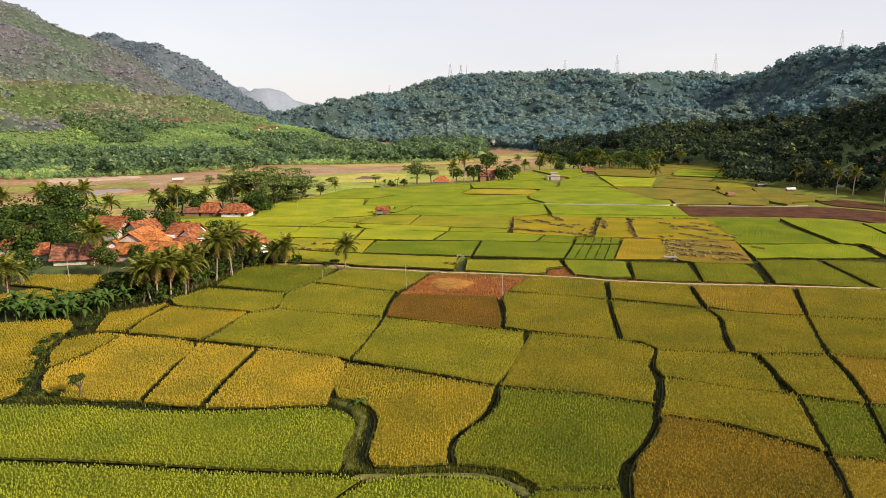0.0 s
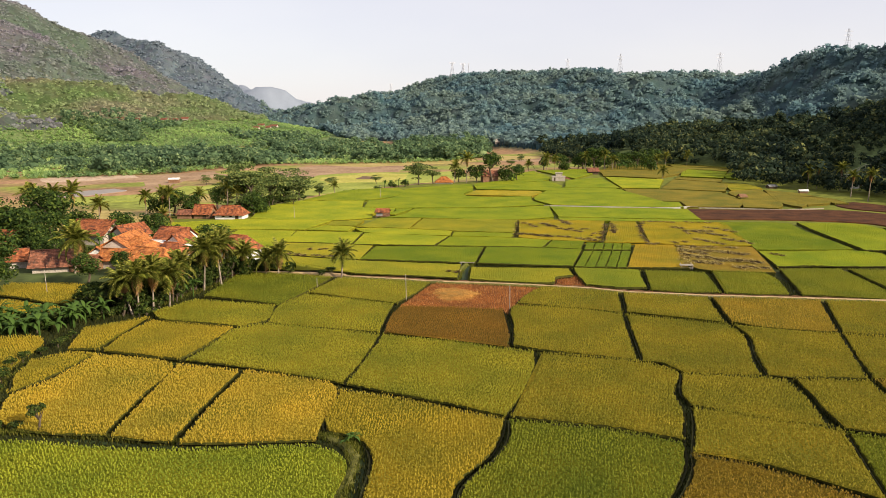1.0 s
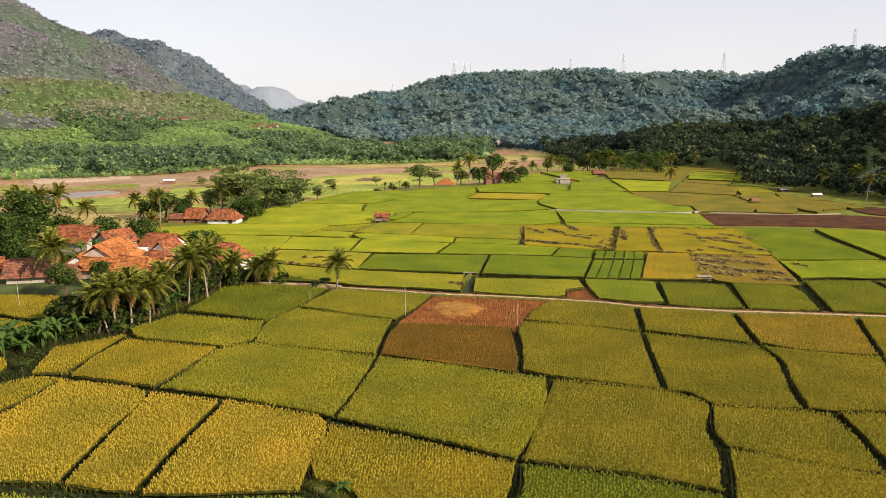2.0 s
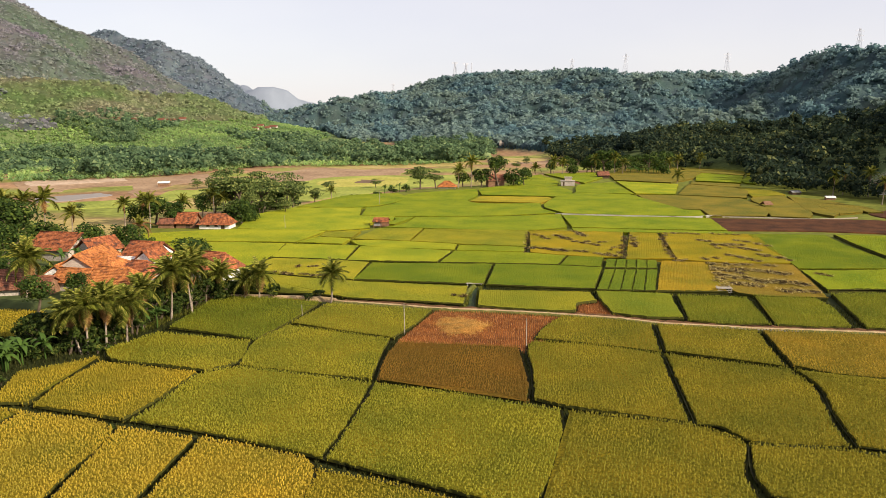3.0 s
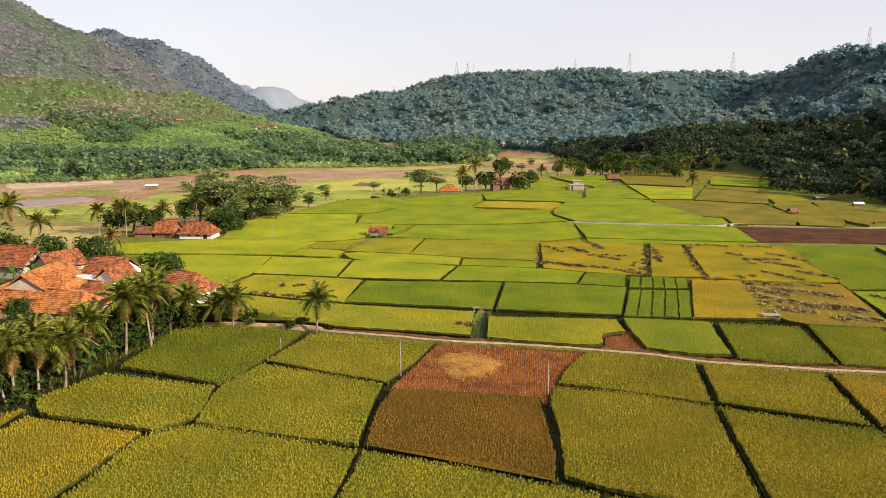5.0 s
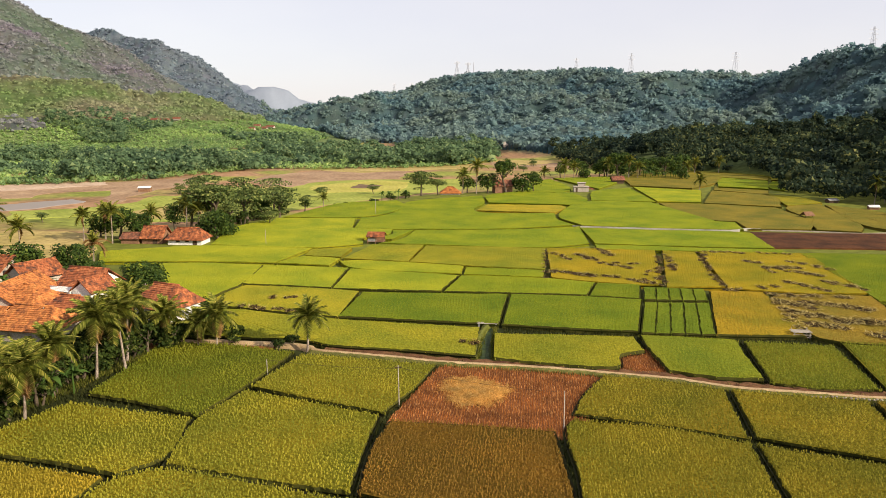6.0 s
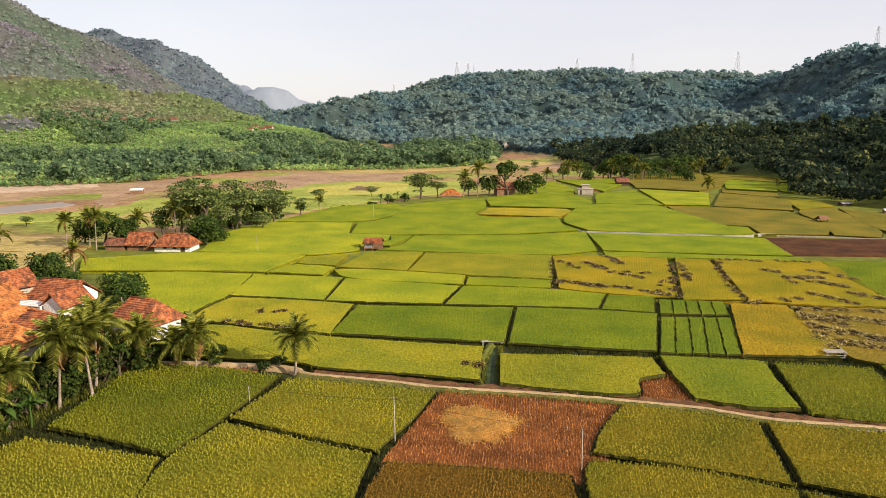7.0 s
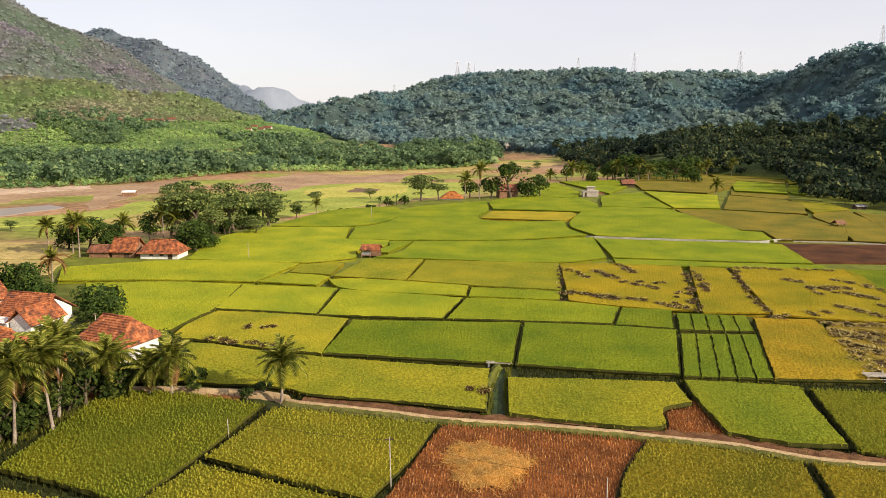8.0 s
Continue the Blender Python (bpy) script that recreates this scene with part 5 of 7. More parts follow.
FROND = [frond_mesh(1, 0.2, MAT_PALM), frond_mesh(2, 0.42, MAT_PALM), frond_mesh(3, 0.62, MAT_PALM), frond_mesh(4, 0.85, MAT_PALM)]
DEAD = frond_mesh(5, 1.2, MAT_DEADLEAF, "dead_frond")
MAT_TRUNK = earth_mat("palm_trunk", (0.17, 0.13, 0.10), (0.36, 0.30, 0.24), 2.0, 8.0)
NUT = plant_mat("coconut_husk", (0.12, 0.10, 0.02), (0.25, 0.2, 0.05))
bmn = bmesh.new()
for k in range(6):
    bmesh.ops.create_icosphere(bmn, subdivisions=1, radius=0.16, matrix=Matrix.Translation((0.3 * math.cos(k), 0.3 * math.sin(k), -0.12 * (k % 2))))
NUTS = bm_mesh("coconuts", bmn, NUT, True)
PALM_N = [0]


def palm(x, y, tall, reach, lean=(0, 0), leaves=20, dead=2, label="tall coconut palm with a slim grey trunk", yellow=False, base=None):
    PALM_N[0] += 1
    g = np.random.default_rng(100 + PALM_N[0])
    reach = reach * 1.08
    z0 = float(height(x, y)) if base is None else base
    tree = tagged(new("coconut_palm"), label, "palm tree", "coconut palms")
    tree.matrix_basis = pose(x, y, z0 - 0.05)
    pts, rad = [], []
    for i in range(11):
        t = i / 10
        pts.append((lean[0] * t ** 0.8, lean[1] * t ** 0.8, tall * t))
        rad.append((0.11 + 0.09 * (1 - t) ** 3 + 0.012 * (i % 2)) * (0.8 + tall * 0.025))
    v, f = tube(pts, rad, 8)
    part("trunk", mesh_from("trunk", v, f, MAT_TRUNK, True), tree)
    hub = Vector((lean[0], lean[1], tall))
    for k in range(leaves):
        ring = k / leaves
        up = 80 - 104 * ring + g.uniform(-12, 12)
        m = Matrix.Translation(hub) @ Euler((0, 0, k * 2.39996 + g.uniform(-0.2, 0.2))).to_matrix().to_4x4() @ Euler((g.uniform(-0.25, 0.25), -radians(up), 0)).to_matrix().to_4x4()
        s = reach * g.uniform(0.85, 1.1) * (0.8 + 0.25 * ring)
        part("frond", (DEAD if yellow and k > leaves * 0.3 else FROND[min(3, int(ring * 3 + g.uniform(0, 1.2)))]), tree, m=m @ Matrix.Scale(s, 4))
    for k in range(dead):
        m = Matrix.Translation(hub) @ Euler((0, radians(48), g.uniform(0, 6.28)), "XYZ").to_matrix().to_4x4()
        part("dead_frond", DEAD, tree, "withered brown hanging leaf", m @ Matrix.Scale(reach * 0.8, 4))
    part("coconuts", NUTS, tree, "bunch of green-brown coconuts", Matrix.Translation(hub - Vector((0, 0, 0.25))))
    return tree


def leaf_crown(seed, leaves, size, lumps, spread, flat, mat, name="crown", disc=1.0):
    """A crown of radius 1 made of leaf clumps round several boughs, uneven and with gaps."""
    g = np.random.default_rng(seed)
    c = g.normal(0, 1, (lumps, 3))
    c = c / np.linalg.norm(c, axis=1)[:, None] * g.uniform(0.3, spread, (lumps, 1))
    c[:, 2] *= flat
    r = g.uniform(0.26, 0.46, lumps)
    pick = g.integers(0, lumps, leaves)
    d = g.normal(0, 1, (leaves, 3))
    d /= np.linalg.norm(d, axis=1)[:, None]
    d[:, 2] = np.where((d[:, 2] < -0.3) & (g.random(leaves) < 0.7), -d[:, 2], d[:, 2])
    p = c[pick] + d * r[pick][:, None] * g.uniform(0.75, 1.05, (leaves, 1)) * np.array((2 - disc, 2 - disc, (0.55 + 0.45 * flat) * disc))
    nrm = d + g.normal(0, 0.5, (leaves, 3))
    nrm /= np.linalg.norm(nrm, axis=1)[:, None]
    u = np.cross(nrm, g.normal(0, 1, (leaves, 3)))
    u /= np.linalg.norm(u, axis=1)[:, None]
    w = np.cross(nrm, u)
    s = size * g.uniform(0.5, 1.4, (leaves, 1))
    q = np.stack([p - u * s, p - w * s * 0.55, p + u * s, p + w * s * 0.55], 1).reshape(-1, 3)
    return mesh_from(name, q, np.arange(4 * leaves).reshape(-1, 4), mat)


MAT_FEATHER = plant_mat("feathery_leaves", (0.045, 0.075, 0.022), (0.14, 0.185, 0.055), (0.3, 0.325, 0.105), 0.3)
MAT_SHRUB = plant_mat("shrub_leaves", (0.014, 0.028, 0.006), (0.05, 0.078, 0.014), (0.15, 0.165, 0.035), 0.3)
CROWN = {
    "broad": [leaf_crown(40 + k, 1900, 0.075, 24, 0.7, 0.95, MAT_LEAF) for k in range(4)],
    "rim": [leaf_crown(44 + k, 620, 0.11, 14, 0.7, 0.95, MAT_LEAF) for k in range(3)],
    "feather": [leaf_crown(50 + k, 2300, 0.068, 26, 0.95, 1.0, MAT_FEATHER, disc=0.4) for k in range(3)],
    "shrub": [leaf_crown(60 + k, 420, 0.13, 9, 0.66, 0.7, MAT_SHRUB) for k in range(4)],
}
TREE_N = [0]


def tree(kind, x, y, tall, reach, label, name="tree", squash=0.9, base=None):
    """A tapered trunk with limbs that reach into the crown."""
    TREE_N[0] += 1
    if kind == "broad":
        tall, reach = tall * (1.08 + 0.13 * (TREE_N[0] % 4)), reach * (0.9 + 0.09 * (TREE_N[0] % 3))
    if kind == "feather":
        reach *= 0.8
    g = np.random.default_rng(300 + TREE_N[0])
    z0 = float(height(x, y)) if base is None else base
    ob = tagged(new(name), label, "shrub" if kind == "shrub" else "tree", "shrubs" if kind == "shrub" else "broadleaf trees")
    ob.matrix_basis = pose(x, y, z0 - 0.05, rz=g.uniform(0, 360))
    mid = max(tall - reach * squash * 0.95, tall * 0.3)
    bm = bmesh.new()
    stem = 0.035 * tall + 0.03

    def limb(a, b, ra, rb):
        d = Vector(b) - Vector(a)
        m = Matrix.Translation((Vector(a) + Vector(b)) / 2) @ d.to_track_quat("Z", "Y").to_matrix().to_4x4()
        bmesh.ops.create_cone(bm, cap_ends=True, segments=7, radius1=ra, radius2=rb, depth=d.length, matrix=m)

    fork = (g.uniform(-0.1, 0.1) * tall, g.uniform(-0.1, 0.1) * tall, mid * 0.6)
    limb((0, 0, 0), fork, stem, stem * 0.7)
    for k in range(5):
        a = k * 1.257 + g.uniform(-0.3, 0.3)
        limb(fork, (math.cos(a) * reach * 0.6, math.sin(a) * reach * 0.6, mid + reach * squash * g.uniform(-0.2, 0.4)), stem * 0.5, stem * 0.15)
    part("trunk", bm_mesh("trunk", bm, MAT_BARK), ob)
    crowns = CROWN["rim" if kind == "broad" and y > 300 else kind]
    part("crown", crowns[TREE_N[0] % len(crowns)], ob, m=Matrix.Translation((0, 0, mid)) @ Matrix.Diagonal((reach, reach * g.uniform(0.85, 1.1), reach * squash, 1)))
    return ob


def banana_leaf():
    v, f = [], []
    n = 9
    for i in range(n):
        s = i / (n - 1)
        w = 0.12 * math.sin(math.pi * (0.06 + 0.94 * s) ** 0.8)
        x, z = s * (1 - 0.25 * s), 0.75 * s - 0.95 * s * s
        v += [(x, -w, z - 0.3 * w + 0.05 * w), (x, 0, z), (x, w, z - 0.3 * w + 0.03 * (i % 2) * w)]
        if i:
            k = 3 * i
            f += [(k - 3, k - 2, k + 1, k), (k - 2, k - 1, k + 2, k + 1)]
    me = bpy.data.meshes.new("leaf")
    me.from_pydata(v, [], f)
    me.materials.append(MAT_BANANA)
    return me


BANANA_LEAF = banana_leaf()
BANANA_STEM = mesh_from("stem", *tube([(0, 0, 0), (0.02, 0, 0.4), (0, 0.02, 0.75), (0, 0, 1)], [0.11, 0.10, 0.08, 0.05], 8), MAT_BANANA, True)


def banana(x, y, tall, reach, seed, base=None):
    g = np.random.default_rng(seed)
    ob = tagged(new("banana_plant"), "banana plant with broad arching green leaves", "banana plant", "banana plants")
    ob.matrix_basis = pose(x, y, (float(height(x, y)) if base is None else base) - 0.03, rz=g.uniform(0, 360))
    part("stem", BANANA_STEM, ob, m=Matrix.Diagonal((tall / 2.2, tall / 2.2, tall, 1)))
    for k in range(9):
        m = Matrix.Translation((0, 0, tall * g.uniform(0.85, 1.0))) @ Euler((0, 0, k * 2.4 + g.uniform(-0.3, 0.3))).to_matrix().to_4x4() @ Euler((g.uniform(-0.3, 0.3), -radians(g.uniform(-20, 50)), 0)).to_matrix().to_4x4()
        part("leaf", BANANA_LEAF, ob, m=m @ Matrix.Scale(reach * g.uniform(0.8, 1.15), 4))
    return ob


# coconut palms before the village and by the footpath
palm(-16.7, 136.2, 4.7, 3.0, (0.3, 0), 24, 0, "lone coconut palm standing beside the footpath")
for x, y, tall, reach, lean in (
        (-28.5, 137.6, 4.5, 3.1, (0.3, 0)), (-30.8, 137.6, 3.4, 2.6, (0.1, 0)), (-34.9, 137.0, 4.7, 3.1, (0.4, 0)), (-37.7, 132.6, 7.4, 3.6, (0.5, 0)), (-36.2, 128.9, 7.4, 3.3, (-0.6, 0)),
        (-38.6, 126.6, 7.4, 3.3, (0.6, 0)), (-40.7, 130.3, 6.2, 3.3, (0.6, 0)), (-40.3, 115.4, 5.5, 3.3, (0.4, 0)), (-41.7, 112.7, 6.4, 3.2, (0.1, 0.3)), (-43.0, 110.8, 6.2, 3.1, (-0.1, 0)),
        (-44.0, 111.0, 5.3, 3.0, (-1.4, 0.3)), (-43.3, 120.5, 4.4, 3.0, (0.4, 0)), (-64.4, 135.4, 6.2, 3.9, (0.7, 0)), (-68.3, 113.9, 5.0, 3.4, (0, 0)),
        (-41.0, 122.0, 5.6, 3.0, (0.3, 0)), (-46.5, 115.6, 5.0, 2.9, (-0.2, 0))):
    palm(x, y, tall, reach, lean, 26, 4, "coconut palm with drooping leaves at the village edge")
for x, y, tall, reach in ((-76.8, 216.3, 7.6, 3.2), (-84.5, 218.5, 6.4, 3.0), (-63.2, 227.5, 8.0, 3.3), (-71.1, 225.0, 6.2, 3.0), (-61.0, 229.5, 6.6, 2.8), (-80.5, 221, 7.0, 3.0)):
    palm(x, y, tall, reach, (0.2, 0), 18, 1, "coconut palm behind the farmhouse trees")
palm(-69.8, 192.2, 4.4, 2.9, (0.2, 0), 18, 0, "yellowing coconut palm at the rice field's rim", True)
for x, y, tall, reach in ((-114.5, 214.1, 7.4, 4.2), (-110.2, 216, 7.4, 4.0), (-103.5, 213.8, 8.2, 4.4), (-120.5, 202, 7.5, 4.0), (-92, 205, 5.5, 3.2), (-126, 232, 7.0, 4.2)):
    palm(x, y, tall, reach, (0.3, 0), 18, 1, "coconut palm rising over the village trees")
for x, y, tall, reach in ((13.9, 331.1, 11.0, 4.2), (8.5, 330, 7.5, 3.6), (59.1, 395.9, 7.5, 4.2), (64, 398, 6.5, 3.6), (50, 400, 5.5, 3.4), (105.1, 342.5, 4.6, 3.6), (148.3, 436, 7.0, 3.8), (135.9, 437, 6.6, 3.6), (92, 404, 9, 3.8), (96, 402, 6.5, 3.4), (82, 405, 8, 3.6), (121, 405, 6.5, 3.4), (155, 300, 9, 3.6), (149, 296, 8, 3.4), (160, 292, 9, 3.6)):
    palm(x, y, tall, reach, (0.3, 0), 16, 1, "distant coconut palm at the edge of the rice land")

for x, y, tall, reach in ((150.7, 268, 8.0, 3.0), (149.1, 254.5, 9.5, 3.0), (153.5, 243, 9.0, 2.8)):
    palm(x, y, tall, reach, (0.4, 0), 18, 2, "slender coconut palm at the foot of the dark wood")
# broadleaf trees round the houses
for x, y, tall, reach, squash in (
        (-66.0, 176.2, 5.6, 4.4, 0.8), (-71, 170, 5.6, 4.2, 0.8), (-90.7, 172.7, 8.5, 5.5, 0.8), (-99.0, 176, 9.0, 6.0, 0.8)):
    tree("broad", x, y, tall, reach, "dense dark green broadleaf tree among the houses", squash=squash)
for x, y, tall, reach, squash in (
        (-112, 188, 6.0, 5.0, 0.8), (-118, 178, 8.0, 6.0, 0.8), (-76, 151, 6.5, 4.5, 0.9), (-84, 158, 7.0, 5.0, 0.9), (-92, 150, 7, 5.5, 0.9), (-104, 158, 8, 6, 0.9),
        (-53.6, 221.0, 5.4, 3.8, 1.0), (-52.8, 225, 5.0, 3.6, 1.0), (-72.5, 222.5, 6.2, 4.2, 0.9), (-78, 223, 6.5, 4.4, 0.9), (-66.5, 229, 5.4, 3.6, 0.9), (-58, 228, 5.2, 3.4, 0.9), (-85, 228, 5.2, 3.6, 0.9)):
    tree("broad", x, y, tall, reach, "dense dark green broadleaf tree among the houses", squash=squash)
tree("broad", -48.6, 165.0, 4.9, 4.9, "round dark green tree between two village houses", squash=0.75)
tree("broad", -45.6, 160.4, 3.4, 3.0, "round dark green tree between two village houses", squash=0.9)
tree("broad", -62.4, 172.4, 4.6, 4.2, "dark green tree beside a village house", squash=0.85)
tree("broad", -59.0, 169.6, 3.6, 3.0, "dark green tree beside a village house", squash=0.9)
for x, y, tall, reach in ((-57.5, 231, 16.0, 7.5), (-55.9, 258, 13.0, 8.0), (-49, 268, 10.5, 6.5), (-63, 243, 14.5, 8.0), (-53.6, 281, 11.5, 7.0), (-70, 250, 10.0, 6.0), (-60, 268, 12, 7), (-47, 246, 5, 3.2)):
    tree("feather", x, y, tall, reach, "spreading feathery tree with a tall layered crown", squash=0.85)
for x, y, tall, reach in ((-56.5, 226, 7.5, 3.8), (-60, 234, 8.5, 4.2), (-58, 246, 8.0, 4.4), (-55, 268, 7, 4.2), (-64, 258, 8, 4.6), (-59, 282, 7, 4.2)):
    tree("feather" if int(x + y) % 3 else "broad", x, y, tall, reach, "leafy tree in the grove beyond the farmhouse", squash=0.95)
tree("feather", -7.4, 325.2, 11.0, 6.6, "spreading tree standing alone at the field edge", squash=0.85)
tree("feather", -1.0, 326.5, 8.0, 4.2, "smaller feathery tree beside a red roof", squash=0.85)
for x, y, tall, reach in ((18.5, 333, 6.8, 5.2), (25.8, 333, 9.5, 6.0), (32.0, 334, 8.0, 5.5), (10.5, 334, 6.0, 4.0), (37, 336, 5.6, 4.0), (116.4, 397.1, 4.6, 4.2), (34.6, 454.0, 7.6, 5.4), (44, 398, 5.0, 4.5), (70, 402, 5.0, 4.5)):
    tree("broad", x, y, tall, reach, "dark rounded tree at the far rim of the rice land", squash=0.85)
for x, y, tall, reach in ((87.4, 405.6, 9.5, 5.6), (79, 410, 7.5, 5.0), (95, 414, 8.0, 5.6), (102, 420, 8, 5.6), (72, 420, 6.5, 4.8), (86, 424, 9, 6.2), (110, 432, 8, 5.6), (97, 436, 9, 6.4), (63, 430, 6, 4.6), (118, 446, 9, 6.4), (74, 445, 8, 6), (90, 410, 6, 4.6), (83, 416, 7.5, 5.4), (106, 412, 6, 4.6), (125, 440, 9, 6.4), (132, 446, 9, 6.4), (114, 420, 7, 5.2), (122, 426, 8, 5.6)):
    tree("broad", x, y, tall, reach, "dark rounded tree at the far rim of the rice land", squash=0.85)
for x, y, tall, reach in ((-45.4, 290, 5.4, 3.0), (-46.7, 332, 5.0, 3.4), (-27.5, 345, 4.6, 2.8), (-62, 300, 5.0, 3.0), (-100, 345, 5.6, 4.0), (-95, 350, 5.2, 4.0), (-106, 343, 4.5, 3.2), (-118, 262, 3.6, 2.2), (48, 470, 5, 3.6), (60, 520, 5, 4)):
    tree("feather", x, y, tall, reach, "small tree on the open river plain", squash=0.8)
palm(-40.6, 298.5, 3.6, 2.4, (0.2, 0), 16, 0, "small palm at the far rim of the rice")
for x, y, tall, reach in ((-45.2, 288.0, 4.4, 2.2), (-51.3, 271, 2.4, 1.6), (-49.6, 279, 2.2, 1.5), (-36.6, 298.6, 1.8, 1.2), (-32.7, 298.6, 2.4, 1.4), (-23.2, 308, 2.0, 1.6)):
    tree("shrub", x, y, tall, reach, "small green bush at the far rim of the rice", "shrub", 0.9)
tree("shrub", -36.2, 70.8, 3.3, 1.15, "slender young tree on the plot's bank", "young_tree", 0.9)

for x, y, tall, reach in ((-71, 123, 5.5, 3.6), (-77, 133, 6.5, 4.4), (-76, 146, 6.5, 4.2), (-92, 150, 7.5, 5.2), (-88, 162, 7.5, 5.4), (-86, 170, 8, 5.6), (-84, 177, 7.5, 5.2), (-99, 165, 8.5, 6), (-108, 170, 8.5, 6),
                          (-59, 128.5, 4.4, 2.8), (-72.5, 141, 5, 3.2), (-55, 133, 4.2, 2.6)):
    tree("broad", x, y, tall, reach, "leafy dark green tree shading the village", squash=0.85)
# shrubs: at the bank, under the palms, along the terrace rim
SHRUBS = [(-47.6, 100.2, 1.4, 1.1), (-48.0, 98.4, 1.0, 0.9), (-47.4, 96.2, 1.5, 1.1), (-48.2, 93.6, 1.2, 0.9), (-48.8, 88.4, 1.7, 1.1), (-48.4, 86.2, 1.3, 1.0), (-47.2, 83.6, 1.8, 1.2), (-46.4, 81.2, 1.2, 1.0), (-45.0, 77.4, 1.1, 0.9), (-44.0, 74.6, 1.3, 1.0),
          (-38.5, 71.2, 1.3, 1.0), (-40.5, 71.6, 1.1, 1.0), (-42.5, 72.5, 1.1, 0.9), (-48.6, 90.5, 1.6, 1.1),
          (-20.4, 136.8, 1.9, 1.3), (-19.0, 137.9, 2.2, 1.3), (-26.5, 138.3, 1.9, 1.2), (-34.0, 137.6, 1.4, 1.0), (-30.5, 137.6, 0.9, 0.8), (-23.7, 304.6, 2.2, 2.4), (-18, 309, 3.0, 2.8), (-13, 313, 3.2, 2.6), (-30, 298, 2.2, 2.0), (-36, 290, 2.4, 2.2), (-30.4, 88.3, 0.9, 0.6)]
for x, y, tall, reach in SHRUBS:
    tree("shrub", x, y, tall, reach, "low leafy green shrub on a bank", "shrub", 0.7)
g0 = np.random.default_rng(12)
for k in range(130):
    t = k / 129
    x, y = np.interp(t, [0, 0.3, 0.55, 0.75, 1], [-50, -44.4, -41.5, -39.5, -33]), np.interp(t, [0, 0.3, 0.55, 0.75, 1], [113, 115.5, 122.5, 131.5, 139.5])
    x, y = x + 0.3 - 5.2 * g0.random() ** 1.6, y + g0.uniform(-1.6, 1.2)
    tree("shrub", x, y, g0.uniform(2.2, 5.2), g0.uniform(1.3, 2.1), "dark leafy undergrowth beneath the coconut palms", "shrub", 0.9)
for k in range(70):
    x, y = g0.uniform(-50, -42), g0.uniform(111, 132)
    x += (y - 111) * 0.17
    tree("shrub", x, y, g0.uniform(2.4, 5.2), g0.uniform(1.3, 2.2), "dark leafy undergrowth beneath the coconut palms", "shrub", 0.95)
for k in range(34):
    x, y = g0.uniform(-45, -31), g0.uniform(139.8, 144.2)
    tree("shrub", x, y, g0.uniform(1.6, 3.0), g0.uniform(1.1, 1.7), "dark leafy garden bush before a village house", "shrub", 0.95)
for x, y in ((-33.2, 147.5), (-32.4, 150.5), (-33.6, 153), (-35.5, 154), (-31.5, 145), (-44.6, 149), (-45.4, 152), (-44.0, 146), (-46.6, 158), (-29.8, 142.4), (-27.2, 141.4)):
    tree("shrub", x, y, g0.uniform(2.4, 3.8), g0.uniform(1.4, 1.9), "dark leafy garden bush beside a village house", "shrub", 1.0)
for k in range(22):
    x = g0.uniform(-125, -62)
    tree("shrub", x, g0.uniform(140, 150) + (-62 - x) * 0.5, g0.uniform(2.0, 3.6), g0.uniform(1.6, 2.6), "leafy garden shrub between the village houses", "shrub", 0.9)
for k, (x, y) in enumerate(((-63, 103.5), (-61, 105), (-59, 103.2), (-57.4, 104.8), (-55.6, 103.6), (-53.9, 105), (-52.4, 104.2), (-51, 106), (-49.6, 108.2), (-48.4, 110.4), (-50.4, 109), (-65.5, 104.6), (-68, 104), (-58, 106.8), (-54.6, 107.4), (-47.4, 112.2), (-66.5, 107.5), (-70.5, 105.5), (-73, 104.5), (-56.4, 106), (-59.6, 106.8), (-52.8, 107), (-62.6, 107.4), (-64.6, 106), (-51.4, 108.4), (-68.6, 107), (-76, 106), (-71.8, 108))):
    banana(x + g0.uniform(-0.8, 0.8), y - 3.6 + g0.uniform(-1.2, 1.2), g0.uniform(1.3, 2.9), g0.uniform(1.7, 2.7), 500 + k)
    if k % 2:
        tree("shrub", x + g0.uniform(-1, 1), y - 1.5 + g0.uniform(-1, 2), g0.uniform(1.4, 2.8), g0.uniform(1.0, 1.7), "leafy bush among the banana plants", "shrub", 0.9)
for k in range(34):
    x, y = g0.uniform(-76, -50), g0.uniform(101.0, 106.5)
    banana(x, y + max(0.0, x + 56) * 0.5, g0.uniform(1.6, 3.0), g0.uniform(2.0, 2.9), 660 + k)
for k in range(26):
    x, y = g0.uniform(-78, -49), g0.uniform(102, 108)
    tree("shrub", x, y + max(0.0, x + 56) * 0.6, g0.uniform(1.4, 2.4), g0.uniform(1.1, 1.8), "leafy bush among the banana plants", "shrub", 0.9)
for k, (x, y) in enumerate(((-38.9, 122.2), (-40.4, 120.8), (-41.6, 123.4), (-36.9, 141.5), (-43.9, 117.6), (-62, 157), (-64, 159), (-66.5, 158), (-68.5, 160), (-60.5, 158.5), (-70, 157.5), (-70, 219), (-67, 220), (-60, 219.8), (-57.2, 219.5), (-31, 143), (-12.6, 312), (-15.4, 311), (-18.6, 309), (-21, 307))):
    banana(x, y, 2.4 + 0.3 * (k % 3), 2.4, 540 + k)
for k in range(26):
    t = g0.random()
    tree("shrub", -62 + 12 * t + g0.uniform(-5, 4), 223 + 58 * t + g0.uniform(-3, 3), g0.uniform(2.0, 4.5), g0.uniform(1.6, 2.6), "green undergrowth in the grove beyond the farmhouse", "shrub", 0.95)
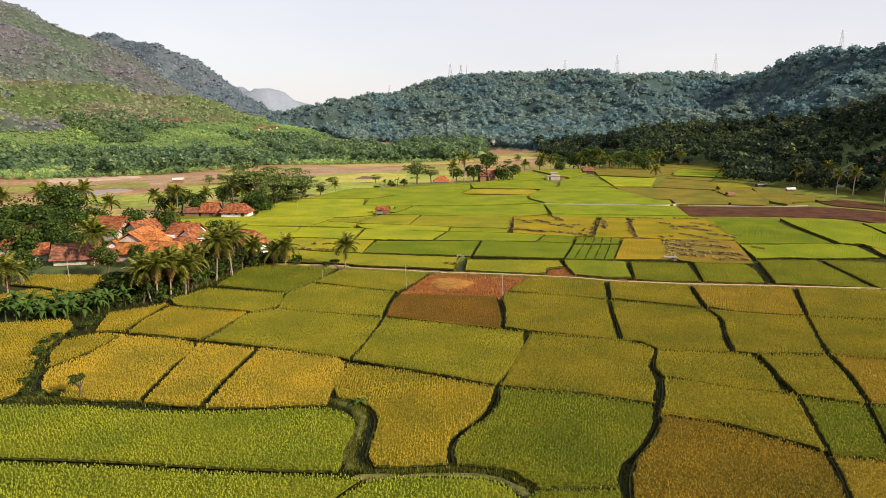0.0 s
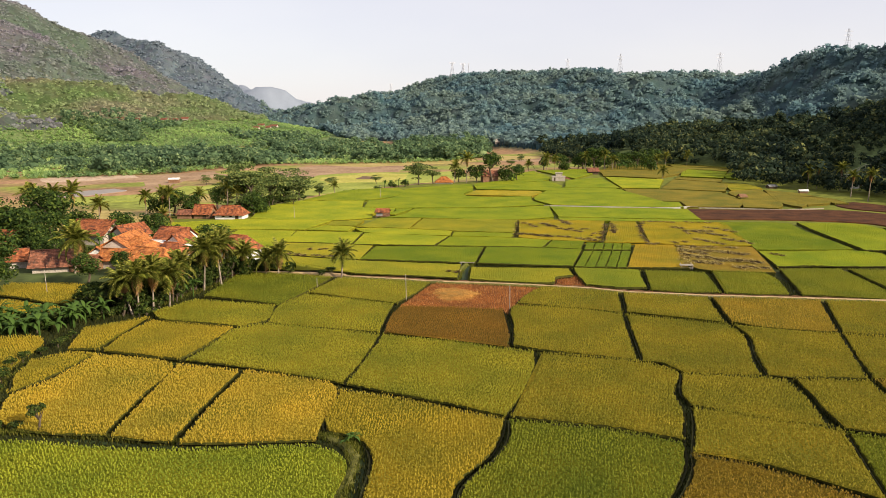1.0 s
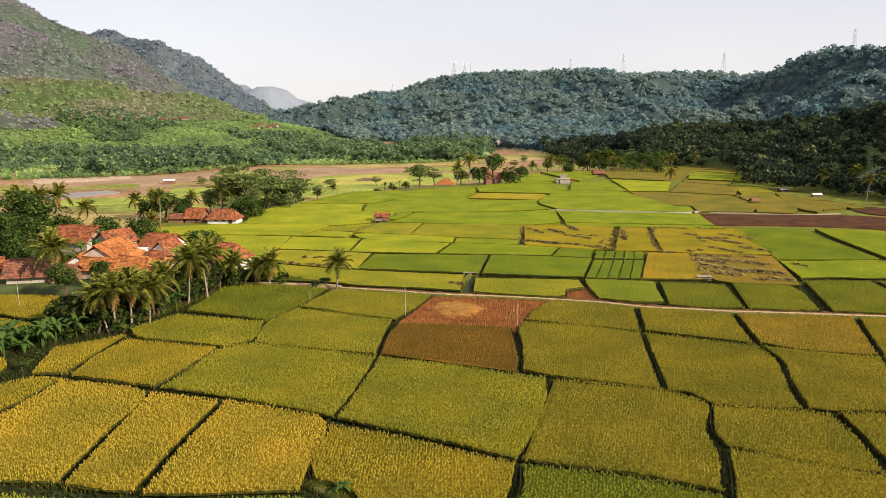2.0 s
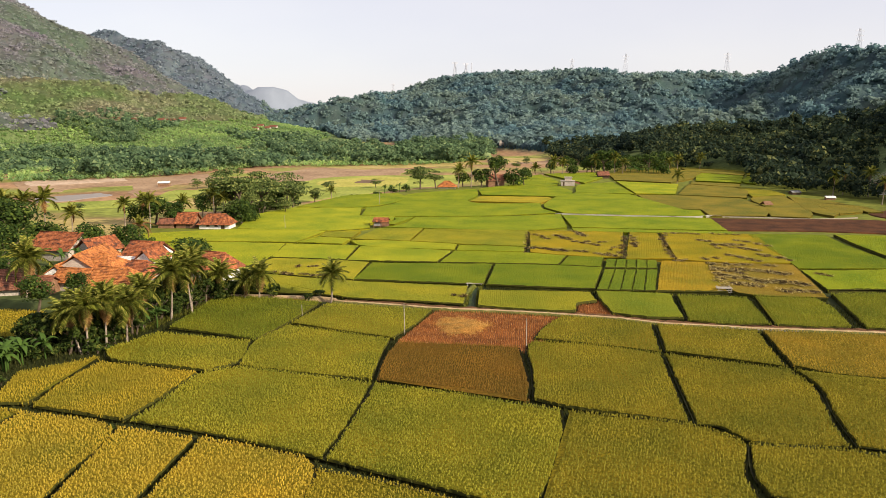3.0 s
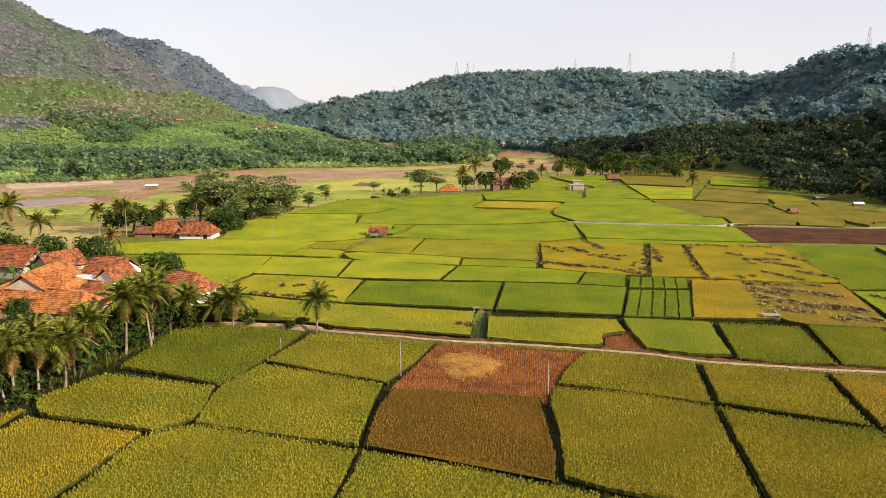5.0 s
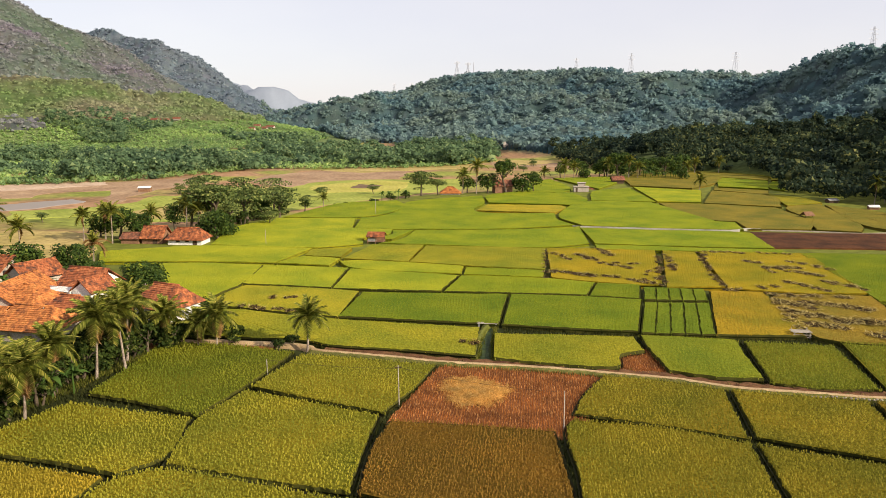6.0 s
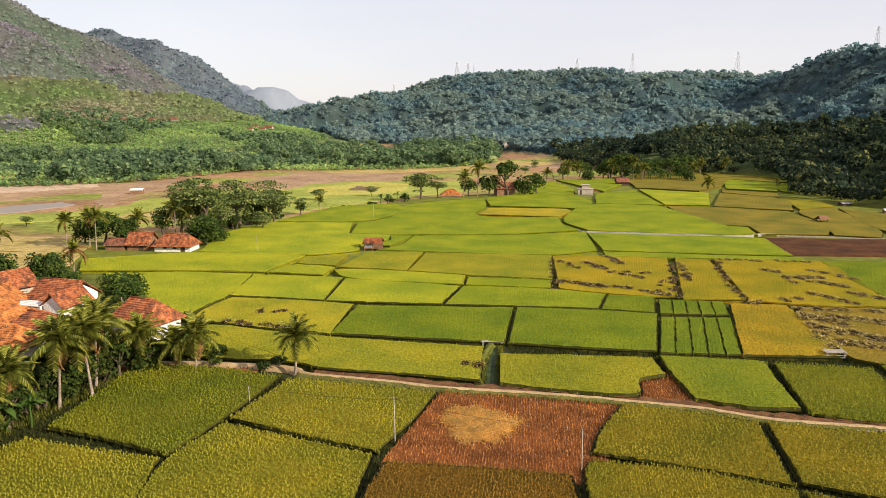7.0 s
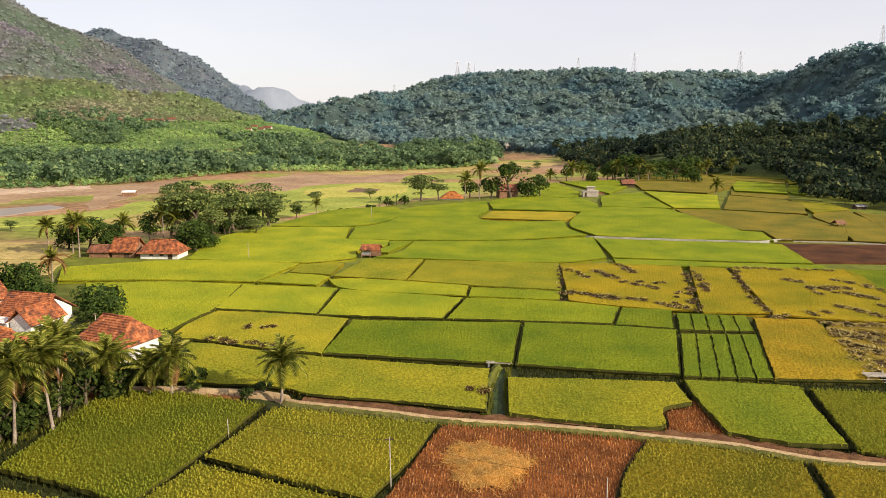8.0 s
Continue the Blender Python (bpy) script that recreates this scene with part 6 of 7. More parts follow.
for k in range(12):
    banana(99 + 1.9 * k + g0.uniform(-0.6, 0.6), 404.5 + g0.uniform(-1, 1), g0.uniform(2.2, 3.4), 3.0, 640 + k)
banana(-6.9, 68.2, 0.8, 1.2, 611)
banana(-7.5, 67.6, 0.6, 1.0, 612)

# ---- houses ----


def tile_mat(name, a, b_, c):
    m, n, l, b = material(name, 0.85, 0.2)
    pos = n.new("ShaderNodeTexCoord").outputs["Object"]
    r = ramp_of(n, [(0.34, c), (0.5, a), (0.72, b_)])
    l.new(noise_of(n, l, 1.3, 8.0, pos), r.inputs[0])
    v = n.new("ShaderNodeTexVoronoi")
    v.inputs["Scale"].default_value = 4.2
    l.new(pos, v.inputs["Vector"])
    tone = ramp_of(n, [(0.0, (0.5, 0.48, 0.48)), (1.0, (1.35, 1.3, 1.25))])
    l.new(v.outputs["Color"], tone.inputs[0])
    l.new(mix_of(n, l, 1.0, r.outputs[0], tone.outputs[0], "MULTIPLY"), b.inputs["Base Color"])
    bump_of(n, l, v.outputs["Distance"], 0.7, 0.06, b)
    return m


TILE_RED = tile_mat("clay_tiles", (0.30, 0.098, 0.04), (0.46, 0.185, 0.08), (0.10, 0.05, 0.035))
TILE_ORANGE = tile_mat("new_clay_tiles", (0.44, 0.165, 0.05), (0.54, 0.24, 0.075), (0.22, 0.085, 0.035))
TILE_OLD = tile_mat("weathered_tiles", (0.24, 0.10, 0.06), (0.36, 0.16, 0.10), (0.11, 0.065, 0.05))
WHITE_WALL = earth_mat("whitewash", (0.66, 0.64, 0.60), (0.82, 0.80, 0.77), 0.7, 5.0)
PALE_WALL = earth_mat("stained_plaster", (0.34, 0.29, 0.24), (0.52, 0.46, 0.40), 0.6, 5.0)
WOOD_WALL = earth_mat("bamboo_wall", (0.16, 0.085, 0.05), (0.30, 0.17, 0.10), 1.5, 9.0)
DARK_WOOD = earth_mat("dark_wood", (0.05, 0.035, 0.025), (0.11, 0.075, 0.05), 1.5, 9.0)
GREY_SHEET = earth_mat("grey_sheet", (0.22, 0.22, 0.22), (0.34, 0.33, 0.32), 0.8, 5.0)
mg, ng, lg, bg = material("window_glass", 0.1, 0.5)
bg.inputs["Base Color"].default_value = (0.02, 0.025, 0.03, 1)


def box(bm, x0, x1, y0, y1, z0, z1):
    bmesh.ops.create_cube(bm, size=1, matrix=Matrix.Translation(((x0 + x1) / 2, (y0 + y1) / 2, (z0 + z1) / 2)) @ Matrix.Diagonal((x1 - x0, y1 - y0, z1 - z0, 1)))


def slope_mesh(quad, mat, course=0.34):
    """One pitch of a tiled roof, from eaves to ridge in overlapping courses with a thickness."""
    a, b, c, d = (Vector(p) for p in quad)
    n = max(3, int(((d + c) / 2 - (a + b) / 2).length / course))
    up = (b - a).cross(d - a).normalized()
    if up.z < 0:
        up.negate()
    v, f = [], []
    for i in range(n):
        for t, lift in ((i / n, 0.09), ((i + 0.98) / n, 0.03)):
            v += [a.lerp(d, t) + up * lift, b.lerp(c, t) + up * lift]
    for k in range(0, 4 * n - 2, 2):
        f.append((k, k + 1, k + 3, k + 2))
    k = len(v)
    v += [a - up * 0.03, b - up * 0.03, c - up * 0.03, d - up * 0.03]
    f += [(k, k + 3, k + 2, k + 1), (0, k, k + 1, 1), (k - 2, k - 1, k + 2, k + 3), (*range(0, k, 2), k + 3, k), (*range(k - 1, 0, -2), k + 1, k + 2)]
    return mesh_from("roof_slope", [tuple(p) for p in v], f, mat)


def house(x, y, turn, wide, deep, wall, rise, label, tiles, walls, kind="gable", over=0.6, openings=(), base=None, hip=0.0, name="house"):
    """A house with its long side along local x: walls, tiled pitches, ridge cap, door and windows on the front (local -y)."""
    ob = tagged(new(name), label, "house", "village houses")
    ob.matrix_basis = pose(x, y, (float(height(x, y)) if base is None else base) - 0.02, rz=turn)
    w, d = wide / 2, deep / 2
    bm = bmesh.new()
    gable = wall + rise * (d / (d + over)) * 0.97
    prof = [(-d, 0), (d, 0), (d, wall), (0, gable), (-d, wall)] if hip < 0.3 else [(-d, 0), (d, 0), (d, wall), (-d, wall)]
    ends = [[bm.verts.new((sx, py_, pz)) for py_, pz in prof] for sx in (-w, w)]
    bm.faces.new(ends[0][::-1])
    bm.faces.new(ends[1])
    for i in range(len(prof)):
        k = (i + 1) % len(prof)
        bm.faces.new((ends[0][i], ends[0][k], ends[1][k], ends[1][i]))
    part("wall", bm_mesh("wall", bm, walls), ob)
    ez = wall - rise * over / (d + over) * 0.9
    ow, od, rz, rw = w + over * 0.8, d + over, wall + rise, w + over * 0.8 - hip
    part("roof_slope", slope_mesh(((-ow, -od, ez), (ow, -od, ez), (rw, 0, rz), (-rw, 0, rz)), tiles), ob)
    part("roof_slope", slope_mesh(((-ow, od, ez), (ow, od, ez), (rw, 0, rz), (-rw, 0, rz)), tiles), ob)
    if hip >= 0.3:
        for sx in (-1, 1):
            part("roof_slope", slope_mesh(((sx * ow, -od, ez), (sx * ow, od, ez), (sx * rw, 0.01, rz), (sx * rw, -0.01, rz)), tiles), ob)
    bm = bmesh.new()
    bmesh.ops.create_cone(bm, cap_ends=True, segments=8, radius1=0.14, radius2=0.14, depth=2 * rw + 0.1, matrix=Matrix.Translation((0, 0, rz + 0.06)) @ Euler((0, radians(90), 0)).to_matrix().to_4x4())
    part("ridge_cap", bm_mesh("ridge_cap", bm, tiles, True), ob)
    for what, cx, ww, z0, z1 in openings:
        bm = bmesh.new()
        box(bm, cx - ww / 2, cx + ww / 2, -d - 0.02, -d + 0.02, z0, z1)
        o = part(what, bm_mesh(what, bm, DARK_WOOD if what == "door" else mg), ob)
        bm = bmesh.new()
        for a0, a1, b0, b1 in ((cx - ww / 2 - 0.08, cx - ww / 2, z0, z1), (cx + ww / 2, cx + ww / 2 + 0.08, z0, z1), (cx - ww / 2 - 0.08, cx + ww / 2 + 0.08, z1, z1 + 0.08)):
            box(bm, a0, a1, -d - 0.05, -d + 0.01, b0, b1)
        part(what + "_frame", bm_mesh(what + "_frame", bm, DARK_WOOD), o)
    return ob


WIN = lambda cx: ("window", cx, 0.8, 1.0, 1.9)
DOOR = lambda cx: ("door", cx, 0.9, 0.05, 2.0)
# farmhouse at the rice field's rim
house(-59.0, 216.8, -4, 8.0, 5.2, 1.6, 2.1, "whitewashed farmhouse with red clay tile roof by the rice", TILE_RED, WHITE_WALL, hip=1.9, over=0.7, openings=(("window", -1.6, 0.7, 0.7, 1.3), ("window", 0.6, 0.7, 0.7, 1.3), ("door", 2.4, 0.8, 0.05, 1.45)))
house(-67.2, 218.2, -4, 4.8, 5.0, 1.6, 2.3, "brown wooden house with red tile roof beside the farmhouse", TILE_RED, WOOD_WALL, openings=(("door", 0.8, 0.9, 0.05, 1.5),))
house(-72.4, 217.6, -4, 4.2, 3.6, 1.3, 1.1, "low brown shed with old tile roof", TILE_OLD, WOOD_WALL, over=0.4, name="shed")
# village
house(-54.8, 159.8, -16, 6.4, 6.2, 2.5, 2.2, "white village house with red tile roof", TILE_RED, WHITE_WALL, openings=(WIN(-1.6), WIN(0.2)))
house(-57.0, 155.4, -16, 4.6, 1.8, 2.3, 0.25, "white sheet veranda roof before a village house", WHITE_WALL, WHITE_WALL, over=0.3, name="veranda")
house(-52.4, 156.0, 74, 5.2, 3.2, 2.5, 1.6, "white gabled wing with light red tiles", TILE_RED, WHITE_WALL, over=0.5)
house(-61.9, 151.8, 92, 12.0, 5.6, 2.7, 2.0, "long village house with orange tiles and dull plaster gable", TILE_ORANGE, PALE_WALL, over=0.6)
house(-58.4, 149.4, -12, 6.8, 7.0, 2.2, 2.2, "village house with bright orange hipped tile roof", TILE_ORANGE, PALE_WALL, hip=3.2, over=0.7)
house(-50.4, 145.2, -12, 6.4, 6.0, 2.1, 1.8, "village house with weathered red hipped roof", TILE_RED, PALE_WALL, hip=2.2, over=0.6)
house(-52.2, 139.6, -12, 8.4, 6.4, 1.9, 2.0, "village house with orange tile roof behind palms", TILE_ORANGE, PALE_WALL, hip=2.0, over=0.7)
house(-59.4, 141.6, -12, 5.4, 4.8, 1.7, 1.6, "small orange-roofed house at the village edge", TILE_ORANGE, PALE_WALL, over=0.5)
house(-47.6, 132.2, -12, 5.4, 3.0, 1.8, 0.7, "lean-to with grey sheet roof", GREY_SHEET, WOOD_WALL, over=0.4, name="lean_to")
house(-45.4, 127.6, -12, 4.8, 3.8, 1.6, 1.2, "low house with red tile roof under the palms", TILE_RED, WOOD_WALL, over=0.5)
house(-38.4, 148.2, -24, 6.4, 5.8, 2.4, 2.4, "white-walled house with orange-red hipped tile roof", TILE_RED, WHITE_WALL, hip=1.5, over=0.7, openings=(WIN(1.8), DOOR(0.2)))
house(-75.5, 168.6, -14, 9.0, 7.6, 2.5, 2.6, "broad village house with mottled red tile roof", TILE_RED, PALE_WALL, over=0.7)
house(-67.4, 167.0, 60, 6.4, 5.2, 2.3, 2.0, "village house with dull red roof", TILE_RED, PALE_WALL, over=0.6)
house(-64.4, 146.4, 92, 4.6, 4.0, 1.7, 1.5, "small white-gabled village annex", TILE_ORANGE, WHITE_WALL, over=0.4)
house(-63.6, 138.2, -6, 4.4, 4.0, 1.4, 1.4, "brown wooden house with dark red roof behind a palm", TILE_OLD, WOOD_WALL, over=0.5)
house(-69.4, 138.6, 14, 6.6, 5.4, 1.5, 2.2, "village house with dark red roof and pale eaves", TILE_OLD, PALE_WALL, over=0.8)
house(-78.5, 141.5, 20, 4.4, 4.4, 1.6, 1.7, "small plaster-gabled house with red roof", TILE_RED, PALE_WALL, over=0.5)
house(-91.0, 158.0, -10, 7.0, 6.0, 2.2, 2.2, "red-roofed house half hidden by trees", TILE_RED, PALE_WALL, over=0.6)
house(-87.0, 149.0, -10, 6.0, 5.0, 1.8, 1.8, "red-roofed house at the village edge", TILE_RED, PALE_WALL, over=0.6)
# beyond the rice
house(3.8, 329.5, 0, 7.4, 6.0, 0.9, 2.0, "small house with bright red-orange hipped roof", TILE_ORANGE, WHITE_WALL, hip=3.0, over=0.6)
house(24.5, 336, 10, 7.0, 5.0, 3.0, 2.0, "reddish house half hidden by trees", TILE_OLD, WOOD_WALL, over=0.5)
house(80.6, 379, 0, 5.0, 4.0, 1.8, 1.4, "dark field hut under a tree", TILE_OLD, DARK_WOOD, over=0.6, name="field_hut")
for x, y, w in ((-292, 828, 9), (-300, 821, 7), (-283, 838, 7), (-331, 780, 9), (-318, 795, 7), (-202, 884, 9), (-211, 868, 7), (-197, 899, 9), (-210, 890, 7)):
    house(x, y, (x * 7) % 20 - 10, w, 6, 1.6, 1.7, "far hillside house with dull red roof and pale walls", TILE_OLD, PALE_WALL, over=0.6)
house(-124.6, 353.9, 8, 4.8, 2.8, 1.7, 0.5, "small white-roofed shelter on the mud flat", WHITE_WALL, WOOD_WALL, over=0.3, name="shelter")
house(137.5, 302, 10, 3.6, 2.4, 1.0, 0.5, "low dark shed with a pale sheet roof by the wood", GREY_SHEET, DARK_WOOD, over=0.3, name="shed")
house(141.0, 283, -8, 3.0, 2.0, 0.9, 0.4, "small white-roofed shelter at the wood edge", WHITE_WALL, WOOD_WALL, over=0.3, name="shelter")
house(174.5, 303, -6, 10.0, 6.0, 2.3, 1.9, "white house with weathered tile roof before the wooded slope", TILE_OLD, WHITE_WALL, over=0.7, openings=(WIN(-3.5), DOOR(-1.2), WIN(1.4)))
house(184, 292, 80, 6.0, 4.6, 2.2, 1.8, "red-roofed house wing under tall palms", TILE_RED, PALE_WALL, over=0.6)
house(60, 690, 0, 10, 7, 2.5, 2.5, "lone pale hut on the far river plain", PALE_WALL, PALE_WALL, over=0.5, name="hut")


def field_hut(x, y, wide, deep, label):
    """An open rice hut on posts: deck, half walls and a tiled roof."""
    ob = tagged(new("field_hut"), label, "hut")
    ob.matrix_basis = pose(x, y, GROUND, rz=-4)
    w, d = wide / 2, deep / 2
    for px_ in (-w, 0, w):
        for py_ in (-d, d):
            bm = bmesh.new()
            box(bm, px_ - 0.07, px_ + 0.07, py_ - 0.07, py_ + 0.07, 0, 2.0)
            part("post", bm_mesh("post", bm, WOOD_WALL), ob)
    bm = bmesh.new()
    box(bm, -w - 0.1, w + 0.1, -d - 0.1, d + 0.1, 0.55, 0.66)
    part("deck", bm_mesh("deck", bm, WOOD_WALL), ob)
    bm = bmesh.new()
    box(bm, -w + 0.08, 0.2, -d - 0.03, -d + 0.03, 0.66, 1.5)
    part("wall_panel", bm_mesh("wall_panel", bm, GREY_SHEET), ob, "grey woven wall panel")
    bm = bmesh.new()
    box(bm, -w + 0.08, w - 0.08, d - 0.03, d + 0.03, 0.66, 1.6)
    part("wall_panel", bm_mesh("wall_panel", bm, WOOD_WALL), ob)
    for sy in (-1, 1):
        part("roof_slope", slope_mesh(((-w - 0.4, sy * (d + 0.5), 1.75), (w + 0.4, sy * (d + 0.5), 1.75), (w + 0.2, 0, 2.75), (-w - 0.2, 0, 2.75)), TILE_RED), ob)
    return ob


field_hut(-15.1, 217.0, 3.6, 3.0, "field hut on posts with red tile roof among rice")




def pale_pump_house(x, y):
    """Pale two-part block with flat slabs and an upper room."""
    ob = tagged(new("pump_house"), "pale concrete pump house with a small upper room", "building")
    ob.matrix_basis = pose(x, y, GROUND, rz=-6) @ Matrix.Scale(0.85, 4)
    for nm, b in (("lower_room", (-3.4, 3.4, -2.4, 2.4, 0, 2.4)), ("lower_slab", (-3.7, 3.7, -2.7, 2.7, 2.4, 2.6)), ("upper_room", (-1.5, 1.9, -1.6, 1.6, 2.6, 4.2)), ("upper_slab", (-1.9, 2.3, -2.0, 2.0, 4.2, 4.4))):
        bm = bmesh.new()
        box(bm, *b)
        bmesh.ops.bevel(bm, geom=bm.edges[:], offset=0.04, segments=1, affect="EDGES")
        part(nm, bm_mesh(nm, bm, PALE_WALL), ob)
    bm = bmesh.new()
    box(bm, -2.6, -1.7, -2.43, -2.38, 0.05, 2.0)
    part("door", bm_mesh("door", bm, DARK_WOOD), ob)
    part("awning", slope_mesh(((3.4, -2.4, 1.6), (6.2, -2.4, 1.0), (6.2, 1.6, 1.3), (3.4, 1.6, 2.2)), TILE_OLD), ob, "brown tiled awning")


pale_pump_house(56.5, 340.0)

# ---- poles, wires, towers ----


def pole(x, y, tall, label, arm=False, mat=None):
    ob = tagged(new("pole"), label, "pole", "field poles")
    ob.matrix_basis = pose(x, y, GROUND - 0.05, 1.0, -0.8, 0)
    v, f = tube([(0, 0, 0), (0, 0, tall * 0.5), (0, 0, tall)], [0.055, 0.048, 0.04], 8)
    part("shaft", mesh_from("shaft", v, f, mat or MAT_POLE, True), ob)
    if arm:
        bm = bmesh.new()
        box(bm, -0.35, 0.35, -0.03, 0.03, tall - 0.25, tall - 0.17)
        part("cross_arm", bm_mesh("cross_arm", bm, DARK_WOOD), ob)
    return ob


MAT_POLE = earth_mat("grey_bamboo", (0.28, 0.25, 0.20), (0.46, 0.41, 0.35), 2.0, 9.0)
POLES = [(-4.2, 118.6, 4.6), (11.6, 113.2, 4.0), (-19.8, 128.2, 1.9), (-39.9, 212.3, 4.0), (-19.5, 265.4, 5.2), (-63.4, 123.9, 4.4), (-43.5, 153.5, 5.0), (-50.6, 139.0, 5.2)]
for x, y, tall in POLES:
    pole(x, y, tall, "thin pale pole standing in the rice", tall > 4.5)


def wire(a, b, sag, thick):
    pts = [Vector(a).lerp(Vector(b), i / 16) - Vector((0, 0, sag * 4 * (i / 16) * (1 - i / 16))) for i in range(17)]
    cu = bpy.data.curves.new("wire", "CURVE")
    cu.dimensions, cu.bevel_depth, cu.bevel_resolution = "3D", thick, 1
    sp = cu.splines.new("POLY")
    sp.points.add(16)
    for p, q in zip(sp.points, pts):
        p.co = (*q, 1)
    cu.materials.append(DARK_WOOD)
    tagged(new("wire", cu), "thin dark wire strung between poles", "wire", "wires")


wire((-4.2, 118.6, 3.4), (-19.8, 128.2, 1.0), 0.25, 0.014)
wire((-4.2, 118.6, 3.5), (11.6, 113.2, 3.0), 0.4, 0.012)

MAT_STEEL = material("galvanised_steel", 0.5, 0.4)[0]
# galvanised grey, lightened to stand for the haze before the ridge
MAT_STEEL.node_tree.nodes["Principled BSDF"].inputs["Base Color"].default_value = (0.62, 0.63, 0.68, 1)


def tower(x, y, tall, foot, bar, arms, label):
    """A lattice pylon: four legs, braces, and cross-arms."""
    ob = tagged(new("pylon"), label, "pylon", "pylons on the ridge")
    ob.matrix_basis = pose(x, y, float(height(x, y)) - 1.0, rz=20)

    def beam(bm, a, b, t):
        d = Vector(b) - Vector(a)
        bmesh.ops.create_cone(bm, cap_ends=True, segments=4, radius1=t, radius2=t, depth=d.length, matrix=Matrix.Translation((Vector(a) + Vector(b)) / 2) @ d.to_track_quat("Z", "Y").to_matrix().to_4x4())

    wd = lambda t: foot * (1 - t) ** 1.3 + foot * 0.12
    for sx, sy in ((1, 1), (1, -1), (-1, 1), (-1, -1)):
        v, f = tube([(sx * wd(i / 8), sy * wd(i / 8), i / 8 * tall) for i in range(9)], [bar] * 9, 4)
        part("leg", mesh_from("leg", v, f, MAT_STEEL), ob)
    bm = bmesh.new()
    for i in range(8):
        a, b = i / 8, (i + 1) / 8
        for (p, q) in (((1, 1), (1, -1)), ((1, -1), (-1, -1)), ((-1, -1), (-1, 1)), ((-1, 1), (1, 1))):
            beam(bm, (p[0] * wd(a), p[1] * wd(a), a * tall), (q[0] * wd(b), q[1] * wd(b), b * tall), bar * 0.6)
    part("bracing", bm_mesh("bracing", bm, MAT_STEEL), ob)
    for t in arms:
        bm = bmesh.new()
        for s in (-1, 1):
            beam(bm, (0, 0, t * tall), (s * foot * 1.5, 0, t * tall), bar * 0.8)
            beam(bm, (0, 0, (t + 0.05) * tall), (s * foot * 1.5, 0, t * tall), bar * 0.6)
        part("cross_arm", bm_mesh("cross_arm", bm, MAT_STEEL), ob)


for x, y, tall, foot, bar, arms in ((514, 937, 52, 5.0, 0.22, (0.72, 0.83, 0.93)), (443, 1167, 48, 5.0, 0.24, (0.72, 0.83, 0.93)), (317, 1287, 42, 4.5, 0.24, (0.75, 0.88)), (244, 1387, 28, 4.0, 0.24, (0.8, 0.9)),
                                    (36, 1690, 36, 5.0, 0.4, (0.9, 0.97)), (60, 1680, 36, 5.0, 0.4, (0.9, 0.97)), (72, 1670, 36, 1.6, 0.3, (0.95,)), (-117, 1916, 32, 4.0, 0.35, (0.9, 0.97)), (-70, 1850, 30, 4.0, 0.35, (0.9, 0.97)), (495, 980, 24, 2.4, 0.2, (0.9,))):
    tower(x, y, tall, foot, bar, arms, "steel lattice power pylon on the wooded ridge")

# ---- small things in the fields ----


def trellis(x, y, long):
    """A climbing-bean trellis: posts with two pale rails along the slope."""
    z = float(height(x, y))
    ob = tagged(new("bean_trellis"), "long pale bamboo trellis on the garden slope", "trellis", "garden trellises")
    ob.matrix_basis = pose(x, y, z, rz=4)
    for k in range(6):
        px_ = long * (k / 5 - 0.5)
        drop = float(height(x + px_, y)) - z
        v, f = tube([(px_, 0, drop - 0.4), (px_, 0, drop + 1.7)], [0.07, 0.06], 6)
        part("post", mesh_from("post", v, f, MAT_POLE), ob)
    for up in (0.8, 1.6):
        bm = bmesh.new()
        for k in range(5):
            a, b = (Vector((long * (q / 5 - 0.5), 0, float(height(x + long * (q / 5 - 0.5), y)) - z + up)) for q in (k, k + 1))
            bmesh.ops.create_cone(bm, cap_ends=True, segments=6, radius1=0.09, radius2=0.09, depth=(b - a).length, matrix=Matrix.Translation((a + b) / 2) @ (b - a).to_track_quat("Z", "Y").to_matrix().to_4x4())
        part("rail", bm_mesh("rail", bm, MAT_POLE), ob)


for k in range(6):
    trellis(199, 323 + 3.6 * k, 34)


def work_stand(x, y):
    """A low bamboo platform with a pale cover."""
    ob = tagged(new("bamboo_stand"), "low weathered bamboo stand beside the cut rice", "stand")
    ob.matrix_basis = pose(x, y, GROUND, rz=-5)
    for k in range(4):
        bm = bmesh.new()
        sx, sy = (-1, 1)[k % 2], (-1, 1)[k // 2]
        box(bm, sx * 1.0 - 0.05, sx * 1.0 + 0.05, sy * 0.6 - 0.05, sy * 0.6 + 0.05, 0, 1.1 + 0.1 * k)
        part("leg", bm_mesh("leg", bm, MAT_POLE), ob)
    for k in range(7):
        bm = bmesh.new()
        box(bm, -1.25, 1.25, -0.75 + k * 0.22, -0.62 + k * 0.22, 1.0 + 0.03 * (k % 2), 1.06 + 0.03 * (k % 2))
        part("slat", bm_mesh("slat", bm, MAT_POLE), ob)
    for k in range(2):
        bm = bmesh.new()
        box(bm, -1.2, 1.2, -0.66, -0.6, 0.35 + 0.3 * k, 0.43 + 0.3 * k)
        part("rail", bm_mesh("rail", bm, MAT_POLE), ob)


work_stand(48.1, 142.2)

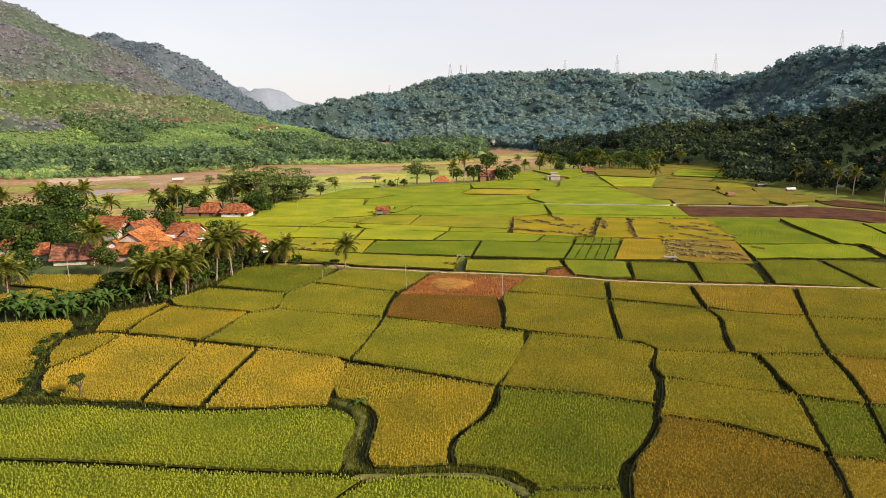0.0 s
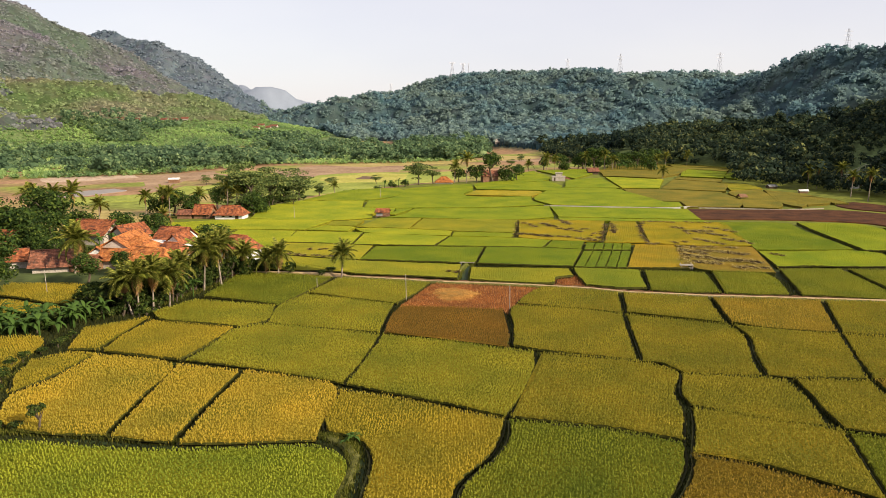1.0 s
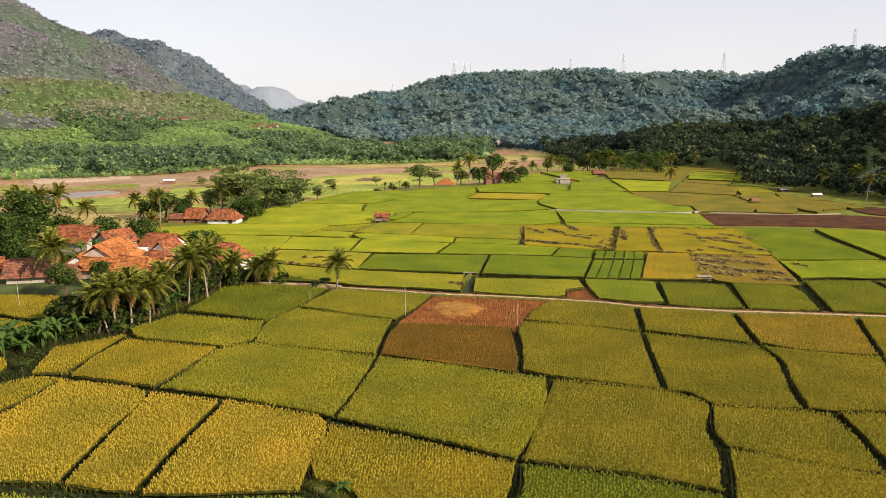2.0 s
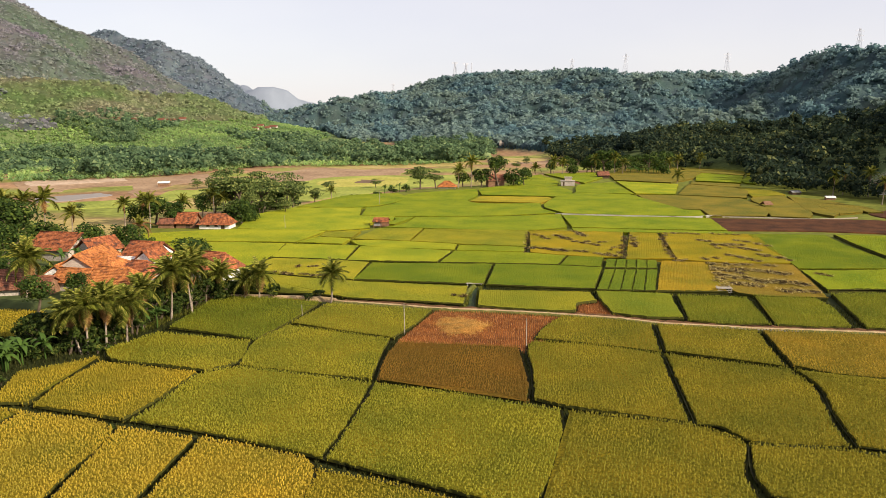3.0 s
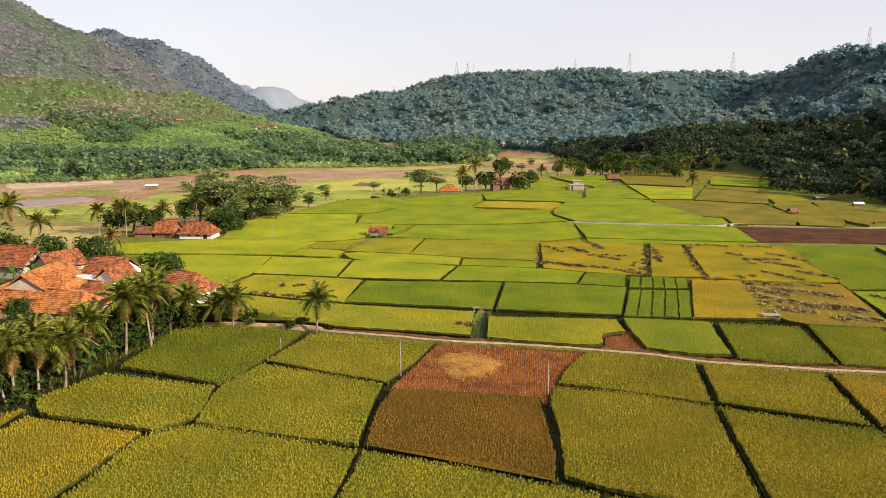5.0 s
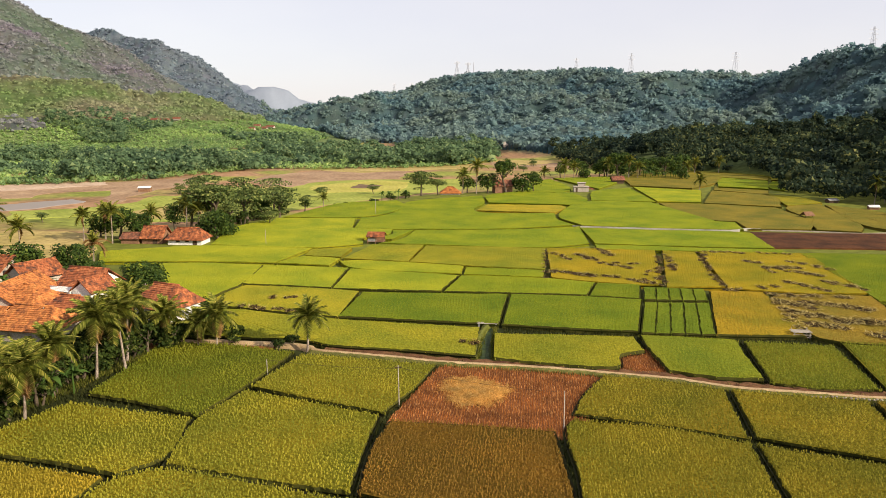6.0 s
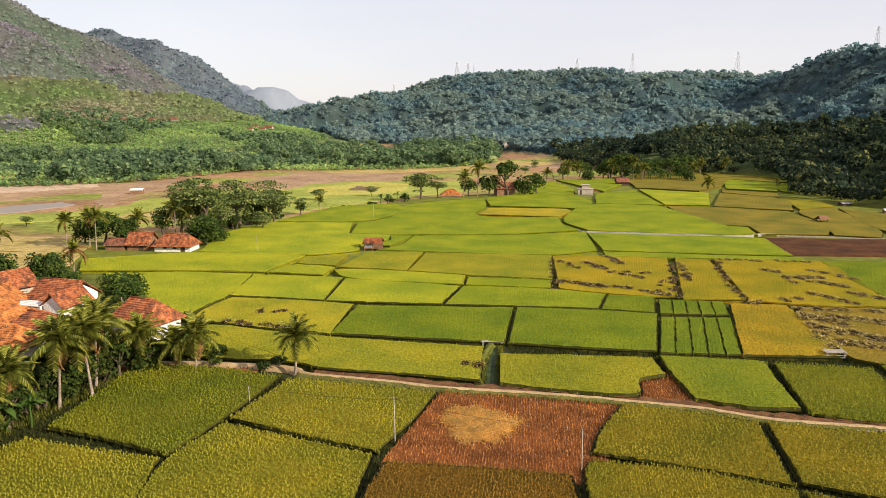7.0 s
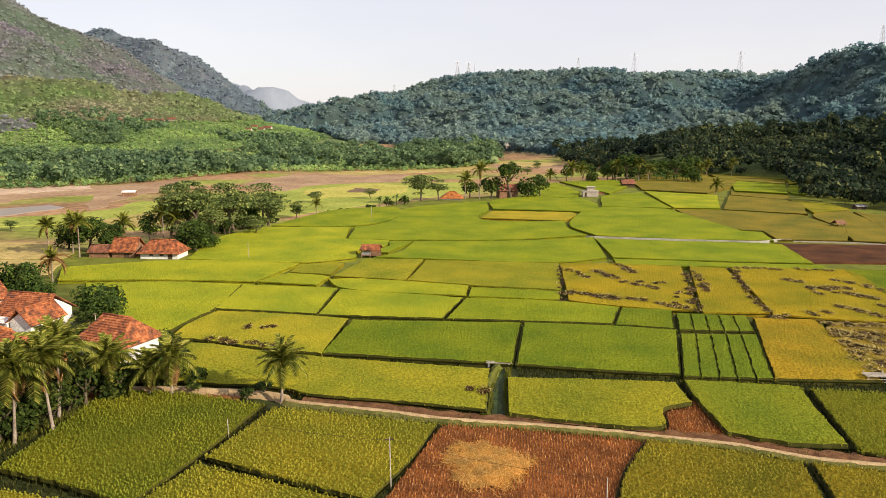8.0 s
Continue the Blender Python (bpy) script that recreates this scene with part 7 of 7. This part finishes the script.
def straw_shelter(x, y):
    """A low lean-to of straw on bent posts."""
    ob = tagged(new("straw_shelter"), "small brown straw shelter on posts in the ripe rice", "shelter")
    ob.matrix_basis = pose(x, y, GROUND, rz=12)
    for sx in (-1.1, 1.1):
        for sy in (-0.8, 0.8):
            bm = bmesh.new()
            box(bm, sx - 0.06, sx + 0.06, sy - 0.06, sy + 0.06, 0, 1.5)
            part("post", bm_mesh("post", bm, DARK_WOOD), ob)
    for sy in (-1, 1):
        part("roof_slope", slope_mesh(((-1.6, sy * 1.4, 1.2), (1.6, sy * 1.4, 1.2), (1.4, 0, 2.3), (-1.4, 0, 2.3)), WOOD_WALL), ob, "brown straw thatch")


straw_shelter(107.3, 258.9)

# pale stones along the footpath's edge
STONE = earth_mat("pale_stone", (0.20, 0.17, 0.13), (0.36, 0.32, 0.26), 1.5, 8.0)
gs = np.random.default_rng(8)
for k in range(26):
    t = k / 25
    x, y = 38.6 + 10.5 * t, 121.0 - 2.0 * t + gs.normal(0, 0.12)
    bm = bmesh.new()
    bmesh.ops.create_icosphere(bm, subdivisions=1, radius=0.16)
    for q in bm.verts:
        q.co *= gs.uniform(0.7, 1.25)
        q.co.z *= 0.7
    st = tagged(new("stone", bm_mesh("stone", bm, STONE)), "pale rough stone lining the footpath", "stone", "path stones")
    st.matrix_basis = pose(x, y - 0.42, -0.28, rz=gs.uniform(0, 360))


def plank_bridge(x, y):
    ob = tagged(new("plank_bridge"), "pale plank bridge over the water ditch", "bridge")
    ob.matrix_basis = pose(x, y, -0.2, rz=-4)
    for k in range(3):
        bm = bmesh.new()
        box(bm, -1.5, 1.5, -0.36 + 0.25 * k, -0.14 + 0.25 * k, 0, 0.07)
        part("plank", bm_mesh("plank", bm, MAT_POLE), ob)
    for sx in (-1.2, 1.2):
        bm = bmesh.new()
        box(bm, sx - 0.1, sx + 0.1, -0.34, 0.36, -0.62, 0)
        part("footing", bm_mesh("footing", bm, GREY_SHEET), ob)


plank_bridge(6.6, 147.4)

# flattened rice in the golden plots: discs painted as hollow shade, laid stalks, pale bent straw at the rim
LODGED = plant_mat("flattened_rice", (0.022, 0.016, 0.007), (0.085, 0.052, 0.016), (0.22, 0.14, 0.04), 0.4)
BENT = plant_mat("bent_pale_straw", (0.30, 0.22, 0.06), (0.50, 0.40, 0.14), (0.62, 0.54, 0.26), 0.4)


def laid_rice(places, seed, pale):
    g = np.random.default_rng(seed)
    fv, ff, sv, bv = [], [], [], []
    for hx, hy, r in places:
        n = 11
        a = np.arange(n) * 6.2832 / n
        rr = r * g.uniform(0.6, 1.25, n)
        k = len(fv)
        fv += [(hx + 0.95 * q * math.cos(t), hy + 1.3 * q * math.sin(t), -0.07) for t, q in zip(a, rr)]
        ff.append(tuple(range(k, k + n)))
        for many, store, reach, z0, z1, w in ((int(26 * r) + 8, sv, 1.1, -0.05, 0.10, 0.05), (int(pale * 22 * r) + 2, bv, 1.35, -0.02, 0.16, 0.04)):
            t, q = g.uniform(0, 6.2832, many), r * reach * np.sqrt(g.uniform(0.1 if store is sv else 0.6, 1, many))
            b, L = g.uniform(0, 6.2832, many), g.uniform(0.15, 0.38, many)
            c = np.stack([hx + 0.95 * q * np.cos(t), hy + 1.3 * q * np.sin(t), g.uniform(z0, z1, many)], -1)
            d = np.stack([np.cos(b) * L, np.sin(b) * L, g.normal(0, 0.07, many)], -1)
            e = np.stack([-np.sin(b) * w, np.cos(b) * w, 0 * b], -1)
            store.append(np.stack([c - d - e, c - d + e, c + d + e, c + d - e], 1).reshape(-1, 3))
    floor = tagged(new("flattened_rice", mesh_from("flattened_rice", fv, ff, MAT_HOLLOW_SHADE)), "flattened rice in a golden plot, hollow shade painted dark", "rice", kind="stuff")
    for name, q, mat in (("laid_stalks", np.concatenate(sv), LODGED), ("bent_straw", np.concatenate(bv), BENT)):
        tagged(part(name, mesh_from(name, q, np.arange(len(q)).reshape(-1, 4), mat), floor), kind="stuff")


# the disc's dark brown stands for shade inside the hollow
MAT_HOLLOW_SHADE = earth_mat("hollow_shade", (0.03, 0.02, 0.008), (0.09, 0.055, 0.018), 1.2, 6.0)
for k, (places, pale) in enumerate(zip(LAID, (0.7, 0.6, 1.2, 1.8, 0.5))):
    laid_rice(places, 210 + k, pale)


# loose weeds on the banks and the stream
WEEDS = plant_mat("bank_weeds", (0.05, 0.065, 0.010), (0.14, 0.155, 0.022), (0.32, 0.28, 0.06), 0.5)
BUND_GRASS = plant_mat("bund_grass", (0.018, 0.022, 0.006), (0.045, 0.052, 0.012), (0.10, 0.10, 0.03), 0.5)
gw = np.random.default_rng(41)
wx, wy = [], []
for line, n, wob in (([(-42, 71), (-35, 70.2), (-23, 68.3), (-12.5, 69.0), (-9, 69.6)], 900, 0.25), ([(-9.2, 69.4), (-6.9, 67.6), (-6.5, 65), (-6.7, 60), (-6.9, 57), (-6.0, 54.6)], 1500, 0.35),
                     ([(-5, 54.5), (-1.7, 54.6), (2.1, 54.8), (5.6, 54.3), (8, 52.3), (9, 48)], 700, 0.4), ([(-46, 78), (-48, 86), (-50, 92), (-58, 96), (-70, 99)], 900, 0.9),
                     ([(x, y + 1.6) for x, y in LANE[1:]], 260, 0.5), ([(x, y - 0.8) for x, y in LANE[1:]], 700, 0.2), ([(4.2, 133), (4.8, 139), (6, 146)], 700, 0.25), ([(6.4, 132), (6.8, 139), (7.6, 146)], 500, 0.15), ([(-50, 112), (-44, 113.5), (-41, 120), (-38.5, 128), (-35.5, 137)], 900, 0.5)):
    p = np.array(line, float)
    s = np.linspace(0, len(p) - 1, n)
    wx.append(np.interp(s, np.arange(len(p)), p[:, 0]) + gw.normal(0, wob, n))
    wy.append(np.interp(s, np.arange(len(p)), p[:, 1]) + gw.normal(0, wob, n))
v, f = tufts(np.concatenate(wx), np.concatenate(wy), -0.85, -0.32, 0.05, 0.25, 4, 43)
tagged(new("bank_weeds", mesh_from("bank_weeds", v, f, WEEDS)), "tangled weeds and grass along banks and paths", "grass", kind="stuff")

gx, gy = np.meshgrid(np.arange(-58, 62, 0.36), np.arange(44, 152, 0.36))
gx, gy = gx.ravel() + gw.uniform(-0.2, 0.2, gx.size), gy.ravel() + gw.uniform(-0.2, 0.2, gx.size)
free = np.abs(gx) < gy * 0.55 + 8
for line in OUTLINES:
    lo, hi = line.min(0), line.max(0)
    near_ = free & (gx > lo[0]) & (gx < hi[0]) & (gy > lo[1]) & (gy < hi[1])
    at = np.nonzero(near_)[0]
    free[at[inside(gx[at], gy[at], [tuple(p) for p in line])]] = False
lane = np.array(LANE)
free &= np.abs(gy - np.interp(gx, lane[:, 0], lane[:, 1]) + 0.5) > 1.5
free &= ~((gx > 3) & (gx < 8.6) & (gy > 131) & (gy < 148))
free &= ~((gx > 21) & (gx < 30) & (gy > 126) & (gy < 137))
v, f = tufts(gx[free], gy[free], -0.75, -0.36, 0.06, 0.22, 3, 47)
tagged(new("bund_grass", mesh_from("bund_grass", v, f, BUND_GRASS)), "short dark grass on the banks between plots", "grass", kind="stuff")
